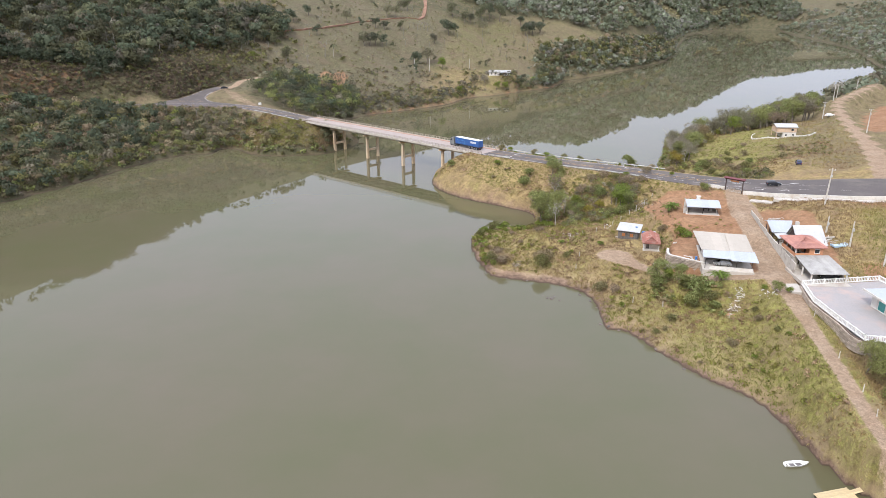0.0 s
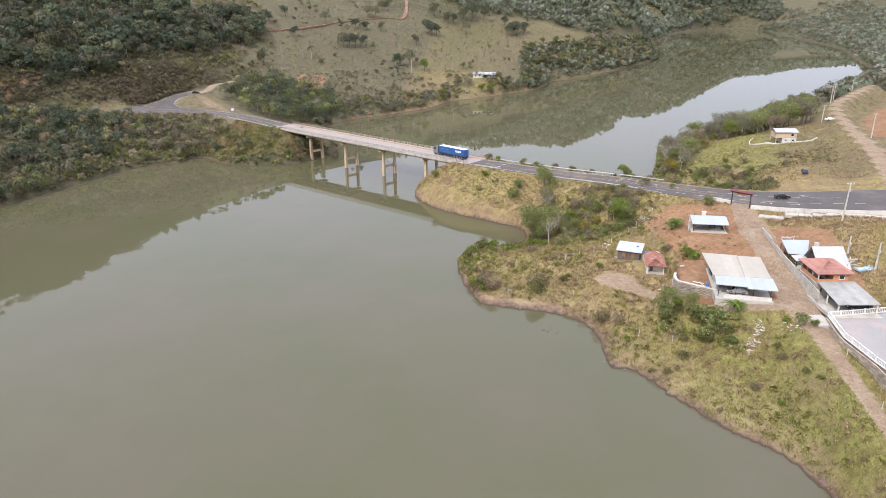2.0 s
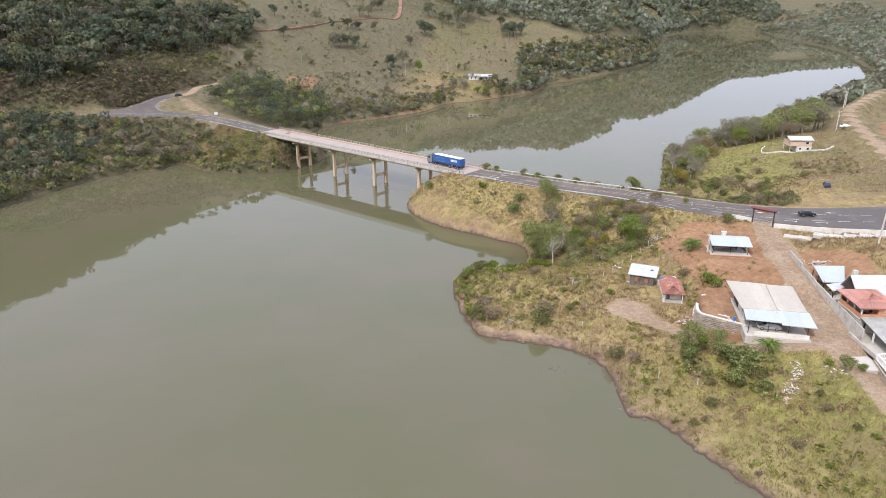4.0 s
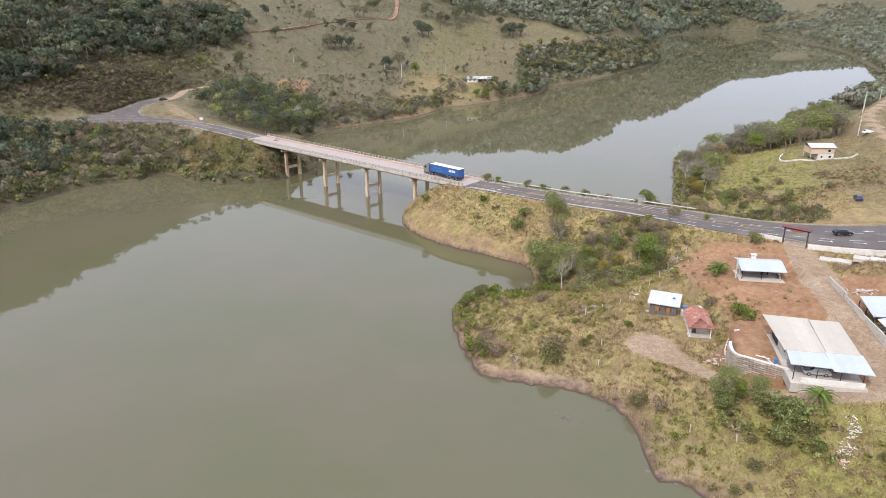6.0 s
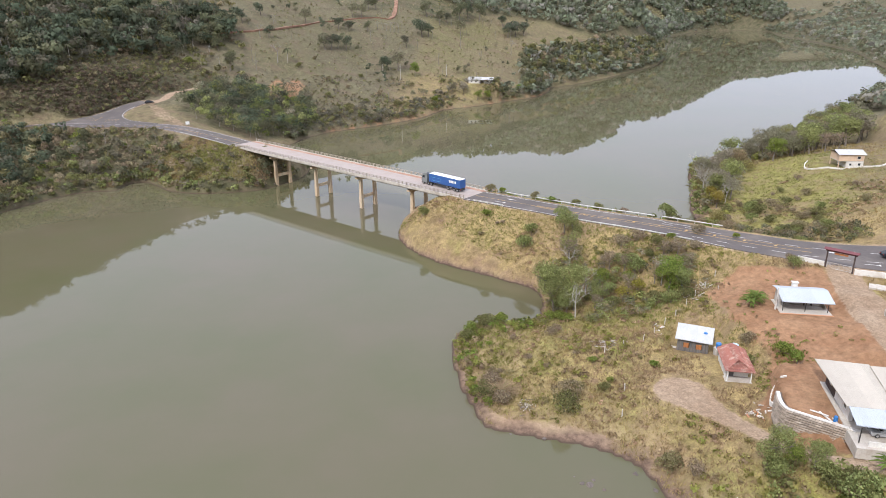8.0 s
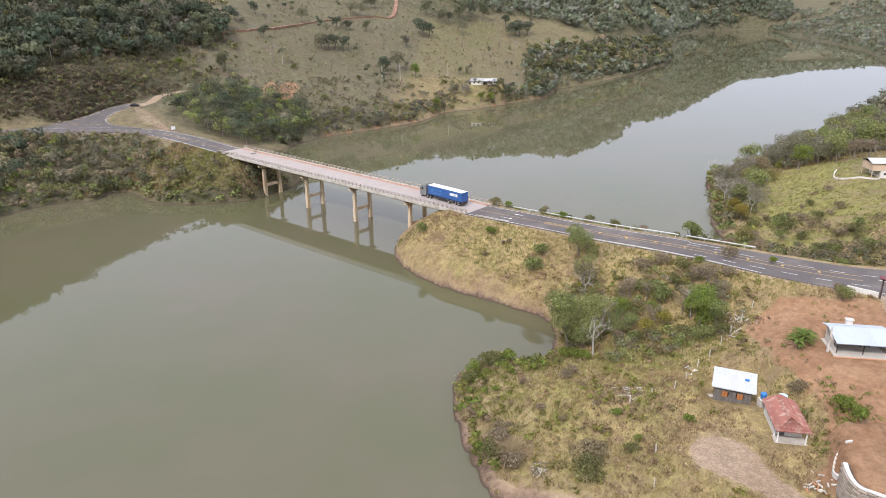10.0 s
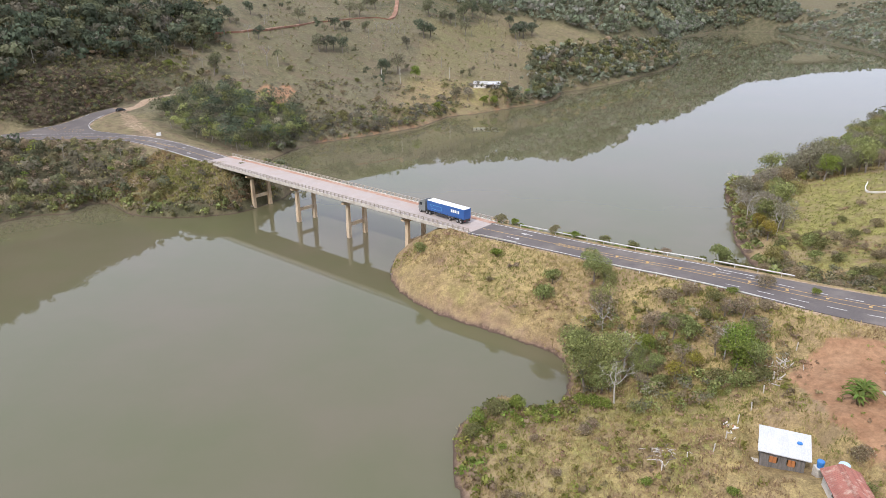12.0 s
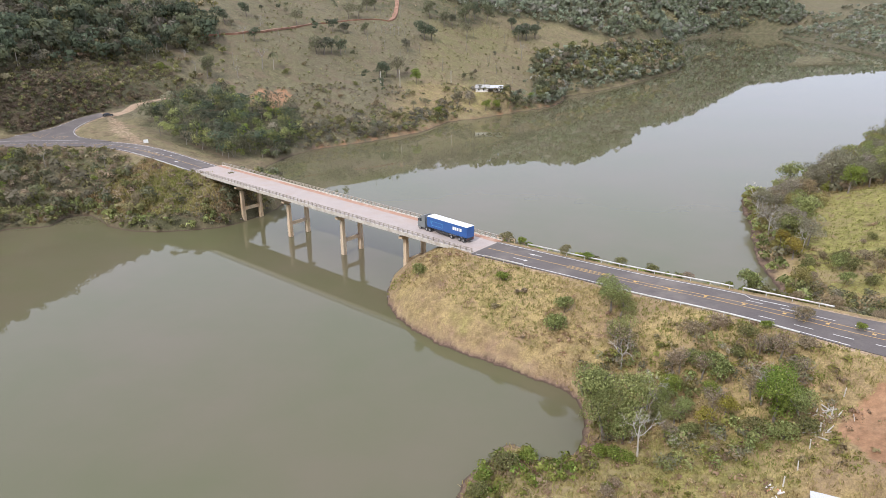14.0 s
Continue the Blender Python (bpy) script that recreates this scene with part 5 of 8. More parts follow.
pierced(w, 6.34, 6.5, 0.26, 7.8, 2.78, 5.2, ((3.0, 4.0, 3.6, 4.6),), "y")
w.box(0.1, 6.5, 7.64, 7.8, 2.78, 5.2)
pierced(w, 3.3, 3.46, 0.26, 7.64, 2.78, 5.2, ((2.0, 3.0, 2.78, 4.8),), "y")
part("upper_wall", w, ORANGE_WALL, house, "orange brick upper walls")
part("parapet", Shape().box(0.1, 3.3, 0.1, 0.24, 2.78, 3.65).box(0.1, 0.24, 0.24, 7.64, 2.78, 3.65), ORANGE_WALL, house, "orange veranda parapet")
window(house, 4.5, 0.18, 3.6, 1.2, 1.1, DARK_GLASS)
window(house, 6.42, 3.0, 3.6, 1.0, 1.0, side="y")
posts(house, ((0.2, 0.2), (0.2, 2.7), (0.2, 5.2), (0.2, 7.6)), 3.65, 5.2, 0.11, WHITE_WALL, "pillar")
A, B, C, D = (-0.6, -0.6, 5.15), (7.2, -0.6, 5.15), (7.2, 8.5, 5.15), (-0.6, 8.5, 5.15)
R1, R2 = (3.3, 3.2, 6.6), (3.3, 4.8, 6.6)
tile_rows(house, [A, B, R1, R1], TILE_PINK, 9, 20, "faded pink-red tiled hip roof")
tile_rows(house, [C, D, R2, R2], TILE_PINK, 9, 20)
tile_rows(house, [D, A, R1, R2], TILE_PINK, 9, 22)
tile_rows(house, [B, C, R2, R1], TILE_PINK, 9, 22)
seat = thing("veranda_chair", pose(83.6, 153.2, 13.8, 0, 0, 40), "dark veranda chair behind the orange parapet", "chair")
part("seat", Shape().box(-0.3, 0.3, -0.3, 0.3, 0.36, 0.44), DARK_WOOD, seat)
part("backrest", Shape().box(-0.3, 0.3, 0.24, 0.3, 0.44, 1.0), DARK_WOOD, seat)
posts(seat, ((-0.26, -0.26), (0.26, -0.26), (-0.26, 0.26), (0.26, 0.26)), 0, 0.36, 0.03, DARK_WOOD, "leg")

carport = thing("carport", pose(80.9, 141.6, 11.0, 0, 0, -2), "open carport with a grey fibre cement roof", "carport")
sheet_roof(carport, [(0, 0, 2.35), (8.5, 0, 2.35), (8.4, 10.0, 3.2), (0.6, 10.0, 3.2)], GREY_ROOF, 8, "weathered grey fibre cement sheets", 6)
posts(carport, ((0.4, 0.4), (8.1, 0.4), (0.5, 5.0), (8.1, 5.0)), -0.6, 2.4, 0.13, WHITE_WALL, "pillar")
part("floor_slab", Shape().box(-1.2, 8.6, -1.4, 9.8, -0.7, 0.08), SLAB, carport)
part("back_wall", Shape().box(1.6, 8.4, 9.4, 9.56, 0.08, 2.9), BLOCK_WALL, carport)
part("side_wall", Shape().box(8.3, 8.44, 2.0, 9.4, 0.08, 2.2), BLOCK_WALL, carport)

porch = thing("porch_shelter", pose(83.2, 166.6, 12.3, 0, 0, -4), "open porch with blue-grey and white sheet roofs", "porch")
sheet_roof(porch, [(0.2, 1.0, 2.2), (4.6, 1.0, 2.2), (8.0, 8.4, 3.1), (1.4, 8.4, 3.1)], BLUE_ROOF, 6, "pale blue-grey sheet roof", 4)
sheet_roof(porch, [(0.6, -2.7, 1.75), (3.7, -0.8, 1.75), (4.0, 1.3, 2.1), (0.5, 0.2, 2.1)], WHITE_ROOF, 3, "small white sheet roof", 4)
posts(porch, ((0.5, 1.2), (1.4, 8.1), (4.5, 1.3), (7.6, 8.1), (0.9, 4.6)), -0.6, 2.3, 0.08, DARK_WOOD)
posts(porch, ((0.8, -2.4), (3.5, -0.8)), -0.6, 1.8, 0.08, DARK_WOOD)
part("floor_slab", Shape().box(0.3, 8, -2.8, 8.3, -0.9, 0.05), SLAB, porch)

gable = thing("gable_house", pose(86.4, 158.9, 12.4, 0, 0, -2), "steep-roofed house with a bright white roof slope", "house")
part("wall", Shape().box(0.4, 6.6, 1.2, 6.8, -0.5, 2.0), DARK_WOOD, gable)
part("gable_wall", Shape().add([(0.4, 0.9, 2.0), (0.4, 7.1, 2.0), (0.4, 4.9, 5.0), (0.55, 0.9, 2.0), (0.55, 7.1, 2.0), (0.55, 4.9, 5.0)], [(0, 1, 2), (3, 5, 4), (0, 3, 4, 1), (1, 4, 5, 2), (2, 5, 3, 0)]), DARK_WOOD, gable)
part("gable_wall", Shape().add([(6.45, 0.9, 2.0), (6.45, 7.1, 2.0), (6.45, 4.9, 5.0), (6.6, 0.9, 2.0), (6.6, 7.1, 2.0), (6.6, 4.9, 5.0)], [(0, 1, 2), (3, 5, 4), (0, 3, 4, 1), (1, 4, 5, 2), (2, 5, 3, 0)]), DARK_WOOD, gable)
sheet_roof(gable, [(-0.1, 0.2, 1.4), (7.1, 0.2, 1.4), (7.0, 5.0, 5.25), (-0.1, 5.0, 5.25)], WHITE_ROOF, 7, "bright white sheet roof slope", 4)
sheet_roof(gable, [(7.1, 8.2, 1.4), (-0.1, 8.2, 1.4), (-0.1, 5.0, 5.25), (7.0, 5.0, 5.25)], WHITE_ROOF, 7, "", 4)
part("chimney", Shape().box(1.4, 2.2, 6.2, 7.0, 2.0, 5.6), BLOCK_WALL, gable)

# ---- walled patio, white balustrade and white house ----
patio_level = 11.0
patio = tagged(part("patio", Shape().add([(x, y, patio_level) for x, y in ((79.4, 140.6), (77.4, 132.2), (77.7, 123), (78.3, 114.9), (88, 112.5), (103, 114), (103, 143.4), (97.4, 143.2))] +
                                           [(x, y, patio_level - 2.6) for x, y in ((79.4, 140.6), (77.4, 132.2), (77.7, 123), (78.3, 114.9), (88, 112.5), (103, 114), (103, 143.4), (97.4, 143.2))],
                                           [tuple(range(8)), tuple(range(15, 7, -1))] + [(i, (i + 1) % 8, 8 + (i + 1) % 8, 8 + i) for i in range(8)]), PATIO), "broad grey paved patio on a stone-faced terrace", "patio", kind="structure")
terrace = tagged(part("terrace_wall", Shape(), MORTAR), "rough stone terrace wall under the white balustrade", "retaining wall")
tl = smooth_line([(78.9, 141.2), (76.85, 132.2), (77.15, 123), (77.75, 114.4), (88, 111.9), (96, 112.4)], 8)
s = Shape()
for i in range(len(tl) - 1):
    a, b = tl[i], tl[i + 1]
    s.box(-np.linalg.norm(b - a) / 2 - 0.05, np.linalg.norm(b - a) / 2 + 0.05, 0.02, 0.5, -2.8, 0, Matrix.Translation((*((a + b) / 2), patio_level - 0.06)) @ Matrix.Rotation(math.atan2(*(b - a)[::-1]), 4, "Z"))
terrace.data = s.mesh("terrace_wall", MORTAR)
stone_wall(terrace, tl[:34], 8, patio_level - 0.08, 0.34)


def balustrade(points, base, label, high=1.15, gap=2.4):
    ob = tagged(part("balustrade", Shape(), WHITE_PAINT), label, "fence", "white balustrade round the patio")
    s = Shape()
    for (ax, ay), (bx, by) in zip(points, points[1:]):
        n = math.hypot(bx - ax, by - ay)
        m = Matrix.Translation((ax, ay, base)) @ Matrix.Rotation(math.atan2(by - ay, bx - ax), 4, "Z")
        s.box(0, n, -0.09, 0.09, high - 0.16, high, m).box(0, n, -0.11, 0.11, 0.0, 0.18, m)
        k = max(1, round(n / gap))
        for i in range(k + 1):
            part("post", Shape().box(-0.14, 0.14, -0.14, 0.14, 0, high + 0.08, m @ Matrix.Translation((i * n / k, 0, 0))), WHITE_PAINT, ob)
        for i in range(k):
            for j in range(7):
                x = (i + (j + 0.5) / 7) * n / k
                s.box(x - 0.05, x + 0.05, -0.04, 0.04, 0.18, high - 0.16, m)
    ob.data = s.mesh("balustrade", WHITE_PAINT)
    return ob


balustrade([(79.0, 141.0), (77.1, 132.2), (77.4, 123.0), (78.0, 114.7), (88, 112.3)], patio_level, "white balustrade along the terrace edge")
balustrade([(79.0, 141.0), (89.5, 142.4), (97.6, 143.6), (98.6, 139.5), (103, 138.8)], patio_level, "white balustrade closing the patio behind")
part("apron", Shape().box(75.8, 79.0, 138.5, 143.4, 9.2, 10.35), SLAB, patio, "pale concrete ramp apron")
villa = thing("villa", pose(88.6, 116.5, patio_level, 0, 0, 3), "white villa with teal glass doors and a flat roof", "house")
w = Shape()
pierced(w, 0, 0.2, 0, 13.5, 0, 3.1, ((1.0, 3.4, 0.1, 2.4), (5.0, 7.4, 0.1, 2.4), (9.2, 11.4, 0.1, 2.4)), "y")
pierced(w, 0.2, 11, 13.3, 13.5, 0, 3.1, ((1.2, 3.2, 0.6, 2.2), (5.0, 7.0, 0.6, 2.2)))
w.box(0.2, 11, 0, 0.2, 0, 3.1).box(10.8, 11, 0.2, 13.3, 0, 3.1)
part("wall", w, WHITE_WALL, villa)
for y in (1.0, 5.0, 9.2):
    window(villa, 0.1, y, 0.1, 2.4 if y < 9 else 2.2, 2.3, TEAL_GLASS, side="y")
for x in (1.2, 5.0):
    window(villa, x, 13.4, 0.6, 2.0, 1.6, TEAL_GLASS)
part("flat_roof", Shape().box(-1.4, 11.6, -0.6, 14.8, 3.1, 3.35), BLUE_ROOF, villa, "pale blue-grey flat roof")
part("parapet", Shape().box(-1.5, 11.7, -0.7, -0.5, 3.1, 3.7).box(-1.5, -1.35, -0.5, 14.9, 3.1, 3.55), WHITE_WALL, villa)

# ---- gateway and white roadside walls ----
gate = thing("gateway", pose(86.4, 207.8, 14.6, 0, 0, -43), "dark timber gateway with a maroon roof beam", "gate")
posts(gate, ((0, 0), (5.2, 0)), -0.4, 4.2, 0.13, DARK_WOOD)
part("roof_beam", Shape().box(-0.6, 5.8, -0.55, 0.55, 4.2, 4.34).box(-0.4, 5.6, -0.12, 0.12, 3.85, 4.2).add(
    [(-0.7, -0.75, 4.34), (5.9, -0.75, 4.34), (5.9, 0, 4.7), (-0.7, 0, 4.7), (5.9, 0.75, 4.34), (-0.7, 0.75, 4.34)], [(0, 1, 2, 3), (3, 2, 4, 5), (0, 3, 5), (1, 4, 2)]), MAROON, gate, "maroon sheet roof over the beam")
part("sign_board", Shape().box(1.3, 3.9, -0.06, 0.06, 3.35, 3.75), ORANGE_WOOD, gate, "orange-brown hanging sign board")
for a in (0.2, 2.65):
    leaf = Shape().box(a, a + 2.35, -0.04, 0.04, 0.1, 0.18).box(a, a + 2.35, -0.04, 0.04, 1.35, 1.43).box(a, a + 0.07, -0.04, 0.04, 0.18, 1.35).box(a + 2.28, a + 2.35, -0.04, 0.04, 0.18, 1.35)
    lf = part("gate_leaf", leaf, RAIL_METAL, gate, "grey metal bar gate leaf")
    for k in range(11):
        x = a + 0.15 + k * 0.2
        part("bar", Shape().box(x, x + 0.04, -0.02, 0.02, 0.18, 1.35), RAIL_METAL, lf)
for pts, high in (([(82.6, 212.0, 14.5), (86.3, 208.2, 14.6)], 1.3), ([(90.4, 203.9, 14.5), (97, 200.6, 14.7), (104, 197.8, 15.0), (118, 193.8, 15.5), (134, 191.8, 15.9), (165, 191, 16.8)], 1.15)):
    road_wall = tagged(part("roadside_wall", Shape(), WHITE_WALL), "low whitewashed wall beside the road", "wall")
    s = Shape()
    for (ax, ay, az), (bx, by, bz) in zip(pts, pts[1:]):
        n = math.hypot(bx - ax, by - ay)
        m = Matrix.Translation((ax, ay, 0)) @ Matrix.Rotation(math.atan2(by - ay, bx - ax), 4, "Z")
        s.add([m @ Vector(p) for p in ((0, -0.1, az - 1.2), (n, -0.1, bz - 1.2), (n, 0.1, bz - 1.2), (0, 0.1, az - 1.2), (0, -0.1, az + high), (n, -0.1, bz + high), (n, 0.1, bz + high), (0, 0.1, az + high))],
              [(3, 2, 1, 0), (4, 5, 6, 7), (0, 1, 5, 4), (1, 2, 6, 5), (2, 3, 7, 6), (3, 0, 4, 7)])
    road_wall.data = s.mesh("roadside_wall", WHITE_WALL)
path_strip = Shape()
for i in range(len(GRAVEL) - 1):
    a, b = GRAVEL[i], GRAVEL[i + 1]
    z = max(ground(*a), ground(*b)) + 0.3
    path_strip.box(0, math.dist(a, b) + 0.05, -1.3, 1.3, -0.8, 0, Matrix.Translation((*a, z)) @ Matrix.Rotation(math.atan2(*(b - a)[::-1]), 4, "Z"))
tagged(part("path", path_strip, SLAB), "pale grey concrete path along the road wall", "path", kind="structure")

# ---- guard rails ----
def guard_rail(line, side, u0, u1, out, label):
    rail = tagged(part("guard_rail", Shape(), RAIL_METAL), label, "guard rail", "guard rails along the causeway")
    us = np.arange(u0, u1 + 1e-6, 0.25)
    pts = []
    for u in us:
        half = np.interp(u, np.arange(len(line)), line[:, 3])
        p, a = across(line, u, side * (half + out))
        pts.append(p)
    verts, faces = [], []
    profile = ((0.0, 0.42), (0.05, 0.5), (-0.03, 0.58), (0.05, 0.66), (0.0, 0.74), (-0.07, 0.58))
    for i, p in enumerate(pts):
        q = pts[min(i + 1, len(pts) - 1)] - pts[max(i - 1, 0)]
        n = Vector((-q.y, q.x, 0)).normalized()
        verts += [p + n * o + Vector((0, 0, z)) for o, z in profile]
    k = len(profile)
    faces = [(i * k + j, i * k + (j + 1) % k, (i + 1) * k + (j + 1) % k, (i + 1) * k + j) for i in range(len(pts) - 1) for j in range(k)]
    rail.data = Shape().add(verts, faces).mesh("guard_rail", RAIL_METAL)
    total, last = 0.0, None
    for p in pts:
        if last is None or (p - last).length > 3.6:
            part("post", Shape().box(p.x - 0.06, p.x + 0.06, p.y - 0.06, p.y + 0.06, p.z - 0.5, p.z + 0.7), RAIL_METAL, rail)
            last = p


guard_rail(E_LINE, 1, 1.2, 13.0, 1.2, "pale galvanised guard rail above the water")
guard_rail(E_LINE, 1, 13.6, 18.0, 1.5, "pale galvanised guard rail beside the field")
guard_rail(E_LINE, -1, 0.6, 2.2, 0.5, "short pale guard rail beside the bridge end")
guard_rail(E_LINE, -1, 6.0, 17.5, 1.0, "low pale guard rail above the grassy slope")
guard_rail(W_LINE, 1, 0.4, 5.0, 0.9, "galvanised guard rail beside the thicket")
stub = thing("bridge_end_fence", pose(18.9, 281.2, 12.8, 0, 0, -38), "rusty timber rail fence at the bridge end", "fence")
posts(stub, ((0, 0), (1.6, 0), (3.2, 0), (4.8, 0)), -0.4, 1.1, 0.07, COLUMN_CONCRETE)
part("rail", Shape().box(-0.2, 5, -0.05, 0.05, 0.85, 1.0), COLUMN_CONCRETE, stub)
part("rail", Shape().box(-0.2, 5, -0.05, 0.05, 0.4, 0.52), COLUMN_CONCRETE, stub)


# ---- poles ----
def utility_pole(x, y, tall, label, arm=True, lean=0.0, z=None):
    ob = thing("utility_pole", pose(x, y, ground(x, y) if z is None else z, 0, lean, 0), label, "utility pole", "utility poles")
    part("shaft", Shape().tube([(0, 0, -0.5), (0, 0, tall)], [0.24, 0.14], 8), POLE, ob)
    if arm:
        part("crossarm", Shape().box(-0.9, 0.9, -0.06, 0.06, tall - 0.5, tall - 0.36), POLE, ob)
        for k in (-0.8, 0.0, 0.8):
            part("insulator", Shape().tube([(k, 0, tall - 0.36), (k, 0, tall - 0.15)], [0.05, 0.07], 6), WHITE_PAINT, ob)
    part("junction_box", Shape().box(-0.2, 0.2, -0.45, -0.2, tall - 2.4, tall - 1.7), RAIL_METAL, ob)
    return ob


utility_pole(104.5, 183.2, 10.3, "tall pale concrete utility pole leaning slightly", lean=2.0)
for x, y, tall in ((175.5, 287.5, 10), (181.5, 335, 8.5), (206, 373, 8.5), (215.3, 387, 10), (247, 424, 10)):
    utility_pole(x, y, tall, "pale concrete utility pole beside the earth road")
for x, y, tall in ((98.6, 158.5, 6.5), (101, 148, 5.0), (96.5, 166, 4.5)):
    utility_pole(x, y, tall, "slim pale lamp post on the grassy plot", False)
utility_pole(69.2, 193.6, 4.6, "short wooden service pole beside the pavilion", False)
for x, y, tall in ((-30, 563, 8), (-18, 565, 11), (15, 589, 8)):
    utility_pole(x, y, tall, "thin pale pole on the far pasture", False)
sign = thing("road_sign", pose(-110.5, 392.6, ground(-110.5, 392.6), 0, 0, 35), "small white road sign board on a post", "road sign")
part("post", Shape().box(-0.05, 0.05, -0.05, 0.05, -0.3, 2.0), STEEL, sign)
part("board", Shape().box(-0.9, 0.9, -0.1, -0.05, 0.9, 2.3), WHITE_PAINT, sign)


# ---- lorry and cars ----
def wheel_part(parent, x, y, r=0.5, w=0.3):
    t = part("wheel", Shape().wheel(x, y, r, r, w), RUBBER, parent)
    o = y - w / 2 - 0.005 if y < 0 else y + w / 2 + 0.005
    part("rim", Shape().tube([(x, o, r), (x, o * 0.995, r)], [r * 0.55, r * 0.5], 12), RIM, t)


lorry_at = pose(6.1, 284.6, 12.98, 0, 0, B_TURN - 4.0)
lorry = thing("articulated_lorry", lorry_at, "blue curtain-sided articulated lorry with a grey cab", "lorry")
trailer = part("trailer_box", Shape().box(-8.6, 5.1, -1.28, 1.28, 1.32, 3.95), TRUCK_BLUE, lorry, "blue tarpaulin trailer sides")
part("trailer_roof", Shape().box(-8.6, 5.1, -1.28, 1.28, 3.952, 4.02), TRUCK_WHITE, lorry, "white trailer roof")
for k in range(22):
    x = -8.45 + k * 0.64
    for y in (-1.3, 1.3):
        part("strap", Shape().box(x, x + 0.05, min(y, y * 0.985), max(y, y * 0.985), 1.1, 1.75), CHASSIS, trailer)
for y in (-1.285, 1.285):
    lo, hi = (y - 0.012, y) if y < 0 else (y, y + 0.012)
    for x, z0, z1, wd in ((-6.9, 2.5, 3.3, 0.5), (-6.25, 2.5, 3.3, 0.28), (-5.8, 2.5, 3.3, 0.5), (-5.15, 2.5, 3.3, 0.62), (-4.4, 2.5, 3.3, 0.5)):
        part("marking", Shape().box(x, x + wd, lo, hi, z0, z1), WHITE_PAINT, trailer, "plain white block marking")
    part("marking", Shape().box(-0.4, 4.0, lo, hi, 2.95, 3.02).box(-0.4, 3.3, lo, hi, 1.95, 2.02).box(-0.4, -0.33, lo, hi, 2.02, 2.95).box(3.2, 3.75, lo, hi, 2.3, 2.36).box(3.2, 3.75, lo, hi, 2.6, 2.66), LIGHT_BLUE, trailer, "light blue outline print")
part("chassis", Shape().box(-8.4, 5.0, -0.5, 0.5, 0.85, 1.3).box(4.2, 8.4, -0.45, 0.45, 0.6, 0.95).box(-8.6, -8.45, -1.2, 1.2, 0.55, 1.3), CHASSIS, lorry)
for y in (-1.15, 1.15):
    part("side_guard", Shape().box(-2.6, 2.2, y - 0.05, y + 0.05, 0.6, 1.1), CHASSIS, lorry)
cab = Shape().extrude([(6.0, 0.7), (8.55, 0.7), (8.6, 1.5), (8.45, 2.2), (8.1, 3.1), (7.6, 3.55), (6.1, 3.75), (6.0, 3.4)], -1.24, 1.24)
cab = part("cab", cab, CAB_GREY, lorry, "dark grey lorry cab")
part("windscreen", Shape().add([(8.475, -1.1, 2.2), (8.475, 1.1, 2.2), (8.13, 1.1, 3.1), (8.13, -1.1, 3.1)], [(0, 1, 2, 3)]), DARK_GLASS, cab)
for y in (-1.25, 1.25):
    part("side_window", Shape().box(7.1, 7.95, min(y, y * 0.99), max(y, y * 0.99), 2.2, 2.95), DARK_GLASS, cab)
    part("headlight", Shape().box(8.56, 8.62, y * 0.9 - 0.18, y * 0.9 + 0.18, 0.9, 1.1), LAMP_CLEAR, cab)
    part("mirror", Shape().box(8.1, 8.2, y * 1.12 - 0.1, y * 1.12 + 0.1, 2.2, 2.8), CHASSIS, cab)
part("deflector", Shape().add([(6.1, -1.15, 3.75), (6.1, 1.15, 3.75), (7.5, 1.1, 3.56), (7.5, -1.1, 3.56), (6.1, -1.15, 4.0), (6.1, 1.15, 4.0)], [(0, 3, 4), (1, 5, 2), (4, 3, 2, 5), (0, 4, 5, 1)]), CAB_GREY, cab)
for x in (-7.4, -6.1, -3.4, 4.2, 5.4, 7.8):
    for y in (-1.08, 1.08):
        wheel_part(lorry, x, y, 0.52, 0.32)
for y in (-0.95, 0.95):
    part("tail_lamp", Shape().box(-8.62, -8.6, y - 0.15, y + 0.15, 0.8, 1.0), LAMP_RED, lorry)


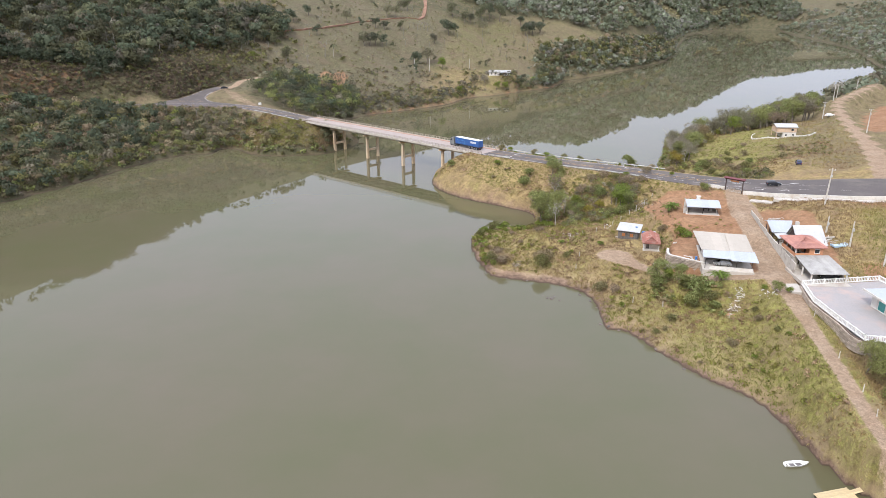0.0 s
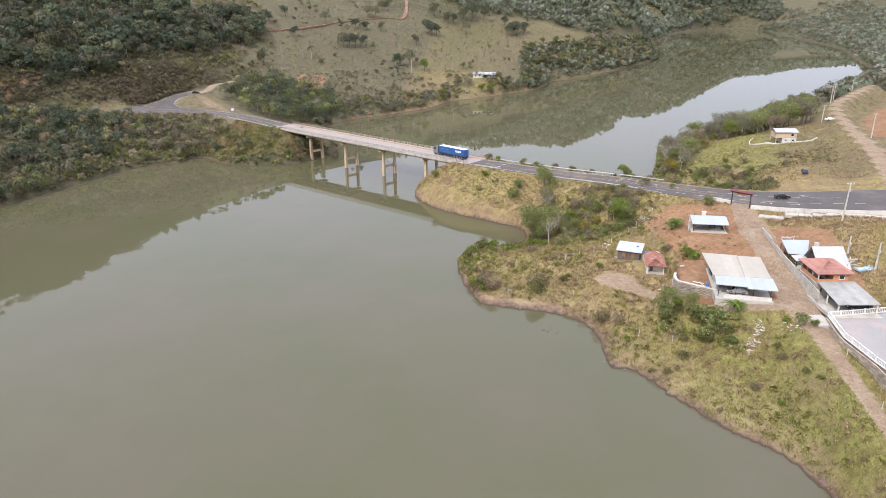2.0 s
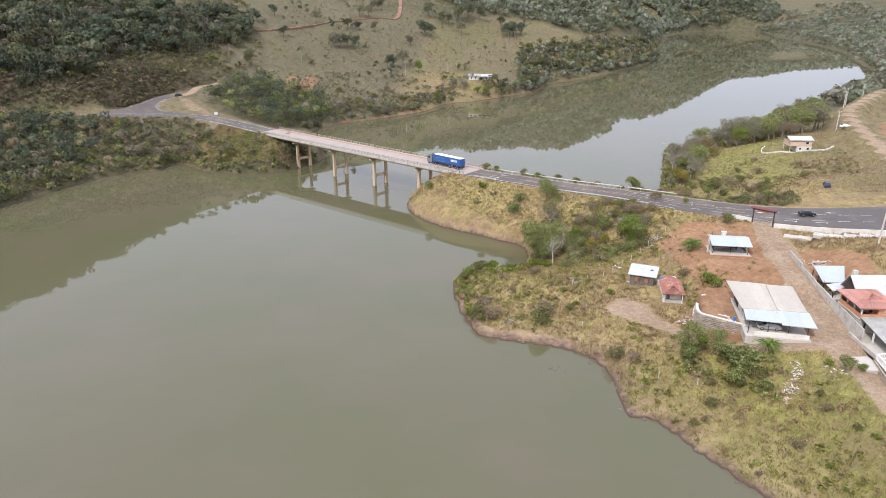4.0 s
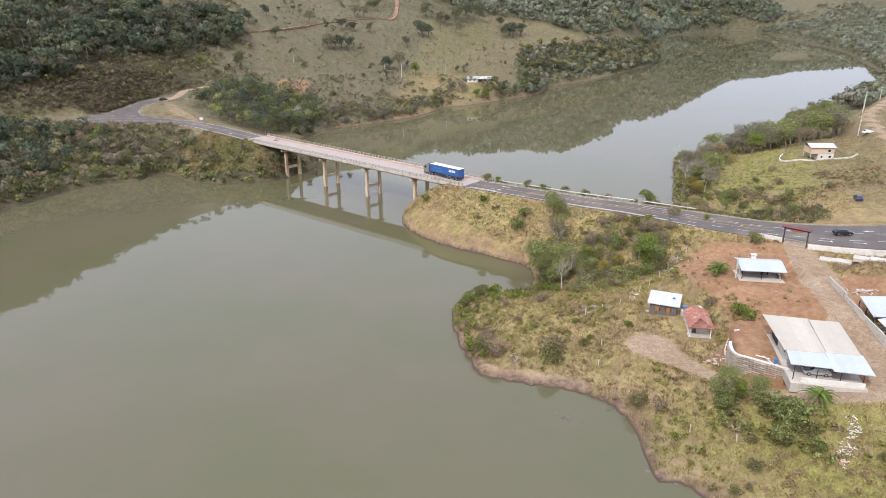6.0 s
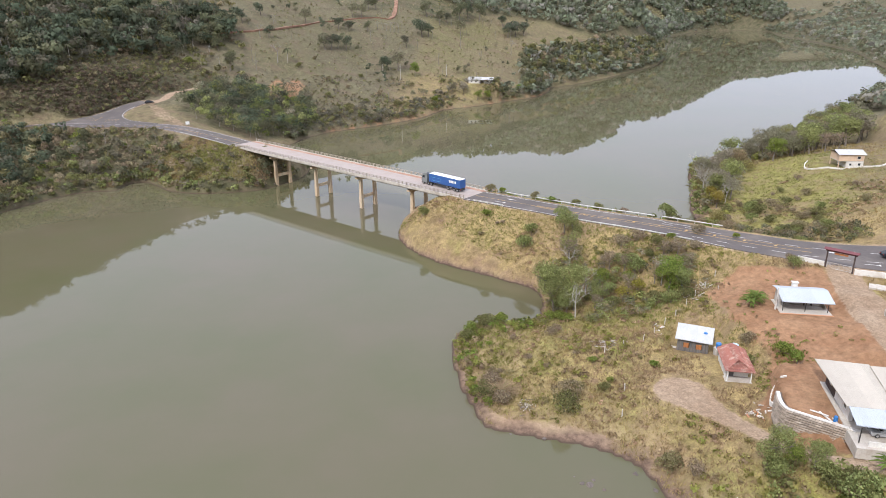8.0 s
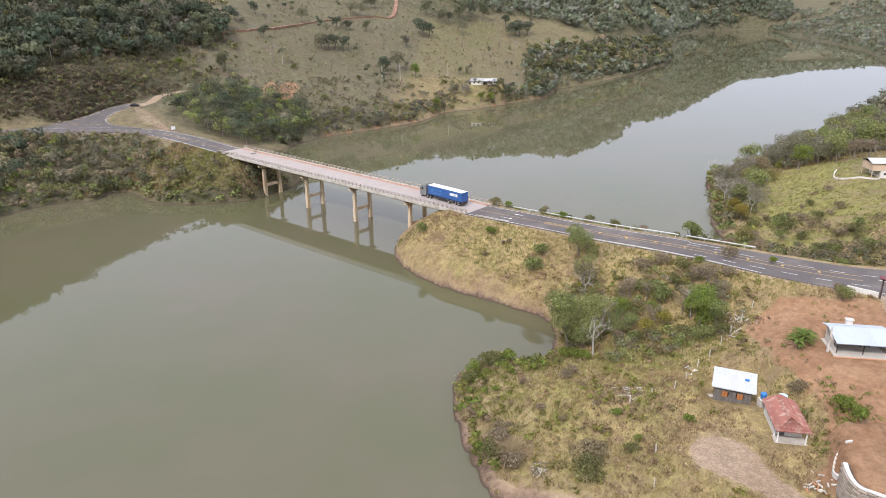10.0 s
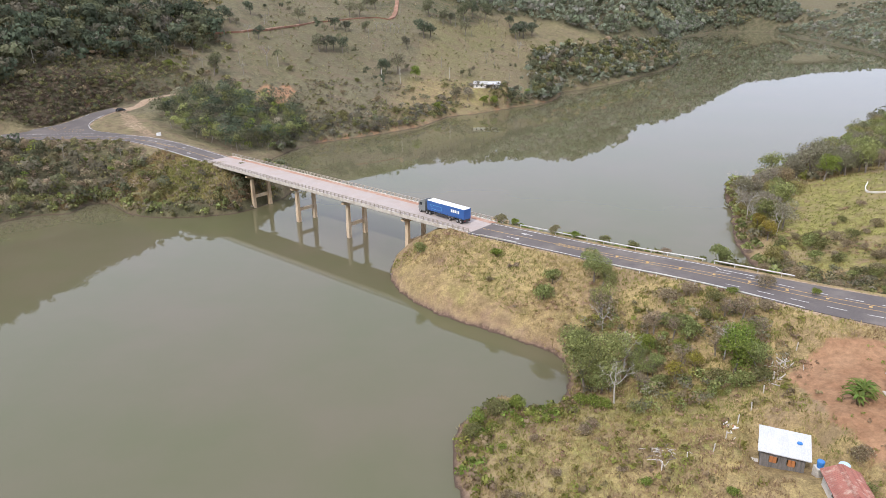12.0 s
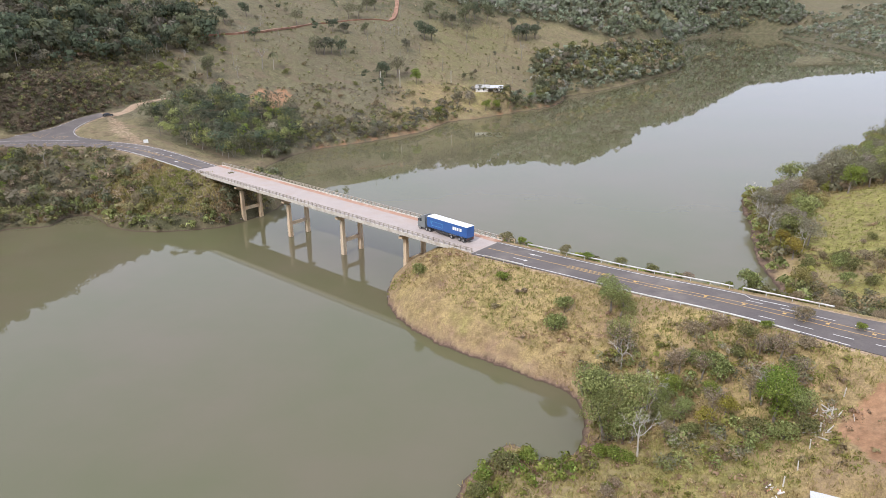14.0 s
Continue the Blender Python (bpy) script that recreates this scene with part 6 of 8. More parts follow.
def car(m, paint, label, tall=1.5, long=4.3):
    ob = thing("car", m, label, "car", "cars")
    k = long / 4.3
    side = [(-2.15, 0.35), (2.1, 0.35), (2.15, 0.7), (1.95, 0.88), (1.1, 0.98), (0.45, tall - 0.08), (-0.2, tall), (-1.3, tall - 0.06), (-1.95, 1.02), (-2.12, 0.9)]
    s = Shape()
    n = len(side)
    for y, inset in ((-0.86, 0.0), (0.86, 0.0)):
        pass
    v = []
    for y in (-0.86, -0.72, 0.72, 0.86):
        for x, z in side:
            squeeze = 0.82 if z > 1.05 else 1.0
            low = abs(y) > 0.8
            v.append((x * k, y * squeeze, z - (0.05 if low and z > 0.5 else 0)))
    f = [tuple(range(n))[::-1], tuple(range(3 * n, 4 * n))]
    for r in range(3):
        f += [(r * n + i, r * n + (i + 1) % n, (r + 1) * n + (i + 1) % n, (r + 1) * n + i) for i in range(n)]
    part("body", s.add(v, f), paint, ob)
    part("windscreen", Shape().add([(1.02 * k, -0.6, 1.03), (1.02 * k, 0.6, 1.03), (0.5 * k, 0.55, tall - 0.11), (0.5 * k, -0.55, tall - 0.11)], [(0, 1, 2, 3)]).sheet([(1.06 * k, -0.6, 1.03), (1.06 * k, 0.6, 1.03), (0.52 * k, 0.55, tall - 0.1), (0.52 * k, -0.55, tall - 0.1)], 0.02), DARK_GLASS, ob)
    part("rear_window", Shape().sheet([(-1.92 * k, 0.58, 1.08), (-1.92 * k, -0.58, 1.08), (-1.38 * k, -0.52, tall - 0.08), (-1.38 * k, 0.52, tall - 0.08)], 0.02), DARK_GLASS, ob)
    for y in (-1, 1):
        part("side_window", Shape().box(-1.35 * k, 0.42 * k, y * 0.70 - 0.025, y * 0.70 + 0.035 * 1, 1.06, tall - 0.16), DARK_GLASS, ob)
        part("headlight", Shape().box(2.06 * k, 2.16 * k, y * 0.62 - 0.16, y * 0.62 + 0.16, 0.66, 0.8), LAMP_CLEAR, ob)
        part("tail_lamp", Shape().box(-2.16 * k, -2.1 * k, y * 0.66 - 0.14, y * 0.66 + 0.14, 0.72, 0.9), LAMP_RED, ob)
        for x in (-1.3, 1.35):
            wheel_part(ob, x * k, y * 0.78, 0.33, 0.22)
    return ob


car(pose(-144.2, 436.0, ground(-144.2, 436.0) + 0.02, 0, 0, 20), BLACK_PAINT, "black car parked on the earth lay-by")
car(pose(103.0, 211.4, 15.32, 0, 0, -6), BLACK_PAINT, "black car driving on the asphalt road")
car(pose(126.4, 243.5, ground(126.4, 243.5) + 0.02, 0, 0, 70), BLUE_PAINT, "dark blue car parked on dry grass", 1.6)
car(pose(181.5, 329, ground(181.5, 329) + 0.02, 0, 0, 12), WHITE_PAINT, "white car parked beside the earth road")
car(big.matrix_world @ pose(4.4, 1.6, 0.12, 0, 0, 180), SILVER_PAINT, "silver car parked under the zinc lean-to")
car(carport.matrix_world @ pose(5.6, 3.2, 0.1, 0, 0, 180), BLACK_PAINT, "dark car parked under the grey carport", 1.6)

# ---- far houses ----
upper = thing("riverside_house", pose(148.2, 309.6, 11.5, 0, 0, -6) @ Matrix.Scale(0.86, 4), "two-storey peach and white house above the river", "house")
w = Shape()
pierced(w, 3.2, 10, 0, 0.2, 0, 2.7, ((4.4, 5.4, 0.9, 1.9), (7.8, 9.0, 0.9, 2.0)))
w.box(3.2, 3.4, 0.2, 7.8, 0, 2.7).box(9.8, 10, 0.2, 7.8, 0, 2.7).box(3.2, 10, 7.8, 8, 0, 2.7)
part("lower_wall", w, WHITE_WALL, upper)
w = Shape()
pierced(w, 0, 10, 0, 0.2, 2.9, 5.6, ((7.2, 8.6, 3.6, 4.8),))
w.box(0, 0.2, 0.2, 7.8, 2.9, 5.6).box(9.8, 10, 0.2, 7.8, 2.9, 5.6).box(0, 10, 7.8, 8, 2.9, 5.6)
part("upper_wall", w, PEACH_WALL, upper, "peach brick upper storey")
part("floor_slab", Shape().box(-0.1, 10.1, -0.1, 8.1, 2.7, 2.9), SLAB, upper)
posts(upper, ((0.2, 0.2), (0.2, 7.7)), 0, 2.7, 0.14, PEACH_WALL, "pillar")
window(upper, 4.4, 0.1, 0.9, 1.0, 1.0)
window(upper, 7.8, 0.1, 0.9, 1.2, 1.1)
window(upper, 7.2, 0.1, 3.6, 1.4, 1.2)
sheet_roof(upper, [(-0.6, -0.6, 5.6), (10.6, -0.6, 5.6), (10.6, 4.0, 6.9), (-0.6, 4.0, 6.9)], WHITE_ROOF, 8, "pale sheet roof", 3)
sheet_roof(upper, [(10.6, 8.6, 5.6), (-0.6, 8.6, 5.6), (-0.6, 4.0, 6.9), (10.6, 4.0, 6.9)], WHITE_ROOF, 8, "", 3)
garden_wall = tagged(part("garden_wall", Shape(), WHITE_WALL), "low pale wall round the riverside house", "wall")
s = Shape()
bend = smooth_line([(144.5, 323), (140.2, 316), (144.5, 309.5), (151, 304.5), (157, 300.5), (163, 304)], 5)
for a, b in zip(bend, bend[1:]):
    ga, gb, off = ground(*a), ground(*b), np.array([-(b - a)[1], (b - a)[0]]) / math.dist(a, b) * 0.14
    s.add([(*(p + k * off), z) for p, g in ((a, ga), (b, gb)) for k in (-1, 1) for z in (g - 0.5, g + 0.55)], [(0, 1, 5, 4), (2, 6, 7, 3), (1, 3, 7, 5), (0, 4, 6, 2), (0, 2, 3, 1), (4, 5, 7, 6)])
garden_wall.data = s.mesh("garden_wall", WHITE_WALL)
far = thing("farmhouse", pose(30.5, 571.5, 13.0, 0, 0, -8), "low white farmhouse among trees on the far bank", "house")
w = Shape()
pierced(w, 0, 8, 0, 0.2, 0, 2.8, ((1.5, 2.7, 0.9, 2.0), (4.6, 5.8, 0.9, 2.0)))
w.box(0, 0.2, 0.2, 7, 0, 2.8).box(7.8, 8, 0.2, 7, 0, 2.8).box(0, 8, 7, 7.2, 0, 2.8)
part("wall", w, WHITE_WALL, far)
window(far, 1.5, 0.1, 0.9, 1.2, 1.1)
window(far, 4.6, 0.1, 0.9, 1.2, 1.1)
w = Shape()
pierced(w, 12, 17, 0, 0.2, 0, 2.8, ((13.2, 14.4, 0.9, 2.0),))
w.box(12, 12.2, 0.2, 7, 0, 2.8).box(16.8, 17, 0.2, 7, 0, 2.8).box(8, 17, 7, 7.2, 0, 2.8)
part("wall", w, WHITE_WALL, far)
window(far, 13.2, 0.1, 0.9, 1.2, 1.1)
sheet_roof(far, [(-0.6, -0.6, 2.75), (9, -0.6, 2.75), (9, 7.6, 3.9), (-0.6, 7.6, 3.9)], GREY_ROOF, 5, "", 3)
sheet_roof(far, [(8.6, -1.2, 2.7), (17.6, -1.2, 2.7), (17.6, 7.6, 3.6), (8.6, 7.6, 3.6)], WHITE_ROOF, 5, "", 3)
posts(far, ((8.8, -0.8), (11.5, -0.8)), 0, 2.7, 0.1, WHITE_WALL)

# ---- boat, landing stage and shore ----
boat = thing("rowing_boat", pose(56.4, 92.3, 0.0, 0, 0, 6) @ Matrix.Scale(0.84, 4), "small white wooden rowing boat afloat near the bank", "boat")
hull = Shape()
sections = [(-2.3, 0.62, 0.0), (-1.2, 0.82, -0.06), (0, 0.86, -0.08), (1.2, 0.7, -0.04), (2.1, 0.32, 0.06), (2.6, 0.03, 0.18)]
v = []
for x, b, keel in sections:
    top = 0.42 + max(0, x) * 0.05
    v += [(x, -b, top), (x, -b * 0.7, keel), (x, b * 0.7, keel), (x, b, top), (x, b - 0.07 if b > 0.1 else 0.01, top), (x, b * 0.62, keel + 0.08), (x, -b * 0.62, keel + 0.08), (x, -b + 0.07 if b > 0.1 else -0.01, top)]
f = [(i * 8 + j, i * 8 + (j + 1) % 8, (i + 1) * 8 + (j + 1) % 8, (i + 1) * 8 + j) for i in range(5) for j in range(8)]
f += [(0, 1, 6, 7), (1, 2, 5, 6), (2, 3, 4, 5)]
part("hull", hull.add(v, f), WHITE_PAINT, boat)
for x in (-1.7, -0.3, 1.1):
    part("thwart", Shape().box(x - 0.14, x + 0.14, -0.7 + 0.1 * max(x, 0), 0.7 - 0.1 * max(x, 0), 0.26, 0.31), WHITE_PAINT, boat)
part("floor_board", Shape().box(-1.9, 1.4, -0.42, 0.42, 0.05, 0.09), GREY_WOOD, boat)
PLANK = surface("new_pale_planks", (0.6, 0.47, 0.27), (0.54, 0.42, 0.24), 0.5, (0.45, 0.36, 0.22), 1.0, 0.8, stretch=(0.4, 3, 1), vary=0.12)
stage = thing("landing_stage", pose(57.2, 82.0, 0.0, 0, 0, 14), "new timber landing stage with a gangplank", "jetty")
for k in range(14):
    part("plank", Shape().box(-1.0, 5.0, k * 0.26 - 0.4, k * 0.26 - 0.17, 0.42, 0.48), PLANK, stage)
for x in (-0.8, 3.8):
    part("float", Shape().box(x, x + 1.0, -0.3, 3.1, -0.2, 0.42), CHASSIS, stage)
for k in range(3):
    part("gangplank", Shape().add([(4.6, 1.6 + k * 0.3, 0.5), (9.4, 1.2 + k * 0.3, 1.5), (9.4, 1.47 + k * 0.3, 1.5), (4.6, 1.87 + k * 0.3, 0.5), (4.6, 1.6 + k * 0.3, 0.43), (9.4, 1.2 + k * 0.3, 1.43), (9.4, 1.47 + k * 0.3, 1.43), (4.6, 1.87 + k * 0.3, 0.43)],
                                  [(0, 1, 2, 3), (7, 6, 5, 4), (0, 4, 5, 1), (2, 6, 7, 3), (1, 5, 6, 2), (0, 3, 7, 4)]), PLANK, stage)
rock_meshes = []
for k in range(5):
    bm = bmesh.new()
    bmesh.ops.create_icosphere(bm, subdivisions=2, radius=0.5)
    for vert in bm.verts:
        vert.co *= 0.8 + 0.5 * noise.noise(vert.co * 2.1 + Vector((k * 3.1, 0, 0)))
        vert.co.z *= 0.62
    data = bpy.data.meshes.new("rock")
    bm.to_mesh(data)
    bm.free()
    data.materials.append(ROCK)
    rock_meshes.append(data)
for x, y, s in ((24.5, 158.6, 1.1), (25.6, 158.0, 1.5), (26.3, 159.2, 0.9), (27.5, 157.0, 1.0), (23.6, 160.0, 0.7), (33.2, 160.4, 1.2), (35.0, 156.6, 1.3), (36.0, 152.5, 1.0), (35.0, 143.5, 1.2), (36.5, 141.5, 1.0),
                (38.5, 140.3, 1.1), (20.5, 169.6, 0.9), (15, 171.4, 0.8), (44.5, 131, 1.0), (48, 123, 1.1), (-5, 290.5, 1.3), (-7.5, 284, 1.0), (-7.8, 275, 0.9), (-60, 338, 1.2), (-56, 343, 1.4), (-54, 349, 1.3), (-63, 335, 1.0), (-70, 330.5, 0.9)):
    r = tagged(new("rock", rock_meshes[int(rng_small.integers(5))]), "dark wet rock at the waterline", "rock", "rocks along the shore")
    r.matrix_world = pose(x, y, max(ground(x, y), -0.12), 0, 0, float(rng_small.uniform(0, 360))) @ Matrix.Scale(s, 4)

# ---- fences, rubble and stacked timber ----
fence = [(35, 189), (39, 190.2), (43, 191.2), (46.2, 194.5), (49.5, 198.2), (52.5, 200.5), (56, 204.2), (59, 207.2), (62, 210), (65, 212.5)]
for x, y in fence + [(36, 178), (34, 172), (44, 150), (50, 146), (75.5, 128), (72.2, 112), (70.5, 101), (68.8, 94)]:
    p = tagged(part("fence_post", Shape().tube([(0, 0, -0.3), (0.03, 0.02, 1.5)], [0.1, 0.08], 7), POLE), "short pale wooden fence post in grass", "fence post", "fence posts")
    p.matrix_world = pose(x, y, ground(x, y), float(rng_small.uniform(-5, 5)), float(rng_small.uniform(-5, 5)), float(rng_small.uniform(0, 360)))


def heap(name, label, category, x, y, spread, count, size, materials, long=2.2):
    ob = thing(name, pose(x, y, ground(x, y)), label, category)
    for k in range(count):
        a, b = rng_small.normal(scale=spread, size=2)
        s = size * float(rng_small.uniform(0.5, 1.3))
        m = pose(a, b, 0.05 + s * 0.3 * (k % 3) + ground(x + a, y + b) - ground(x, y), float(rng_small.uniform(-15, 15)), float(rng_small.uniform(-15, 15)), float(rng_small.uniform(0, 360)))
        part("piece", Shape().box(-s * long / 2, s * long / 2, -s * 0.2, s * 0.2, -s * 0.14, s * 0.16, m, 0.02), materials[k % len(materials)], ob)


heap("timber_heap", "heap of pale broken boards and bricks", "timber", 48.0, 197.2, 0.7, 16, 0.4, [PALE_BARK, ORANGE_WALL, WHITE_WALL])
heap("branch_heap", "row of bleached branches and fallen wood", "branches", 61.5, 210.8, 1.3, 30, 0.34, [PALE_BARK], 5.0)
heap("branch_heap", "heap of bleached sticks by the fence", "branches", 58.5, 207.5, 1.0, 20, 0.32, [PALE_BARK], 5.0)
heap("branch_heap", "heap of dry brown sticks near the shore", "branches", 18.7, 176.6, 0.7, 46, 0.26, [BARK, PALE_BARK], 5.0)
heap("branch_heap", "spread of grey bleached brushwood in the grass", "branches", 36.1, 192.6, 1.2, 60, 0.22, [PALE_BARK, BARK], 5.0)
heap("rubble_heap", "heap of building rubble and boards on the plot", "rubble", 94.5, 163.5, 1.5, 26, 0.8, [PALE_BARK, BLOCK_WALL, SLAB])
heap("rubble_heap", "white stone rubble spilled down the bank", "rubble", 66.3, 142.8, 0.6, 60, 0.34, [SLAB, WHITE_WALL, BLOCK_WALL], 1.4)
heap("rubble_heap", "broken pinkish stones below the white rubble", "rubble", 64.4, 140.6, 0.6, 55, 0.34, [SLAB, BLOCK_WALL, WHITE_WALL], 1.4)
heap("rubble_heap", "broken pinkish stones at the foot of the rubble", "rubble", 62.6, 138.7, 0.5, 40, 0.34, [SLAB, BLOCK_WALL, ORANGE_WALL], 1.4)
heap("rubble_heap", "pale rubble beside the earth lane", "rubble", 89.5, 181.5, 1.2, 16, 0.6, [SLAB, PALE_BARK])
heap("rubble_heap", "broken red and white stones below the wall", "rubble", 55.2, 168.4, 1.2, 30, 0.5, [SLAB, ORANGE_WALL, BLOCK_WALL], 1.4)
heap("board_heap", "long pale planks lying on red earth", "planks", 60.3, 159.2, 0.5, 4, 0.55, [WHITE_WALL], 6.0)
heap("rubble_heap", "scattered pale stones on the slope", "rubble", 71.5, 139.6, 1.2, 20, 0.4, [SLAB, WHITE_WALL], 1.4)
tarp = tagged(part("tarpaulin", Shape().add([(x * 1.4 - 2.1, y * 0.9 - 0.9, 0.35 + 0.18 * math.sin(x * 2 + y)) for x in range(4) for y in range(3)] + [(x * 1.4 - 2.1, y * 0.9 - 0.9, 0.0) for x in range(4) for y in range(3)],
              [(x * 3 + y, x * 3 + y + 3, x * 3 + y + 4, x * 3 + y + 1) for x in range(3) for y in range(2)] + [(0, 1, 13, 12), (1, 2, 14, 13), (9, 21, 22, 10), (10, 22, 23, 11), (0, 12, 15, 3), (3, 15, 18, 6), (6, 18, 21, 9), (2, 5, 17, 14), (5, 8, 20, 17), (8, 11, 23, 20)]), TANK_PALE),
              "faded blue tarpaulin over a pile on the grass", "tarpaulin")
tarp.matrix_world = pose(96.8, 159.5, ground(96.8, 159.5), 0, 0, 10)

# ---- broad-leaved garden plants ----
def banana(x, y, tall, count, label):
    r = np.random.default_rng(int(x * 10))
    ob = thing("banana_plant", pose(x, y, ground(x, y)), label, "plant", "banana plants")
    part("stem", Shape().tube([(0, 0, -0.2), (0.05, 0, tall * 0.5)], [0.16, 0.1], 8), LEAF_DRY, ob)
    for k in range(count):
        a = 2 * math.pi * k / count + float(r.uniform(-0.3, 0.3))
        n, w = tall * float(r.uniform(0.6, 0.95)), float(r.uniform(0.14, 0.24))
        c, s = math.cos(a), math.sin(a)
        base = tall * float(r.uniform(0.3, 0.55))
        v = []
        for i in range(6):
            u = i / 5
            out, up = n * u, base + n * (0.9 * u - 0.85 * u * u)
            wide = w * math.sin(math.pi * min(0.08 + u * 0.92, 0.985))
            v += [(c * out - s * wide, s * out + c * wide, up - 0.06), (c * out, s * out, up), (c * out + s * wide, s * out - c * wide, up - 0.06)]
        part("leaf", Shape().add(v, [(3 * i + j, 3 * i + j + 1, 3 * i + j + 4, 3 * i + j + 3) for i in range(5) for j in range(2)]), LEAF_BANANA, ob)


def palm(x, y, tall, label="slender palm with drooping fronds on the pasture"):
    r = np.random.default_rng(int(abs(x * 10)))
    ob = thing("palm_tree", pose(x, y, ground(x, y)), label, "palm tree", "palms on the far hillside")
    part("trunk", Shape().tube([(0, 0, -0.3), (0.1, 0, tall * 0.5), (0, 0.1, tall)], [0.22, 0.17, 0.14], 7), PALE_BARK, ob)
    for k in range(16):
        a, n, w = 2 * math.pi * k / 16 + float(r.uniform(-0.2, 0.2)), tall * float(r.uniform(0.3, 0.4)), 0.42
        c, q, rise = math.cos(a), math.sin(a), float(r.uniform(0.2, 1.1))
        v = []
        for i in range(6):
            u = i / 5
            out, up = n * u, tall + n * (rise * u - 1.35 * u * u)
            wide = w * math.sin(math.pi * min(0.1 + u * 0.88, 0.98))
            v += [(c * out - q * wide, q * out + c * wide, up - 0.2), (c * out, q * out, up), (c * out + q * wide, q * out - c * wide, up - 0.2)]
        part("frond", Shape().add(v, [(3 * i + j, 3 * i + j + 1, 3 * i + j + 4, 3 * i + j + 3) for i in range(5) for j in range(2)]), LEAF_OLIVE, ob)


for x, y, t in ((-91, 539, 9.5), (-196, 455, 9), (-214, 436, 10), (-186, 446, 8)):
    palm(x, y, t)


def cane_clump(x, y, reach, count, label):
    """A spray of dry canes that arch outwards from one root."""
    r = np.random.default_rng(77)
    ob = thing("cane_clump", pose(x, y, ground(x, y)), label, "plant")
    for name, material, share, long in (("dry_canes", LEAF_STALK, 0.6, 1.0), ("green_canes", LEAF_WEED, 0.4, 0.75)):
        quads = []
        for k in range(int(count * share)):
            a, n, tip = r.uniform(0, 2 * math.pi), reach * long * r.uniform(0.6, 1.1), r.uniform(0.25, 0.9)
            side = np.array([-math.sin(a), math.cos(a), 0]) * r.uniform(0.03, 0.06)
            root = r.normal(scale=0.35, size=3) * (1, 1, 0)
            last = root
            for i in range(3):
                u = (i + 1) / 3
                at = root + np.array([math.cos(a) * n * u * (1.05 - tip * 0.6), math.sin(a) * n * u * (1.05 - tip * 0.6), n * (u * (0.45 + tip * 0.6) - 0.42 * u * u)])
                quads.append([last - side, last + side, at + side * 0.7, at - side * 0.7])
                last = at
        part(name, bulk(name, np.array(quads), None, material, np.full(len(quads), 0.3)), material, ob)


cane_clump(14.1, 180.4, 4.8, 420, "sprawling clump of dry arching canes near the water")
for x, y, t in ((66.5, 196.5, 3.2), (65.2, 195.6, 2.8), (67.4, 197.8, 2.8), (62.8, 147.6, 3.4), (64.0, 148.4, 2.6)):
    banana(x, y, t, 24, "green banana plant with long arching leaves")

# ---- plants ----
rng = np.random.default_rng(7)


def leaf_quads(lobes, n, size, rand, flat=0.75, curl=0.35, deep=0.55, ways=None):
    """n leaf clumps over the skins of ellipsoid lobes (centre, radii): n x 4 x 3. The way out of the crown goes into ways."""
    lobes = np.array(lobes, float)
    area = lobes[:, 3] * lobes[:, 5]
    pick = rand.choice(len(lobes), n, p=area / area.sum())
    d = rand.normal(size=(n, 3))
    d[:, 2] = np.where(d[:, 2] < -0.3, -d[:, 2] * 0.6, d[:, 2])
    d /= np.linalg.norm(d, axis=1)[:, None]
    r = rand.uniform(deep, 1.08, n)[:, None] ** 0.6
    centre = lobes[pick, :3] + d * lobes[pick, 3:6] * r
    if ways is not None:
        out = d * 0.75 + (centre - lobes[:, :3].mean(0)) / lobes[:, 3].max() * 0.45 + rand.normal(scale=0.16, size=(n, 3))
        ways.append(out / np.linalg.norm(out, axis=1)[:, None])
    nrm = d + rand.normal(scale=flat, size=(n, 3))
    nrm /= np.linalg.norm(nrm, axis=1)[:, None]
    u = np.cross(nrm, rand.normal(size=(n, 3)))
    u /= np.linalg.norm(u, axis=1)[:, None]
    v = np.cross(nrm, u)
    s = size * rand.uniform(0.55, 1.35, n)[:, None]
    u, v = u * s, v * s * rand.uniform(0.5, 1.0, n)[:, None]
    bend = nrm * s * curl
    return np.stack([centre - u * 0.5 - v * 0.3, centre + u * 0.15 - v * 0.55 + bend, centre + u * 0.55 + v * 0.2, centre - u * 0.1 + v * 0.55 + bend], 1)


def lobes_for(rand, width, tall, low, count):
    """Lobes of a crown of that width, from height low to height tall."""
    out = []
    for i in range(count):
        a, r = rand.uniform(0, 2 * math.pi), width * 0.32 * math.sqrt(rand.uniform(0, 1)) * (0 if i == 0 else 1)
        z = rand.uniform(0.25, 0.8) if i else 0.6
        s = width * rand.uniform(0.2, 0.34) * (1.25 if i == 0 else 1)
        out.append((r * math.cos(a), r * math.sin(a), low + (tall - low) * z, s, s, min(s * rand.uniform(0.7, 1.0), (tall - low) * 0.42)))
    return out


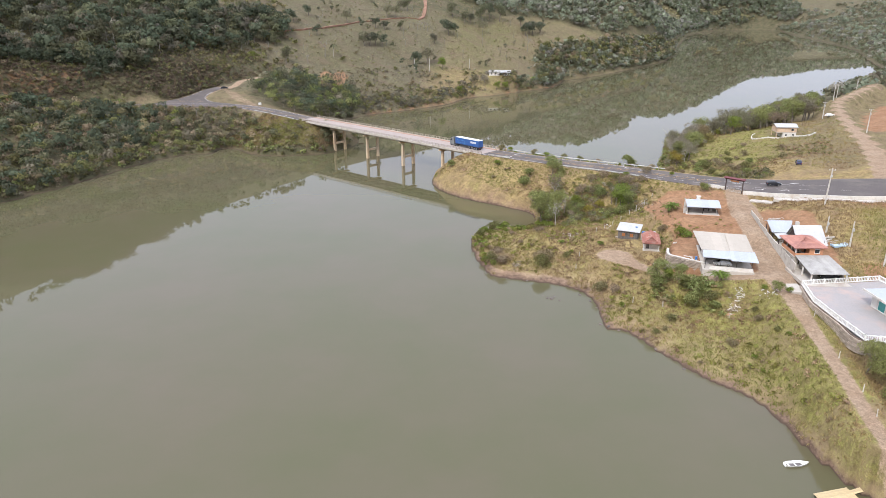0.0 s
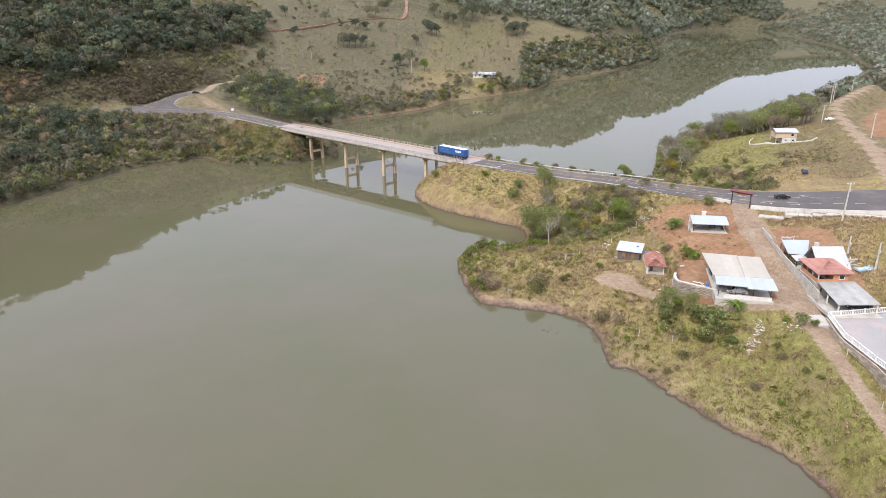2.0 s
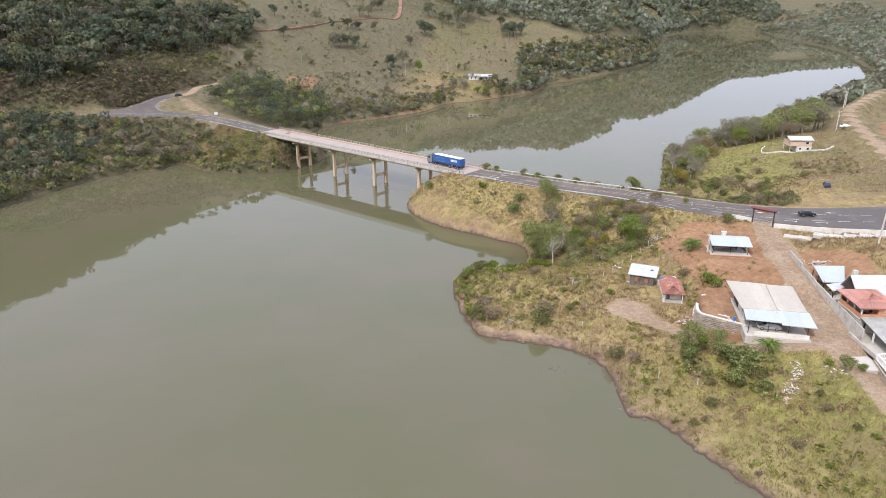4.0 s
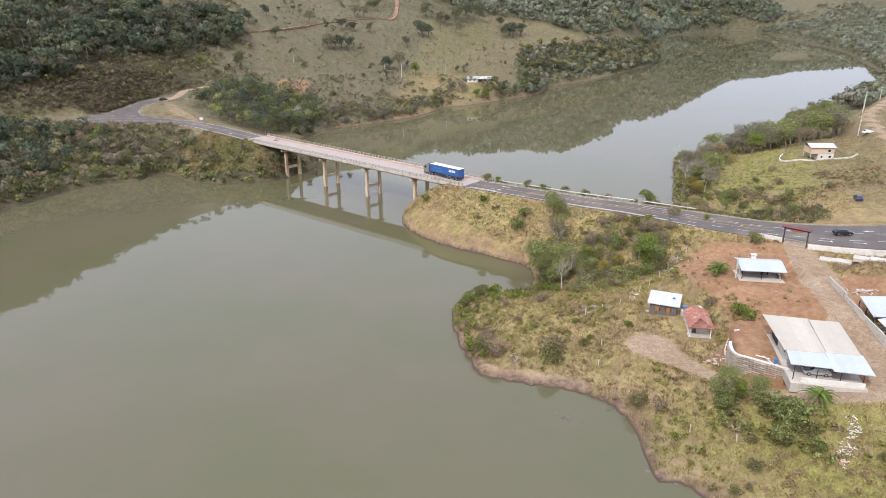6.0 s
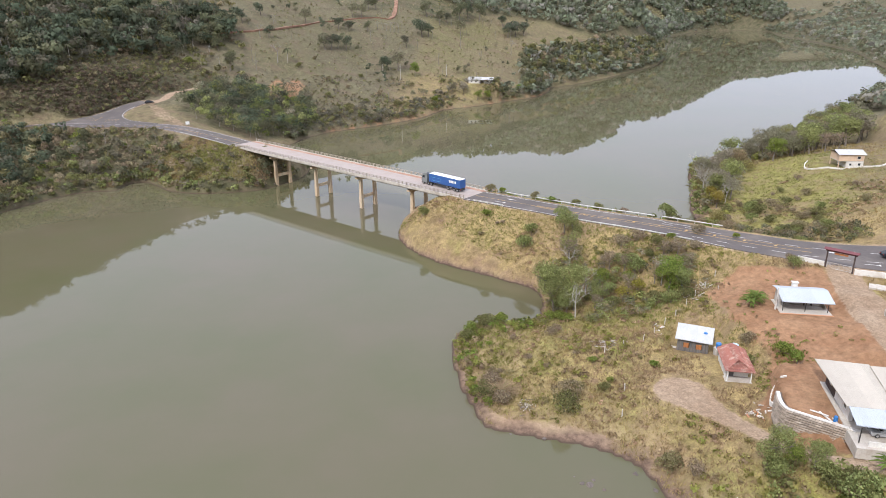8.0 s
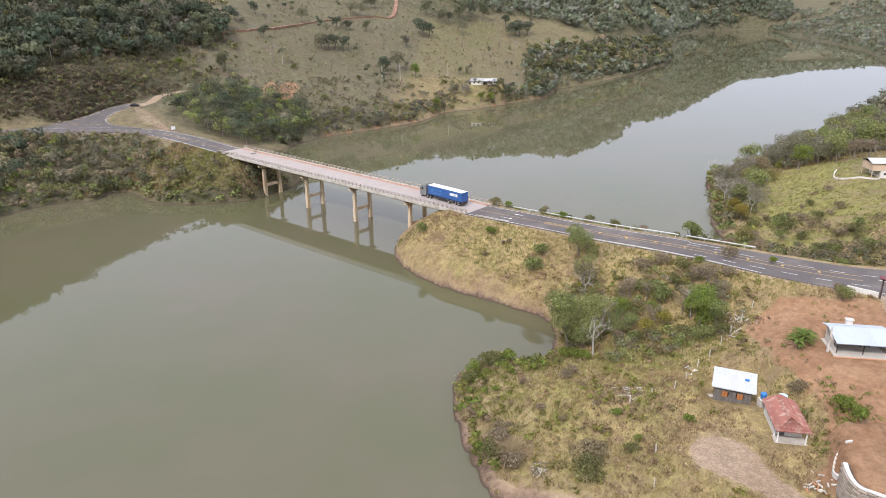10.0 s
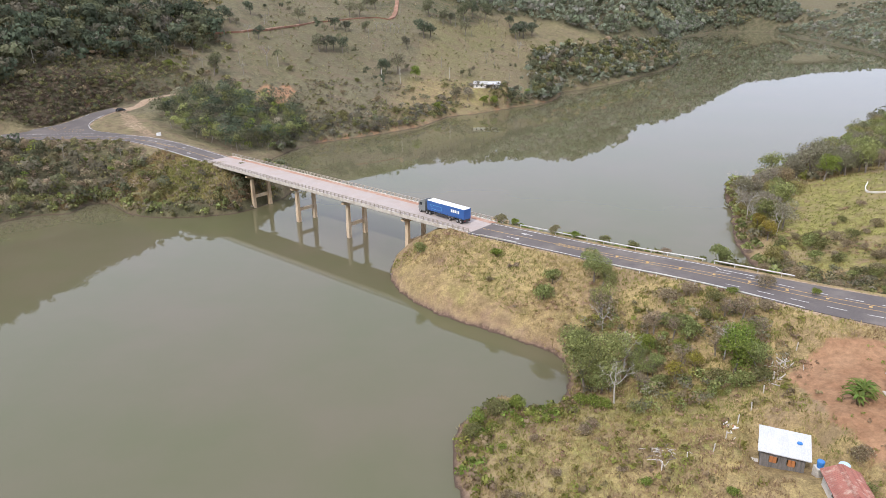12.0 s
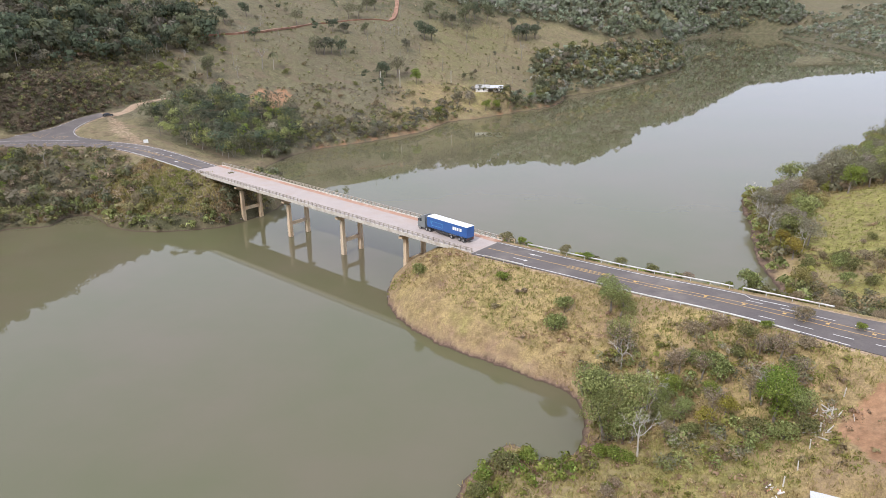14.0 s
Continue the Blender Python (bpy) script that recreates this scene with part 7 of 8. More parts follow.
def limbs(shape, rand, start, way, length, radius, depth, spread=0.6, sides=5):
    """A limb that bends and forks."""
    p, w = Vector(start), Vector(way).normalized()
    pts, rad = [p.copy()], [radius]
    for k in range(3):
        w = (w + Vector(rand.normal(scale=0.14, size=3)) + Vector((0, 0, 0.06))).normalized()
        p = p + w * length / 3
        pts.append(p.copy())
        rad.append(radius * (1 - 0.18 * (k + 1)))
    shape.tube(pts, rad, sides if depth > 1 else 4 if depth else 3, False)
    if depth:
        for k in range(3 if depth > 1 else 4):
            at = pts[2 if k % 2 else 3]
            side = Vector(rand.normal(size=3)) * spread
            limbs(shape, rand, at, w + side, length * rand.uniform(0.5, 0.78), radius * 0.55, depth - 1, spread, sides)


def make_tree(name, label, category, tall, width, low, leaves, size, leaf, bark, seed, count=9, limb_depth=1, group="", m=None):
    rand = np.random.default_rng(seed)
    leaves, size = round(leaves * 0.72), size * 1.14
    tree = thing(name, m or pose(0, 0, 0), label, category, group)
    wood = Shape()
    trunk_top = low + (tall - low) * 0.35
    lean = rand.normal(scale=0.05 * tall, size=2)
    top = (lean[0], lean[1], trunk_top)
    r = (0.022 if leaves else 0.016) * tall + 0.03
    wood.tube([(0, 0, -0.4), (lean[0] * 0.3, lean[1] * 0.3, trunk_top * 0.4), top], [r * 1.3, r, r * 0.75], 7, False)
    for k in range(4):
        a = k * 1.57 + rand.uniform(-0.5, 0.5)
        limbs(wood, rand, top, (math.cos(a) * 0.8, math.sin(a) * 0.8, 0.9), (tall - trunk_top) * 0.6, r * 0.5, limb_depth, 0.55)
    part("trunk", wood, bark, tree)
    if leaves:
        lobes = [(x + lean[0], y + lean[1], z, a, b, c) for x, y, z, a, b, c in lobes_for(rand, width, tall, low, count)]
        q = leaf_quads(lobes, leaves, size, rand, 0.5, 0.2)
        part("crown", bulk("crown", q, None, leaf, rand.uniform(0, 0.12, leaves) + seed * 0.137 % 1), leaf, tree)
    return tree


def make_bush(name, label, tall, width, leaves, size, leaf, seed, group="", category="bush"):
    rand = np.random.default_rng(seed)
    leaves, size = round(leaves * 0.75), size * 1.12
    bush = thing(name, pose(0, 0, 0), label, category, group)
    wood = Shape()
    for k in range(3):
        a = k * 2.1 + rand.uniform(-0.4, 0.4)
        limbs(wood, rand, (0, 0, -0.15), (math.cos(a) * 0.5, math.sin(a) * 0.5, 1), tall * 0.5, 0.05, 1, 0.5, 4)
    part("woody_base", wood, BARK, bush)
    q = leaf_quads(lobes_for(rand, width, tall, 0.05 * tall, 8), leaves, size, rand)
    q[:, :, 2] = np.maximum(q[:, :, 2], 0.02)
    part("foliage", bulk("foliage", q, None, leaf, rand.uniform(0, 0.15, leaves)), leaf, bush)
    return bush


def planted(models, x, y, scale=1.0, sink=0.1):
    model = models[int(rng.integers(len(models)))]
    s = scale * rng.uniform(0.88, 1.14)
    ob = copy_thing(model, pose(x, y, ground(x, y) - sink, 0, 0, rng.uniform(0, 360)))
    ob.scale = (s, s, s * rng.uniform(0.9, 1.1))
    return ob


def discard(models):
    for ob in models:
        for o in (*ob.children_recursive, ob):
            bpy.data.objects.remove(o)


G = "trees and shrubs round the cove"
forest_trees = [make_tree("tree", "dark green tree standing alone on the dry pasture", "tree", 9.5, 7.6, 0.7, 1500, 0.36, LEAF_OLIVE if s == 20 else LEAF_FOREST, BARK, s, 10, group="trees on the far pasture") for s in (18, 19, 20)]
dark_trees = [make_tree("tree", "leafy dark green tree on the grassy slope", "tree", 8.5, 7.0, 0.7, 5600, 0.2, LEAF_TREE, BARK, s, 10, group=G) for s in (11, 12, 13)]
bright_trees = [make_tree("tree", "fresh light green tree with a rounded crown", "tree", 7.5, 6.0, 0.7, 4600, 0.2, LEAF_BRIGHT, BARK, s, 9, group=G) for s in (21, 22)]
yellow_trees = [make_tree("tree", "small tree with yellowing leaves", "tree", 5.5, 4.5, 0.9, 1500, 0.21, LEAF_YELLOW, BARK, s, 7, group=G) for s in (31,)]
thin_trees = [make_tree("tree", "half bare grey-brown tree with thin foliage", "tree", 6.5, 5.0, 1.2, 1100, 0.19, LEAF_DRY, BARK, s, 8, group=G) for s in (41, 42)]
bank_trees = [make_tree("tree", "bushy olive green tree on the riverbank", "tree", 8.0, 7.4, 0.5, 1900, 0.32, LEAF_TREE, BARK, s, 14, group=G) for s in (14, 15)]
gold_trees = [make_tree("tree", "rounded tree with yellowish olive foliage on the riverbank", "tree", 6.6, 7.2, 0.4, 2000, 0.28, LEAF_GOLD, BARK, s, 13, group=G) for s in (24, 25)]
grey_trees = [make_tree("tree", "grey-green tree with thin winter foliage on the riverbank", "tree", 8.6, 7.0, 0.7, 1700, 0.29, LEAF_GREY, BARK, s, 13, group=G) for s in (16, 17)]
bare_trees = [make_tree("dead_tree", "bleached bare dead tree without leaves", "tree", 8.0, 6.0, 2.2, 0, 0.4, LEAF_DRY, PALE_BARK, s, 7, 4, group=G) for s in (51, 52)]
far_bare = [make_tree("dead_tree", "thin grey leafless tree on the far hillside", "tree", 9.0, 6.0, 3.0, 0, 0.4, LEAF_DRY, GREY_BARK, s, 7, 2, group="trees on the far pasture") for s in (53, 54)]
green_bushes = [make_bush("bush", "rounded green bush in dry grass", 2.6, 3.4, 1400, 0.18, LEAF_TREE, s, G) for s in (61, 62)]
olive_bushes = [make_bush("bush", "olive-brown scrubby bush in dry grass", 2.2, 3.2, 1200, 0.17, LEAF_BUSH, s, G) for s in (71, 72, 73)]
dry_bushes = [make_bush("bush", "dry brown twiggy bush on the slope", 1.9, 3.0, 900, 0.16, LEAF_DRY, s, G) for s in (81, 82)]
bright_bushes = [make_bush("bush", "low fresh green bush on the slope", 1.8, 2.8, 950, 0.18, LEAF_BRIGHT, s, G) for s in (91, 92)]
MODELS = far_bare + forest_trees + gold_trees + bank_trees + grey_trees + dark_trees + bright_trees + yellow_trees + thin_trees + bare_trees + green_bushes + olive_bushes + dry_bushes + bright_bushes

# Single plants on the causeway hill and round the cove.
for x, y, s, kind in ((0, 270, 1.0, green_bushes), (18, 258.5, 1.25, bright_bushes), (37, 242, 0.8, dark_trees), (38, 239.5, 0.75, dark_trees), (29, 245.5, 1.2, green_bushes),
                      (26.5, 242.5, 1.35, green_bushes), (36.3, 232.5, 1.15, thin_trees), (36.8, 234.5, 0.7, dark_trees), (31.0, 220.5, 1.35, dark_trees), (30.0, 215.5, 1.15, dark_trees), (33.6, 217.5, 1.25, dark_trees), (31.5, 224.5, 0.85, dark_trees), (32.6, 214, 0.7, dark_trees),
                      (28.6, 211.2, 1.2, bright_bushes), (30.5, 209.8, 1.2, bright_bushes), (31.8, 208.6, 1.0, bright_bushes), (33.8, 209.9, 0.9, bare_trees), (38.2, 220.4, 0.85, bare_trees), (36.3, 229.9, 0.7, bare_trees),
                      (41.8, 221.7, 0.75, bright_trees), (39.5, 217.5, 0.6, dark_trees), (42.5, 217.0, 0.6, dark_trees), (45.3, 213.9, 0.75, yellow_trees), (48.9, 215.4, 0.9, yellow_trees), (47.2, 216.8, 0.8, thin_trees),
                      (47.4, 225.9, 1.2, green_bushes), (50.2, 222.4, 1.35, green_bushes), (44.0, 226.5, 0.8, thin_trees), (54.9, 212.4, 1.2, bright_trees), (56.2, 214.0, 1.0, bright_trees), (54.4, 215.7, 0.85, bare_trees), (57.5, 209.6, 0.8, dark_trees),
                      (54.0, 207.7, 1.4, green_bushes), (57.0, 207.6, 1.2, olive_bushes), (51.5, 210.5, 1.1, olive_bushes), (49.0, 231, 1.3, dry_bushes), (61, 217, 0.8, thin_trees), (43.0, 212.6, 1.0, olive_bushes), (60.3, 228.9, 0.9, bright_bushes),
                      (53, 231, 1.2, dry_bushes), (56.5, 228, 1.1, olive_bushes), (64, 222, 1.1, dry_bushes), (75, 226.7, 0.8, bright_bushes), (68, 231.5, 1.2, olive_bushes), (25.9, 177.4, 1.5, olive_bushes),
                      (10, 206.5, 1.3, bright_bushes), (13.5, 209, 1.4, olive_bushes), (17, 210.5, 1.3, bright_bushes), (9, 203, 1.2, olive_bushes), (13, 184, 1.5, dry_bushes), (14, 178, 1.35, dry_bushes),
                      (25, 174.5, 1.4, olive_bushes), (11.5, 181, 1.2, olive_bushes), (26.5, 200, 1.1, dry_bushes), (43, 184, 0.8, bright_bushes), (38, 160, 1.5, olive_bushes), (41, 157.5, 1.2, dry_bushes),
                      (51.0, 154.5, 0.75, dark_trees), (52.8, 153.2, 0.6, bright_trees), (54.8, 151.2, 0.5, dark_trees), (50, 153, 1.4, green_bushes), (55.5, 149, 1.2, green_bushes), (57.5, 146, 1.4, green_bushes), (60, 143.5, 1.1, olive_bushes), (56, 144, 1.4, green_bushes), 
                      (64.5, 180, 1.3, bright_bushes), (65.5, 177, 1.1, bright_bushes), (59, 182, 1.0, green_bushes), (61, 187, 1.0, olive_bushes), (80, 208.5, 1.1, green_bushes), (80.5, 211, 1.0, dry_bushes),
                      
                       (72.6, 139.5, 0.9, green_bushes), (70.8, 141.6, 0.7, bright_bushes), (75.2, 139, 0.7, bright_bushes), (75.6, 109, 0.85, dark_trees), (79, 106.5, 1.0, dark_trees), (82.5, 103, 1.1, thin_trees), (77, 101.5, 0.9, dark_trees), (82, 110.2, 0.8, bright_trees), (66.5, 133, 0.8, olive_bushes), (59, 127, 0.8, olive_bushes), (50, 140, 0.9, olive_bushes),
                      
                      (65.5, 246.5, 1.5, green_bushes), (66.8, 248, 1.3, green_bushes), (33, 269.5, 0.9, olive_bushes), (38, 266, 0.9, bright_bushes), (44, 262, 1.0, olive_bushes), (50, 258, 0.9, olive_bushes), (56, 253.5, 1.0, dry_bushes),
                      (24, 277, 1.0, bright_bushes), (21, 279.5, 1.1, olive_bushes), (73, 243, 1.0, olive_bushes), (79, 241, 1.1, olive_bushes), (86, 238, 1.1, dry_bushes)):
    planted(kind, x, y, s)


def scatter_objects(ring, count, kinds, low, high, gap=1.0):
    ring = np.array(ring, float)
    made = 0
    while made < count:
        x, y = rng.uniform(ring[:, 0].min(), ring[:, 0].max()), rng.uniform(ring[:, 1].min(), ring[:, 1].max())
        if inside(np.array([x]), np.array([y]), ring)[0] and ground(x, y) > 0.8:
            planted(kinds[int(rng.integers(len(kinds)))], x, y, rng.uniform(low, high))
            made += 1


COVE = [(30, 212), (31, 230), (42, 232), (60, 224), (62, 212), (50, 206), (38, 206)]
HILL = [(2, 262), (14, 266), (50, 238), (70, 220), (64, 214), (30, 236), (8, 252)]
PENINSULA = [(9, 178), (9, 206), (24, 210), (38, 202), (40, 186), (32, 168), (16, 174)]
SOUTH_BANK = [(36, 160), (50, 150), (66, 146), (70, 128), (64, 100), (60, 102), (48, 126), (40, 144)]
ISLAND = [(97, 306), (105, 326), (114, 347), (127, 362), (150, 378), (190, 420), (232, 462), (246, 452), (205, 400), (172, 366), (150, 348), (128, 336), (112, 312), (104, 300)]
FIELD_EDGE = [(92, 240), (112, 238), (114, 250), (106, 260), (98, 262), (88, 252)]
scatter_objects([(36, 212), (36, 224), (58, 222), (60, 211), (46, 212)], 9, [dark_trees, bright_trees, thin_trees, thin_trees], 0.4, 0.65)
scatter_objects(COVE, 22, [olive_bushes, green_bushes, bright_bushes, thin_trees], 0.6, 1.0)
scatter_objects(HILL, 9, [olive_bushes, dry_bushes], 0.4, 0.7)
scatter_objects(PENINSULA, 14, [olive_bushes, dry_bushes, bright_bushes], 0.5, 0.9)
scatter_objects(SOUTH_BANK, 10, [olive_bushes, bright_bushes, olive_bushes], 0.4, 0.7)
scatter_objects([(49, 156), (58, 149), (62, 143), (60, 140), (50, 149)], 8, [green_bushes, olive_bushes, bright_bushes], 0.6, 1.0)
scatter_objects(ISLAND, 105, [bank_trees, bank_trees, grey_trees, gold_trees, grey_trees, grey_trees, gold_trees, thin_trees], 0.75, 1.25)
scatter_objects([(138, 352), (160, 334), (176, 342), (204, 378), (186, 384), (152, 360)], 30, [grey_trees, grey_trees, bank_trees, thin_trees], 1.1, 1.55)
scatter_objects([(96, 300), (102, 322), (112, 344), (126, 358), (136, 350), (122, 336), (112, 318), (104, 300)], 22, [gold_trees, gold_trees, bank_trees, grey_trees], 0.55, 0.9)
scatter_objects([(104, 300), (114, 294), (128, 282), (128, 274), (113, 246), (98, 262), (95, 276)], 26, [olive_bushes, green_bushes, olive_bushes, dry_bushes], 0.8, 1.4)
for x, y, s, kind in ((139, 338, 1.3, bright_trees), (101, 297, 1.1, yellow_trees), (100, 302, 1.2, yellow_trees), (91.5, 275, 0.8, gold_trees), (104, 304, 0.9, bank_trees), (107, 306, 1.6, bright_bushes), (103, 296, 0.8, bare_trees), (106, 299, 1.0, grey_trees), (98.5, 292, 1.2, yellow_trees)):
    planted(kind, x, y, s)
scatter_objects([(95, 300), (101, 320), (112, 344), (118, 340), (112, 318), (106, 300)], 20, [olive_bushes, dry_bushes, green_bushes, bare_trees], 0.8, 1.3)
scatter_objects(FIELD_EDGE, 22, [olive_bushes, green_bushes, olive_bushes], 0.6, 1.0)
scatter_objects([(100, 265), (112, 300), (135, 318), (150, 300), (135, 262), (118, 250)], 9, [olive_bushes, dry_bushes], 0.7, 1.1)
# Trees that stand alone on the far pasture, and pale dead trees: place and height.
for x, y, tall in ((-121, 604, 10.4), (-114, 601, 5), (-117, 630, 5), (-108, 566, 9.6), (-72, 581, 13), (-68, 584, 15.5), (-64, 590, 12), (-58, 592, 11), (-59, 624, 9.3), (-67, 624, 9), (-45, 630, 9.5), (-48, 682, 10.5),
                   (-42, 687, 11.5), (-15, 623, 9.4), (-32, 576, 10), (-27, 577, 12), (-14, 590, 5), (-3, 648, 16), (2, 653, 13), (1, 703, 14), (12, 695, 12), (19, 706, 12), (31, 719, 17), (39, 735, 17), (49, 734, 17),
                   (-121, 509, 13), (-133, 530, 10), (83, 732, 16), (92, 743, 15), (75, 724, 14), (80, 734, 13), (72, 744, 13), (-149, 559, 14), (-128, 577, 11), (80, 620, 11), (52, 585, 7), (60, 590, 8), (24, 598, 6)):
    planted(forest_trees, x, y, tall / 9.5)
for x, y, tall in ((-91, 621, 11.5), (-101, 636, 5.5), (-59, 655, 11), (-52, 658, 11), (-20, 581, 14), (30, 692, 11), (30, 603, 6), (-124, 577, 6), (-29, 479, 6.5), (-23, 484, 6), (-9, 538, 5), (-2, 546, 5.5), (19, 563, 8.5), (26, 562, 9),
                   (-52, 475, 7), (-39, 488, 5), (-35, 480, 5), (10, 552, 5)):
    planted(grey_trees, x, y, tall / 8.6)
for x, y, tall in ((-8, 576, 8.4), (36, 558, 8.5), (44, 562, 7), (6, 536, 6), (-142, 500, 6), (70, 590, 7)):
    planted(bright_trees, x, y, tall / 7.5)
for x, y, s in ((-84, 538, 1.4), (-76, 556, 1.3), (-46, 485, 1.8), (-18, 509, 1.7), (-37, 503, 1.4), (-60, 500, 1.5), (-70, 488, 1.4), (-30, 520, 1.5), (-10, 560, 1.3), (12, 575, 1.3), (-50, 520, 1.2), (-64, 530, 1.2), (-44, 548, 1.3)):
    planted(olive_bushes, x, y, s)
for x, y, tall in ((-113, 562, 9.5), (-97, 536, 17), (-107, 519, 8.5), (-40, 609, 6), (-47, 584, 6), (74, 686, 14), (-34, 640, 8), (-31, 641, 8), (-28, 642, 9), (-25, 643, 8), (-22, 645, 9), (-38, 638, 9), (-110, 595, 9), (-150, 520, 11),
                   (-165, 500, 10), (-180, 530, 11), (-140, 545, 11), (-170, 560, 11), (-200, 490, 10), (-190, 470, 10), (-136, 520, 9), (-128, 512, 8), (-160, 360, 7), (-140, 372, 6), (-118, 372, 6), (-175, 345, 7), (-98, 440, 7), (-88, 455, 7),
                   (70, 600, 7), (104, 312, 6), (-205, 450, 10), (-178, 480, 9), (-215, 470, 10), (-152, 535, 10)):
    planted(far_bare, x, y, tall / 10.5)
discard(MODELS)


# ---- woods: uncounted trees, one mesh for each wood ----
def wood_mesh(name, label, places, tall, leaves, size, material, seed, squat=1.0, category="woodland", most=None):
    """Trees at x, y with crowns of many leaf clumps, and pale trunks."""
    rand = np.random.default_rng(seed)
    base, ways = [], []
    for v in range(10):
        w = rand.uniform(0.55, 0.85) * squat
        base.append(leaf_quads(lobes_for(rand, w, 1.0, 0.1, 5), leaves, size, rand, 0.3, 0.12, 0.7, ways))
    z = level(places[:, 0], places[:, 1])
    q, tints, normals = [], [], []
    for k, ((x, y), h) in enumerate(zip(places, z)):
        t = tall * rand.uniform(0.6, 1.35)
        if most is not None:
            t = min(t, most[k])
        a = rand.uniform(0, 2 * math.pi)
        c, s = math.cos(a), math.sin(a)
        kind = int(rand.integers(10))
        b, w = base[kind] * t, ways[kind]
        normals.append(np.stack([w[:, 0] * c - w[:, 1] * s, w[:, 0] * s + w[:, 1] * c, w[:, 2]], -1))
        q.append(np.stack([b[..., 0] * c - b[..., 1] * s + x, b[..., 0] * s + b[..., 1] * c + y, b[..., 2] + h - 0.2], -1))
        tints.append(np.full(leaves, rand.uniform(0, 1)))
    me = bulk(name, np.concatenate(q), None, material, np.concatenate(tints), np.concatenate(normals))
    return tagged(new(name, me), label, category, kind="stuff")


def trunks(name, label, places, tall, seed):
    """Thin bare trunks and forks, two crossed blades each."""
    rand = np.random.default_rng(seed)
    z = level(places[:, 0], places[:, 1])
    q = []
    for (x, y), h in zip(places + rand.normal(scale=0.9, size=places.shape), z):
        t, r = tall * rand.uniform(0.6, 1.3), rand.uniform(0.08, 0.16)
        lx, ly = rand.normal(scale=0.5, size=2)
        for a, b in ((r, 0), (0, r)):
            q.append([(x - a, y - b, h - 0.2), (x + a, y + b, h - 0.2), (x + lx + a * 0.4, y + ly + b * 0.4, h + t), (x + lx - a * 0.4, y + ly - b * 0.4, h + t)])
        for k in range(3):
            u = rand.uniform(0.5, 0.9)
            p = np.array([x + lx * u, y + ly * u, h + t * u])
            e = p + rand.normal(scale=0.9, size=3) + (0, 0, 1.3)
            q.append([p - (0.05, 0, 0), p + (0.05, 0, 0), e + (0.02, 0, 0), e - (0.02, 0, 0)])
    return tagged(new(name, bulk(name, np.array(q), None, GREY_BARK)), label, "tree trunk", kind="stuff")


def sprinkle(ring, count, keep=None, seed=0, clear=5.0):
    """Places within a ring, off the roads and the water."""
    rand = np.random.default_rng(seed)
    ring = np.array(ring, float)
    n = count * 12
    x, y = rand.uniform(ring[:, 0].min(), ring[:, 0].max(), n), rand.uniform(ring[:, 1].min(), ring[:, 1].max(), n)
    ok = inside(x, y, ring) & (level(x, y) > 0.4)
    ok &= (grid_value(road_gap, x, y) > clear) & (grid_value(track, x, y) < 0.55)
    if keep is not None:
        ok &= keep(x, y)
    return np.stack([x[ok], y[ok]], -1)[:count]


clearing = np.array([(-248, 455), (-226, 486), (-208, 478), (-226, 450)], float)
W1 = sprinkle(WOODS[0], 1500, lambda x, y: ~(inside(x, y, clearing) & (fbm(x, y, 12, 2, 5) < 0.12)), 1)
wood_mesh("woodland", "dense dark green forest on the steep hillside above the road", W1[::2], 12.5, 150, 0.098, LEAF_FOREST, 2, 1.12)
wood_mesh("woodland", "olive and grey-green trees mixed into the forest", W1[1::4], 11.5, 160, 0.092, LEAF_OLIVE, 22, 1.1)
wood_mesh("woodland", "greyish half-bare trees mixed into the forest", W1[3::8], 11.0, 130, 0.072, LEAF_ASHEN, 23, 1.0)
wood_mesh("woodland", "tall olive green trees mixed into the forest", W1[7::8], 13.0, 230, 0.082, LEAF_OLIVE, 125, 1.0)
W2 = sprinkle(WOODS[1], 250, None, 3, 3.0)
wood_mesh("thicket", "thicket of mixed green trees beside the bridge head", W2[::4], 8.6, 260, 0.058, LEAF_OLIVE, 4, 1.15)
wood_mesh("thicket", "lighter green trees mixed into the thicket", W2[1::4], 8.0, 260, 0.058, LEAF_TREE, 24, 1.15)
wood_mesh("thicket", "deep green trees mixed into the thicket", W2[2::4], 9.0, 260, 0.058, LEAF_FOREST, 21, 1.15)
wood_mesh("thicket", "pale grey and fresh green trees mixed into the thicket", W2[3::8], 8.0, 220, 0.056, LEAF_GREY, 25, 1.1)
wood_mesh("thicket", "fresh green trees mixed into the thicket", W2[7::8], 7.0, 240, 0.056, LEAF_BRIGHT, 126, 1.1)
trunks("tree_trunks", "pale trunks of the thicket", W2[::3], 4.2, 41)
trunks("tree_trunks", "pale grey trunks between the forest trees", W1[::4], 10.5, 42)
strip = [(-262, 250), (-166, 240)] + STRIP[2:6] + [(-67, 324), (-48, 345), (-60, 362), (-78, 352), (-104, 374)] + STRIP[8:11] + [(-236, 349), (-262, 328)]
W3 = sprinkle(strip, 1000, lambda x, y: (x < -112) | (fbm(x, y, 10, 2, 8) > 0.06), 5, 5.0)
low_rise = 0.7 + 0.36 * grid_value(road_gap, W3[:, 0], W3[:, 1]).clip(0, 60)
wood_mesh("scrub", "tangled olive green scrub and small trees between road and shore", W3[::3], 6.4, 120, 0.115, LEAF_OLIVE, 6, 1.3, "scrub", low_rise[::3])
wood_mesh("scrub", "mixed green and brown shrubs and saplings between road and shore", W3[1::3], 6.0, 120, 0.11, LEAF_BUSH, 26, 1.15, "scrub", low_rise[1::3])
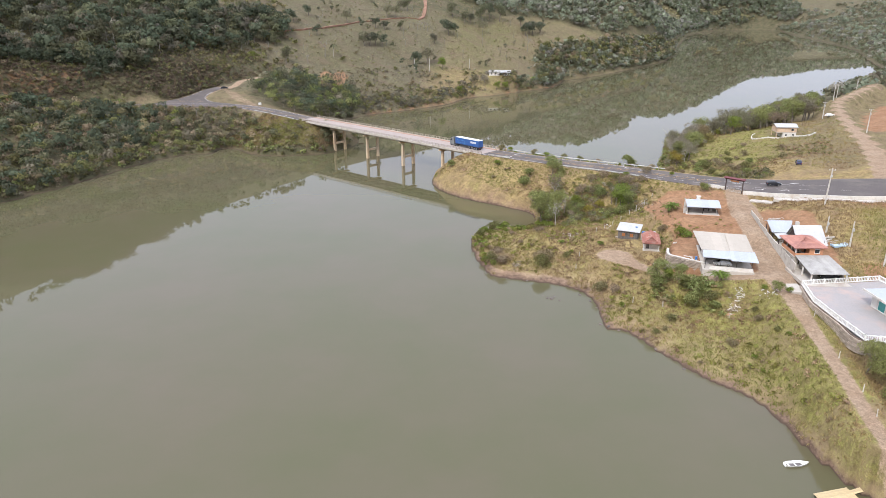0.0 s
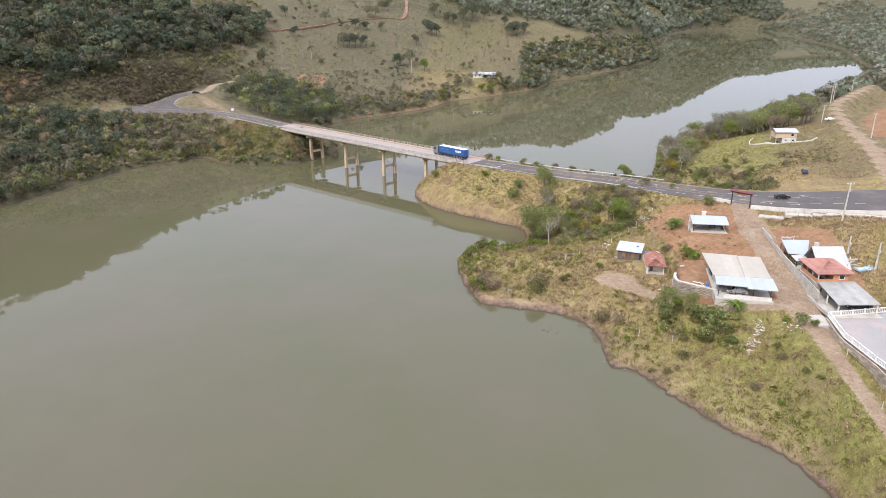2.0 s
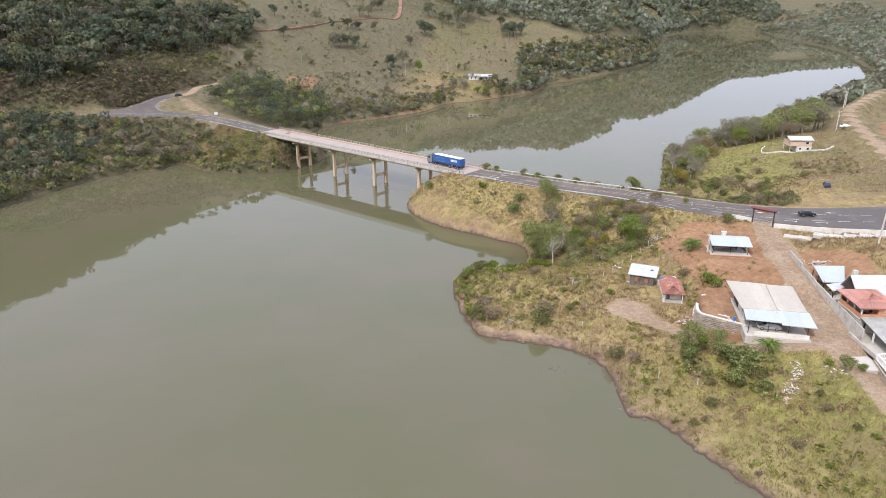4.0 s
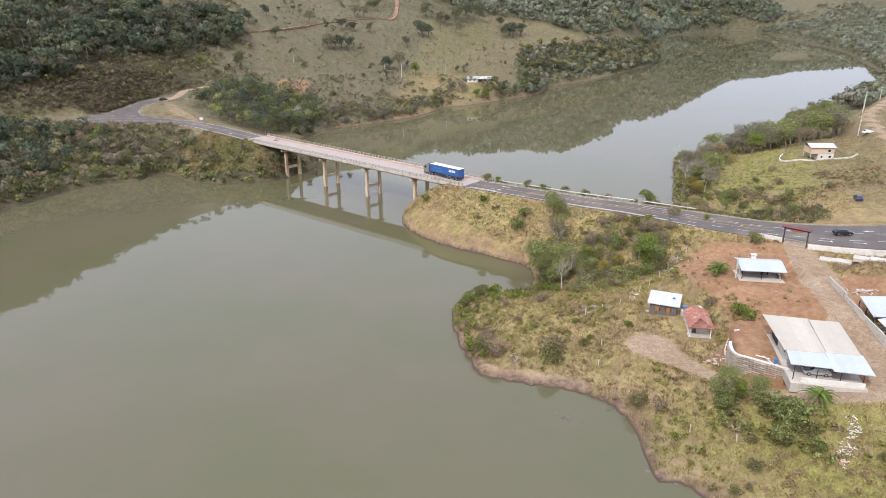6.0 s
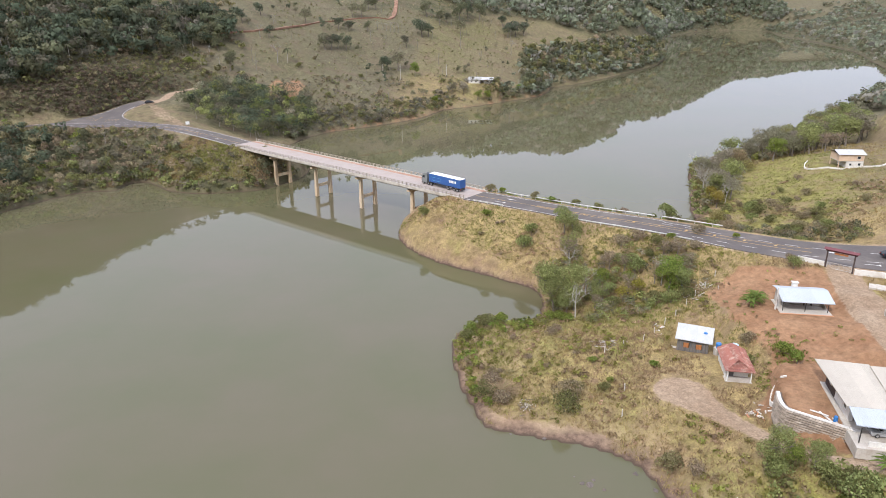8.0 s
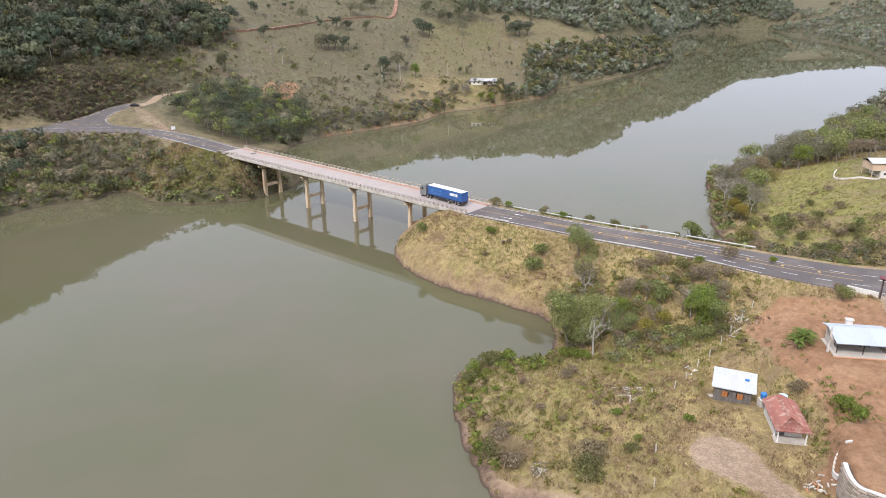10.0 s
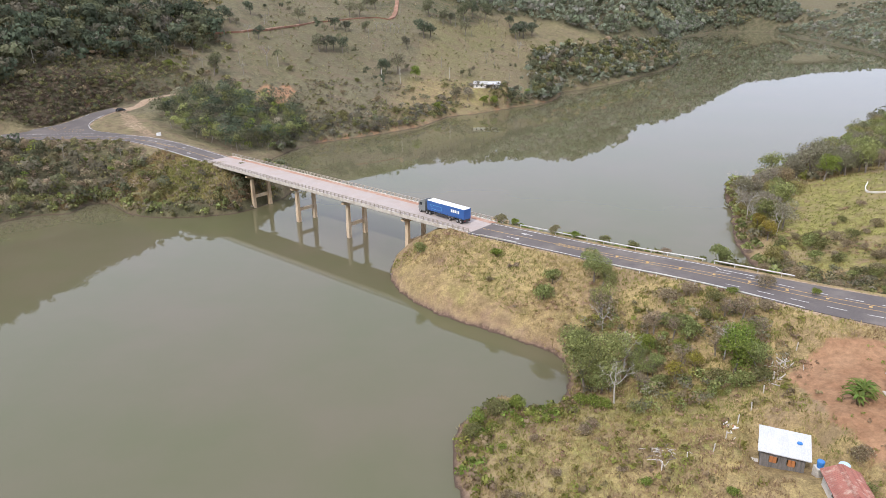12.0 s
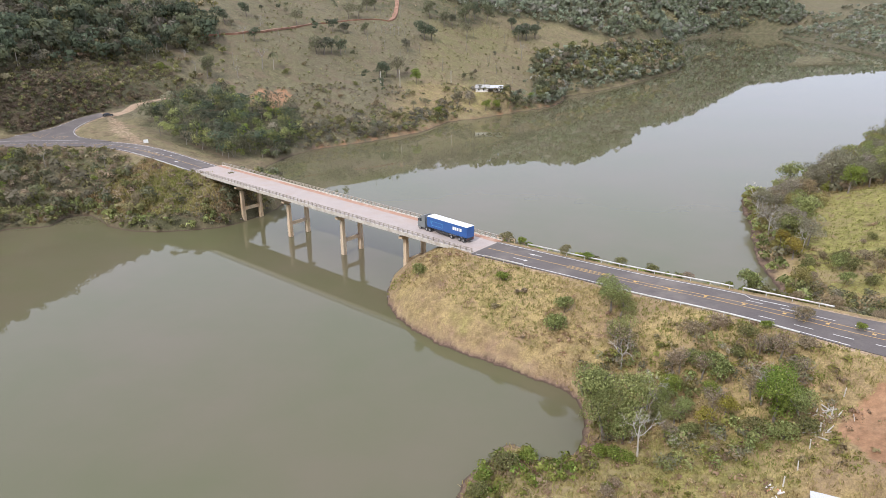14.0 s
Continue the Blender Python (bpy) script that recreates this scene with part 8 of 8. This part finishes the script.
wood_mesh("scrub", "grey leafless brush between road and shore", W3[2::3], 4.4, 90, 0.1, LEAF_DRY, 27, 1.15, "scrub", low_rise[2::3])
fill = sprinkle(strip, 1900, None, 28, 1.5)
wood_mesh("scrub", "low mixed brush covering the bank", fill[::2], 1.6, 22, 0.3, LEAF_BUSH, 29, 1.9, "scrub")
wood_mesh("scrub", "low straw-coloured brush covering the bank", fill[1::2], 1.4, 22, 0.3, LEAF_DRY, 30, 1.9, "scrub")
bright = sprinkle(strip, 60, None, 52, 6.0)
wood_mesh("scrub", "fresh bright green shrubs on the bank", bright, 3.8, 130, 0.09, LEAF_BRIGHT, 53, 1.4, "scrub")
dense = sprinkle([(-262, 250), (-166, 242), (-150, 285), (-148, 330), (-160, 378), (-236, 342), (-262, 325)], 260, None, 100, 6.0)
wood_mesh("woodland", "dark green trees crowding the bank below the road", dense, 6.6, 110, 0.12, LEAF_FOREST, 101, 1.2)
upslope = sprinkle([(-280, 345), (-262, 352), (-205, 400), (-186, 410), (-190, 428), (-240, 402), (-280, 366)], 420, lambda x, y: (x < -196) & ~inside(x, y, np.array(SCARP[0], float)), 102, 3.0)
wood_mesh("woodland", "small dark green trees above the road cutting", upslope, 6.5, 80, 0.11, LEAF_FOREST, 103, 1.2)
side = sprinkle(ROADSIDE, 1500, None, 70, 1.5)
wood_mesh("scrub", "olive brush and saplings beside the road", side[::2], 2.6, 38, 0.186, LEAF_BUSH, 71, 1.4, "scrub")
wood_mesh("scrub", "dry brown brush beside the road", side[1::2], 2.0, 36, 0.198, LEAF_RUSSET, 72, 1.4, "scrub")
CUTTING = [(-250, 364), (-205, 397), (-184, 403), (-164, 415), (-158, 437), (-150, 451), (-158, 474), (-178, 442), (-190, 424), (-215, 412), (-255, 386)]
cutting = sprinkle(CUTTING, 2400, None, 110, 1.2)
wood_mesh("scrub", "reddish-brown dry brush on the road cutting", cutting[::3], 1.6, 40, 0.24, LEAF_RUSSET, 111, 1.6, "scrub")
wood_mesh("scrub", "brown leafless brush on the road cutting", cutting[1::3], 1.9, 40, 0.22, LEAF_RUSSET, 112, 1.5, "scrub")
wood_mesh("scrub", "olive shrubs on the road cutting", cutting[2::3][::2], 2.4, 60, 0.14, LEAF_OLIVE, 113, 1.4, "scrub")
W4 = sprinkle(WOODS[2], 620, None, 7)
wood_mesh("woodland", "band of green trees along the far shore", W4[::2], 9.0, 95, 0.12, LEAF_OLIVE, 8)
wood_mesh("woodland", "paler trees in the band along the far shore", W4[1::2], 8.6, 90, 0.12, LEAF_BUSH, 120)
in_meadow = lambda x, y: np.any([inside(x, y, np.array(ring, float)) for ring in MEADOWS[:5]], axis=0)
FRONT = [(51, 748), (95, 787), (130, 804), (182, 811), (246, 893), (330, 1080), (400, 1270), (480, 1475), (430, 1490), (300, 1250), (220, 1050), (140, 920), (40, 850), (-20, 760)]
HEAD = [(480, 1475), (592, 1625), (716, 1690), (760, 1610), (900, 1640), (1020, 1850), (720, 1980), (450, 1800), (400, 1500)]
MIDDLE = [(330, 1080), (400, 1270), (480, 1475), (592, 1625), (570, 1720), (420, 1650), (290, 1400), (235, 1150)]
W5 = np.vstack([sprinkle(MIDDLE, 1900, lambda x, y: ~in_meadow(x, y) & (nearest(x, y, WEST)[0] < 75), 128), sprinkle(FRONT, 1700, lambda x, y: ~in_meadow(x, y) & (nearest(x, y, WEST)[0] < 150), 9),
                sprinkle(HEAD, 2300, lambda x, y: ~in_meadow(x, y) & (np.minimum(nearest(x, y, WEST)[0], nearest(x, y, EAST)[0]) < 80) & ~(inside(x, y, np.array(MEADOWS[5], float)) & (fbm(x, y, 40, 2, 32) < -0.12)), 127)])
below = np.vstack([sprinkle(WOODS[2], 700, None, 140), sprinkle(FRONT, 1500, lambda x, y: ~in_meadow(x, y), 141)])
wood_mesh("undergrowth", "shrubs with haze-paled leaves under the trees along the far shore", below, 5.5, 20, 0.3, LEAF_FAR_HAZED, 142, 1.5, "scrub")
UPLAND = [(246, 893), (330, 1080), (400, 1270), (480, 1475), (592, 1625), (716, 1690), (1000, 1760), (1250, 1900), (1250, 2250), (700, 2250), (300, 1900), (60, 1300), (40, 950)]
glades = np.vstack([sprinkle(ring, 260, None, 160 + k) for k, ring in enumerate(MEADOWS[:5])])
wood_mesh("meadow_grass", "pale yellow-green grass of the small valley meadows", glades, 1.3, 14, 1.3, LEAF_MEADOW, 170, 3.6, "grass")
upland = sprinkle(UPLAND, 6500, lambda x, y: ~in_meadow(x, y) & ~inside(x, y, np.array(MEADOWS[5], float)), 143)
wood_mesh("woodland", "unbroken forest over the heights up the valley", upland[::2], 13.0, 11, 0.38, LEAF_FAR_HAZED, 144, 1.2)
wood_mesh("woodland", "darker trees in the forest over the heights", upland[1::2], 13.0, 11, 0.38, LEAF_GREYGREEN_HAZED, 145, 1.2)
wood_mesh("woodland", "hazy wooded slopes up the valley", W5[::2], 10.5, 28, 0.21, LEAF_FAR_HAZED, 10)
wood_mesh("woodland", "haze-paled grey-green trees on the wooded slopes up the valley", W5[1::2], 10.5, 28, 0.21, LEAF_GREYGREEN_HAZED, 121)
pasture = [(-118, 500), (-112, 560), (-120, 700), (-60, 860), (20, 900), (120, 830), (90, 720), (60, 605), (20, 548), (-20, 500), (-60, 480)]
W7 = sprinkle([(-70, 425), (-62, 446), (-30, 474), (0, 506), (16, 540), (60, 576), (58, 600), (10, 560), (-20, 516), (-60, 480), (-74, 450)], 420, lambda x, y: (fbm(x, y, 18, 2, 122) > -0.12) & (np.hypot(x - 30.5, y - 559) > 13), 13, 2.0)
wood_mesh("shore_scrub", "low brownish scrub along the far bank", W7[::2], 3.0, 70, 0.16, LEAF_BUSH, 14, 1.4, "scrub")
wood_mesh("shore_scrub", "grey leafless scrub along the far bank", W7[1::2], 3.4, 70, 0.15, LEAF_ASHEN, 123, 1.4, "scrub")
shore_near = lambda x, y, line, reach: nearest(x, y, line)[0] < reach
W8 = sprinkle(EAST_HILLS, 2700, lambda x, y: (fbm(x, y, 80, 2, 31) > -0.22) & shore_near(x, y, EAST, 190) & ~(inside(x, y, np.array(MEADOWS[5], float)) & (fbm(x, y, 40, 2, 32) < -0.05)), 15, 3.0)
wood_mesh("woodland", "wooded valley side on the near bank upstream", W8[::2], 8.5, 30, 0.25, LEAF_FAR_HAZED, 16, 1.5)
wood_mesh("woodland", "brownish trees on the valley side upstream", W8[1::2], 7.5, 30, 0.25, LEAF_GREY, 124, 1.5)
W10 = sprinkle([(-350, 430), (-340, 580), (-230, 640), (-195, 560), (-190, 620), (-120, 700), (-60, 870), (-100, 1300), (-500, 1300), (-900, 1000), (-640, 640)], 700, lambda x, y: (x < -200) | (fbm(x, y, 80, 2, 51) > 0.0), 19)
wood_mesh("woodland", "forest on the upper hillside and ridge", W10, 11.0, 40, 0.18, LEAF_FOREST, 20)


scarp_scrub = np.vstack([sprinkle(ring, 620, None, 61 + k, 1.5) for k, ring in enumerate(SCARP)])
wood_mesh("scrub", "dry brown brush on the cut slope above the road", scarp_scrub[::2], 1.8, 36, 0.248, LEAF_RUSSET, 62, 1.5, "scrub")
wood_mesh("scrub", "olive brush on the cut slope above the road", scarp_scrub[1::8], 2.2, 36, 0.248, LEAF_BUSH, 67, 1.4, "scrub")
verge = sprinkle(STRIP, 900, lambda x, y: grid_value(road_gap, x, y) < 14, 68, 1.2)
wood_mesh("scrub", "low green brush along the road verge", verge, 1.5, 30, 0.248, LEAF_BUSH, 69, 1.6, "scrub")
under = sprinkle([(-330, 325), (-262, 358), (-208, 406), (-184, 412), (-178, 440), (-172, 470), (-158, 490), (-112, 500), (-119, 545), (-141, 601), (-176, 640), (-330, 620)], 1500, None, 63, 3.0)
wood_mesh("undergrowth", "mixed undergrowth beneath the forest trees", under, 3.4, 22, 0.347, LEAF_BUSH, 64, 1.5, "scrub")
trunks("tree_trunks", "thin pale dead trunks dotted over the pasture", sprinkle(pasture, 70, None, 97, 2.0), 8.0, 98)
copses = sprinkle(pasture, 95, lambda x, y: (y > 545) & (fbm(x, y, 34, 2, 151) > 0.1), 152, 3.0)
wood_mesh("copse", "small olive green trees in loose rows over the pasture", copses[::2], 6.0, 110, 0.1, LEAF_OLIVE, 153, 1.0)
wood_mesh("copse", "small dark green trees in loose rows over the pasture", copses[1::2], 6.5, 110, 0.1, LEAF_FOREST, 154, 0.9)
herbs = sprinkle(pasture, 5200, None, 65, 2.0)
slope = sprinkle(LOWER_SLOPE, 1000, lambda x, y: (fbm(x, y, 22, 2, 146) > -0.08) & (np.hypot(x - 30.5, y - 561) > 10) & ~inside(x, y, np.array(SOIL[2], float)), 147, 1.5)
wood_mesh("pasture_weeds", "brown dry herbs on the lower pasture slope", slope[::2], 1.0, 20, 0.3, LEAF_RUSSET, 148, 2.2, "scrub")
wood_mesh("pasture_weeds", "olive bushes on the lower pasture slope", slope[1::4], 1.6, 26, 0.28, LEAF_BUSH, 149, 1.8, "scrub")
wood_mesh("pasture_weeds", "grey twiggy bushes on the lower pasture slope", slope[3::4], 1.6, 24, 0.26, LEAF_ASHEN, 150, 1.8, "scrub")
wood_mesh("pasture_weeds", "low weeds and small shrubs dotted over the pasture", herbs[::4], 1.5, 9, 0.422, LEAF_BUSH, 66, 1.7, "scrub")
wood_mesh("pasture_weeds", "dry brown weeds dotted over the pasture", herbs[1::2], 0.7, 9, 0.422, LEAF_DRY, 99, 2.2, "scrub")

def fringe(line, a, b, count, seed, deep=4.0):
    """Places on the first metres of land along a shore."""
    rand = np.random.default_rng(seed)
    u = rand.uniform(a, b, count)
    p = np.stack([np.interp(u, np.arange(len(line)), line[:, k]) for k in range(2)], -1) + rand.normal(scale=deep, size=(count, 2))
    beam = np.array([(-84, 364), (20, 268)], float)
    return p[(level(p[:, 0], p[:, 1]) > 0.35) & (grid_value(road_gap, p[:, 0], p[:, 1]) > 2.5) & (nearest(p[:, 0], p[:, 1], beam)[0] > 7.5)]


west_fringe = fringe(WEST, 14, 66, 900, 73)
wood_mesh("shore_scrub", "olive scrub hanging over the water's edge", west_fringe[::3], 2.2, 36, 0.248, LEAF_BUSH, 74, 1.6, "scrub")
wood_mesh("shore_scrub", "green scrub hanging over the water's edge", west_fringe[1::3], 2.4, 36, 0.248, LEAF_TREE, 75, 1.6, "scrub")
wood_mesh("shore_scrub", "grey-brown scrub hanging over the water's edge", west_fringe[2::3], 1.8, 36, 0.248, LEAF_GREY, 76, 1.6, "scrub")
bank_fringe = fringe(WEST, 66, 128, 1700, 77, 7.0)
low_bank = bank_fringe[:, 1] < 580
mid_fringe = bank_fringe[low_bank & (fbm(bank_fringe[:, 0], bank_fringe[:, 1], 16, 2, 95) > 0.03) & (np.hypot(bank_fringe[:, 0] - 30.5, bank_fringe[:, 1] - 559) > 13)]
wood_mesh("shore_scrub", "brownish scrub along the bank below the pasture", mid_fringe[::2], 3.2, 50, 0.17, LEAF_BUSH, 79, 1.3, "scrub")
wood_mesh("shore_scrub", "olive scrub along the bank below the pasture", mid_fringe[1::2], 3.4, 50, 0.17, LEAF_OLIVE, 94, 1.3, "scrub")
far_fringe = np.vstack([bank_fringe[~low_bank], fringe(WEST, 126, 172, 1100, 96, 10.0), fringe(EAST, 192, 236, 1100, 78, 10.0)])
wood_mesh("shore_scrub", "trees and scrub along the distant shores", far_fringe[::2], 5.5, 36, 0.19, LEAF_FAR_HAZED, 155, 1.3, "scrub")
wood_mesh("shore_scrub", "green trees along the distant shores", far_fringe[1::2], 5.5, 36, 0.19, LEAF_OLIVE, 156, 1.3, "scrub")
near_land = [(-10, 280), (14, 272), (70, 222), (66, 212), (62, 196), (50, 198), (48, 184), (40, 182), (52, 166), (54, 154), (66, 146), (73, 130), (66, 92), (58, 92), (40, 139), (34, 164), (6, 178), (6, 206), (26, 214), (27, 236)]
weeds = sprinkle(near_land, 3400, lambda x, y: level(x, y) > 0.6, 80, 1.0)
patch = fbm(weeds[:, 0], weeds[:, 1], 11, 3, 33)
wood_mesh("weeds", "low yellow-green weeds and herbs among grass", weeds[(weeds[:, 1] < 236) & (patch > 0.03)][::2], 0.85, 22, 0.372, LEAF_WEED, 81, 2.6, "weeds")
wood_mesh("weeds", "low yellowish shrubs and brambles among grass", weeds[1::8][weeds[1::8][:, 1] > 155], 0.5, 22, 0.372, LEAF_GOLD, 82, 2.6, "weeds")
wood_mesh("weeds", "dry pinkish-brown stalks among grass", weeds[patch < -0.02][::3], 0.8, 22, 0.322, LEAF_STALK, 83, 2.6, "weeds")

bank_top = sprinkle([(20, 281), (36, 269), (50, 258.5), (66, 247), (92, 239), (90, 252), (66, 257), (47, 268), (30, 282), (16, 293)], 420, None, 85, 1.8)
wood_mesh("scrub", "low green brush behind the guard rail", bank_top[::2], 1.3, 30, 0.298, LEAF_BUSH, 86, 1.8, "scrub")
wood_mesh("scrub", "fresh green herbs behind the guard rail", bank_top[1::2], 1.2, 30, 0.298, LEAF_BRIGHT, 87, 1.8, "scrub")

island_low = sprinkle(ISLAND + [(100, 288), (94, 290)], 420, None, 88, 1.0)
wood_mesh("scrub", "tangled undergrowth below the riverbank trees", island_low[::2], 3.2, 36, 0.248, LEAF_WEED, 89, 1.5, "scrub")
wood_mesh("scrub", "grey brush below the riverbank trees", island_low[1::2], 3.0, 36, 0.248, LEAF_GREY, 90, 1.5, "scrub")
tangle = sprinkle([(49, 157), (58, 150), (64, 143), (61, 138), (48, 149)], 60, None, 91, 0.8)
wood_mesh("scrub", "dark green brambles below the retaining wall", tangle[::2], 1.7, 54, 0.211, LEAF_TREE, 92, 1.8, "scrub")
wood_mesh("scrub", "olive brambles below the retaining wall", tangle[1::2], 1.5, 54, 0.211, LEAF_WEED, 93, 1.8, "scrub")

tip = sprinkle([(5, 176), (5, 212), (27, 216), (27, 205), (12, 203), (11, 180)], 110, lambda x, y: fbm(x, y, 8, 2, 55) > -0.12, 56, 1.0)
wood_mesh("scrub", "bright yellow-green brambles at the tip of the bank", tip[::2], 1.5, 42, 0.248, LEAF_WEED, 57, 1.9, "scrub")
wood_mesh("scrub", "green brambles at the tip of the bank", tip[1::2], 1.4, 42, 0.248, LEAF_BRIGHT, 58, 1.9, "scrub")

cove_low = sprinkle([(29, 210), (30, 232), (42, 234), (62, 224), (63, 211), (50, 205), (38, 204)], 230, lambda x, y: fbm(x, y, 7, 2, 44) > -0.1, 45, 1.0)
wood_mesh("scrub", "green undergrowth between the trees of the cove", cove_low[::3], 2.0, 66, 0.149, LEAF_TREE, 46, 1.7, "scrub")
wood_mesh("scrub", "yellow-green undergrowth between the trees of the cove", cove_low[1::3], 1.8, 66, 0.149, LEAF_WEED, 47, 1.7, "scrub")
wood_mesh("scrub", "grey-brown undergrowth between the trees of the cove", cove_low[2::3], 1.9, 66, 0.136, LEAF_GREY, 48, 1.7, "scrub")
behind = sprinkle([(60, 258), (66, 249), (92, 238), (112, 232), (118, 242), (112, 254), (101, 268), (92, 276), (84, 262), (76, 262)], 620, lambda x, y: fbm(x, y, 9, 2, 131) > -0.14, 49, 1.5)
wood_mesh("scrub", "olive brush along the road behind the guard rail", behind[::3], 2.0, 42, 0.198, LEAF_BUSH, 50, 1.7, "scrub")
wood_mesh("scrub", "green brush along the road behind the guard rail", behind[1::3], 1.8, 42, 0.198, LEAF_OLIVE, 51, 1.7, "scrub")
wood_mesh("scrub", "grey leafless brush along the road behind the guard rail", behind[2::3], 1.7, 42, 0.18, LEAF_GREY, 132, 1.7, "scrub")
field = sprinkle([(96, 300), (112, 254), (126, 246), (150, 262), (160, 290), (142, 304), (120, 310)], 700, lambda x, y: fbm(x, y, 14, 2, 133) > 0.02, 134, 1.0)
wood_mesh("weeds", "olive herbs and dry stalks over the river meadow", field[::2], 0.8, 22, 0.34, LEAF_BUSH, 135, 2.2, "weeds")
wood_mesh("weeds", "brown dry stalks over the river meadow", field[1::2], 0.7, 22, 0.34, LEAF_STALK, 136, 2.2, "weeds")

yard_weeds = np.vstack([sprinkle([(62, 176), (64, 187), (68, 186), (69, 177)], 60, None, 35, 0.5), sprinkle([(57, 172), (60, 185), (63, 184), (61, 172)], 40, None, 36, 0.5), sprinkle(SOIL[0], 70, None, 37, 1.5)])
yard_weeds = yard_weeds[~inside(yard_weeds[:, 0], yard_weeds[:, 1], YARD) & ((yard_weeds[:, 1] < 184) | (yard_weeds[:, 1] > 197) | (yard_weeds[:, 0] < 66))]
wood_mesh("weeds", "fresh green weeds on the red earth slope", yard_weeds[::2], 0.7, 30, 0.273, LEAF_BRIGHT, 38, 2.2, "weeds")
wood_mesh("weeds", "yellow-green weeds on the red earth slope", yard_weeds[1::2], 0.6, 30, 0.273, LEAF_WEED, 39, 2.4, "weeds")
road_grass = sprinkle(ROADSIDE + [(-200, 380)], 2600, lambda x, y: grid_value(road_gap, x, y) < 30, 54, 0.8)
wood_mesh("weeds", "dry reddish-brown herbs on the roadside slope", road_grass[::2], 0.8, 9, 0.434, LEAF_RUSSET, 55, 2.4, "weeds")
wood_mesh("weeds", "olive herbs on the roadside slope", road_grass[1::2], 0.9, 9, 0.434, LEAF_BUSH, 59, 2.4, "weeds")

island_edge = fringe(EAST, 163, 181, 260, 104, 3.0)
wood_mesh("shore_scrub", "yellow-green scrub on the steep riverbank edge", island_edge[::2], 2.6, 36, 0.223, LEAF_WEED, 105, 1.4, "scrub")
wood_mesh("shore_scrub", "green scrub on the steep riverbank edge", island_edge[1::2], 3.0, 36, 0.223, LEAF_TREE, 106, 1.3, "scrub")

# ---- grass ----
def tufts(name, label, places, tall, material, seed, blades=5):
    rand = np.random.default_rng(seed)
    z = level(places[:, 0], places[:, 1])
    n = len(places)
    p = np.repeat(np.stack([places[:, 0], places[:, 1], z], -1), blades, 0) + np.c_[rand.normal(scale=0.28, size=(n * blades, 2)), np.full(n * blades, -0.05)]
    a = rand.uniform(0, 2 * math.pi, n * blades)
    side = np.stack([np.cos(a), np.sin(a), 0 * a], -1) * (tall * rand.uniform(0.10, 0.24, n * blades))[:, None]
    lean = np.stack([rand.normal(scale=0.4, size=n * blades), rand.normal(scale=0.4, size=n * blades), np.ones(n * blades)], -1) * (tall * rand.uniform(0.5, 1.25, n * blades))[:, None]
    q = np.stack([p - side, p + side, p + side * 0.5 + lean, p - side * 0.4 + lean * 0.92], 1)
    patch = np.clip(fbm(places[:, 0], places[:, 1], 16, 3, 61) * 1.5 + 0.44 + 0.5 * (grid_value(lush, places[:, 0], places[:, 1]) - 0.4) + rand.uniform(-0.18, 0.18, n), 0, 0.99)
    return tagged(new(name, bulk(name, q, None, material, np.repeat(patch, blades))), label, "grass", kind="stuff")


def off_places(x, y):
    ok = level(x, y) > 0.45
    for px, py, hx, hy, turned, flat in PLATFORMS:
        c, s = math.cos(radians(turned)), math.sin(radians(turned))
        ok &= (np.abs((x - px) * c + (y - py) * s) > hx + 0.5) | (np.abs(-(x - px) * s + (y - py) * c) > hy + 0.5)
    ok &= ~inside(x, y, YARD)
    for ring in SOIL[:2]:
        ok &= ~inside(x, y, np.array(ring, float))
    return ok


G1 = sprinkle([(-12, 280), (20, 275), (90, 205), (140, 180), (140, 110), (90, 80), (60, 84), (30, 160), (4, 172), (4, 215), (24, 238)], 26000, off_places, 31, 0.6)
tufts("tall_grass", "tall dry straw-coloured grass with greener patches", G1, 0.45, GRASS_BLADES, 32, 5)
G2 = sprinkle([(86, 236), (90, 268), (96, 305), (118, 360), (160, 380), (190, 330), (150, 235)], 5000, off_places, 33, 0.6)
tufts("tall_grass", "meadow grass beside the riverbank trees", G2, 0.5, GRASS_BLADES, 34)
G3 = sprinkle([(-130, 330), (-125, 350), (-100, 372), (-80, 352), (-52, 352), (-66, 332), (-100, 335)], 5000, lambda x, y: level(x, y) > 0.9, 35, 0.6)
tufts("tall_grass", "dry grass on the bank below the bridge head", G3, 0.7, GRASS_BLADES, 36)
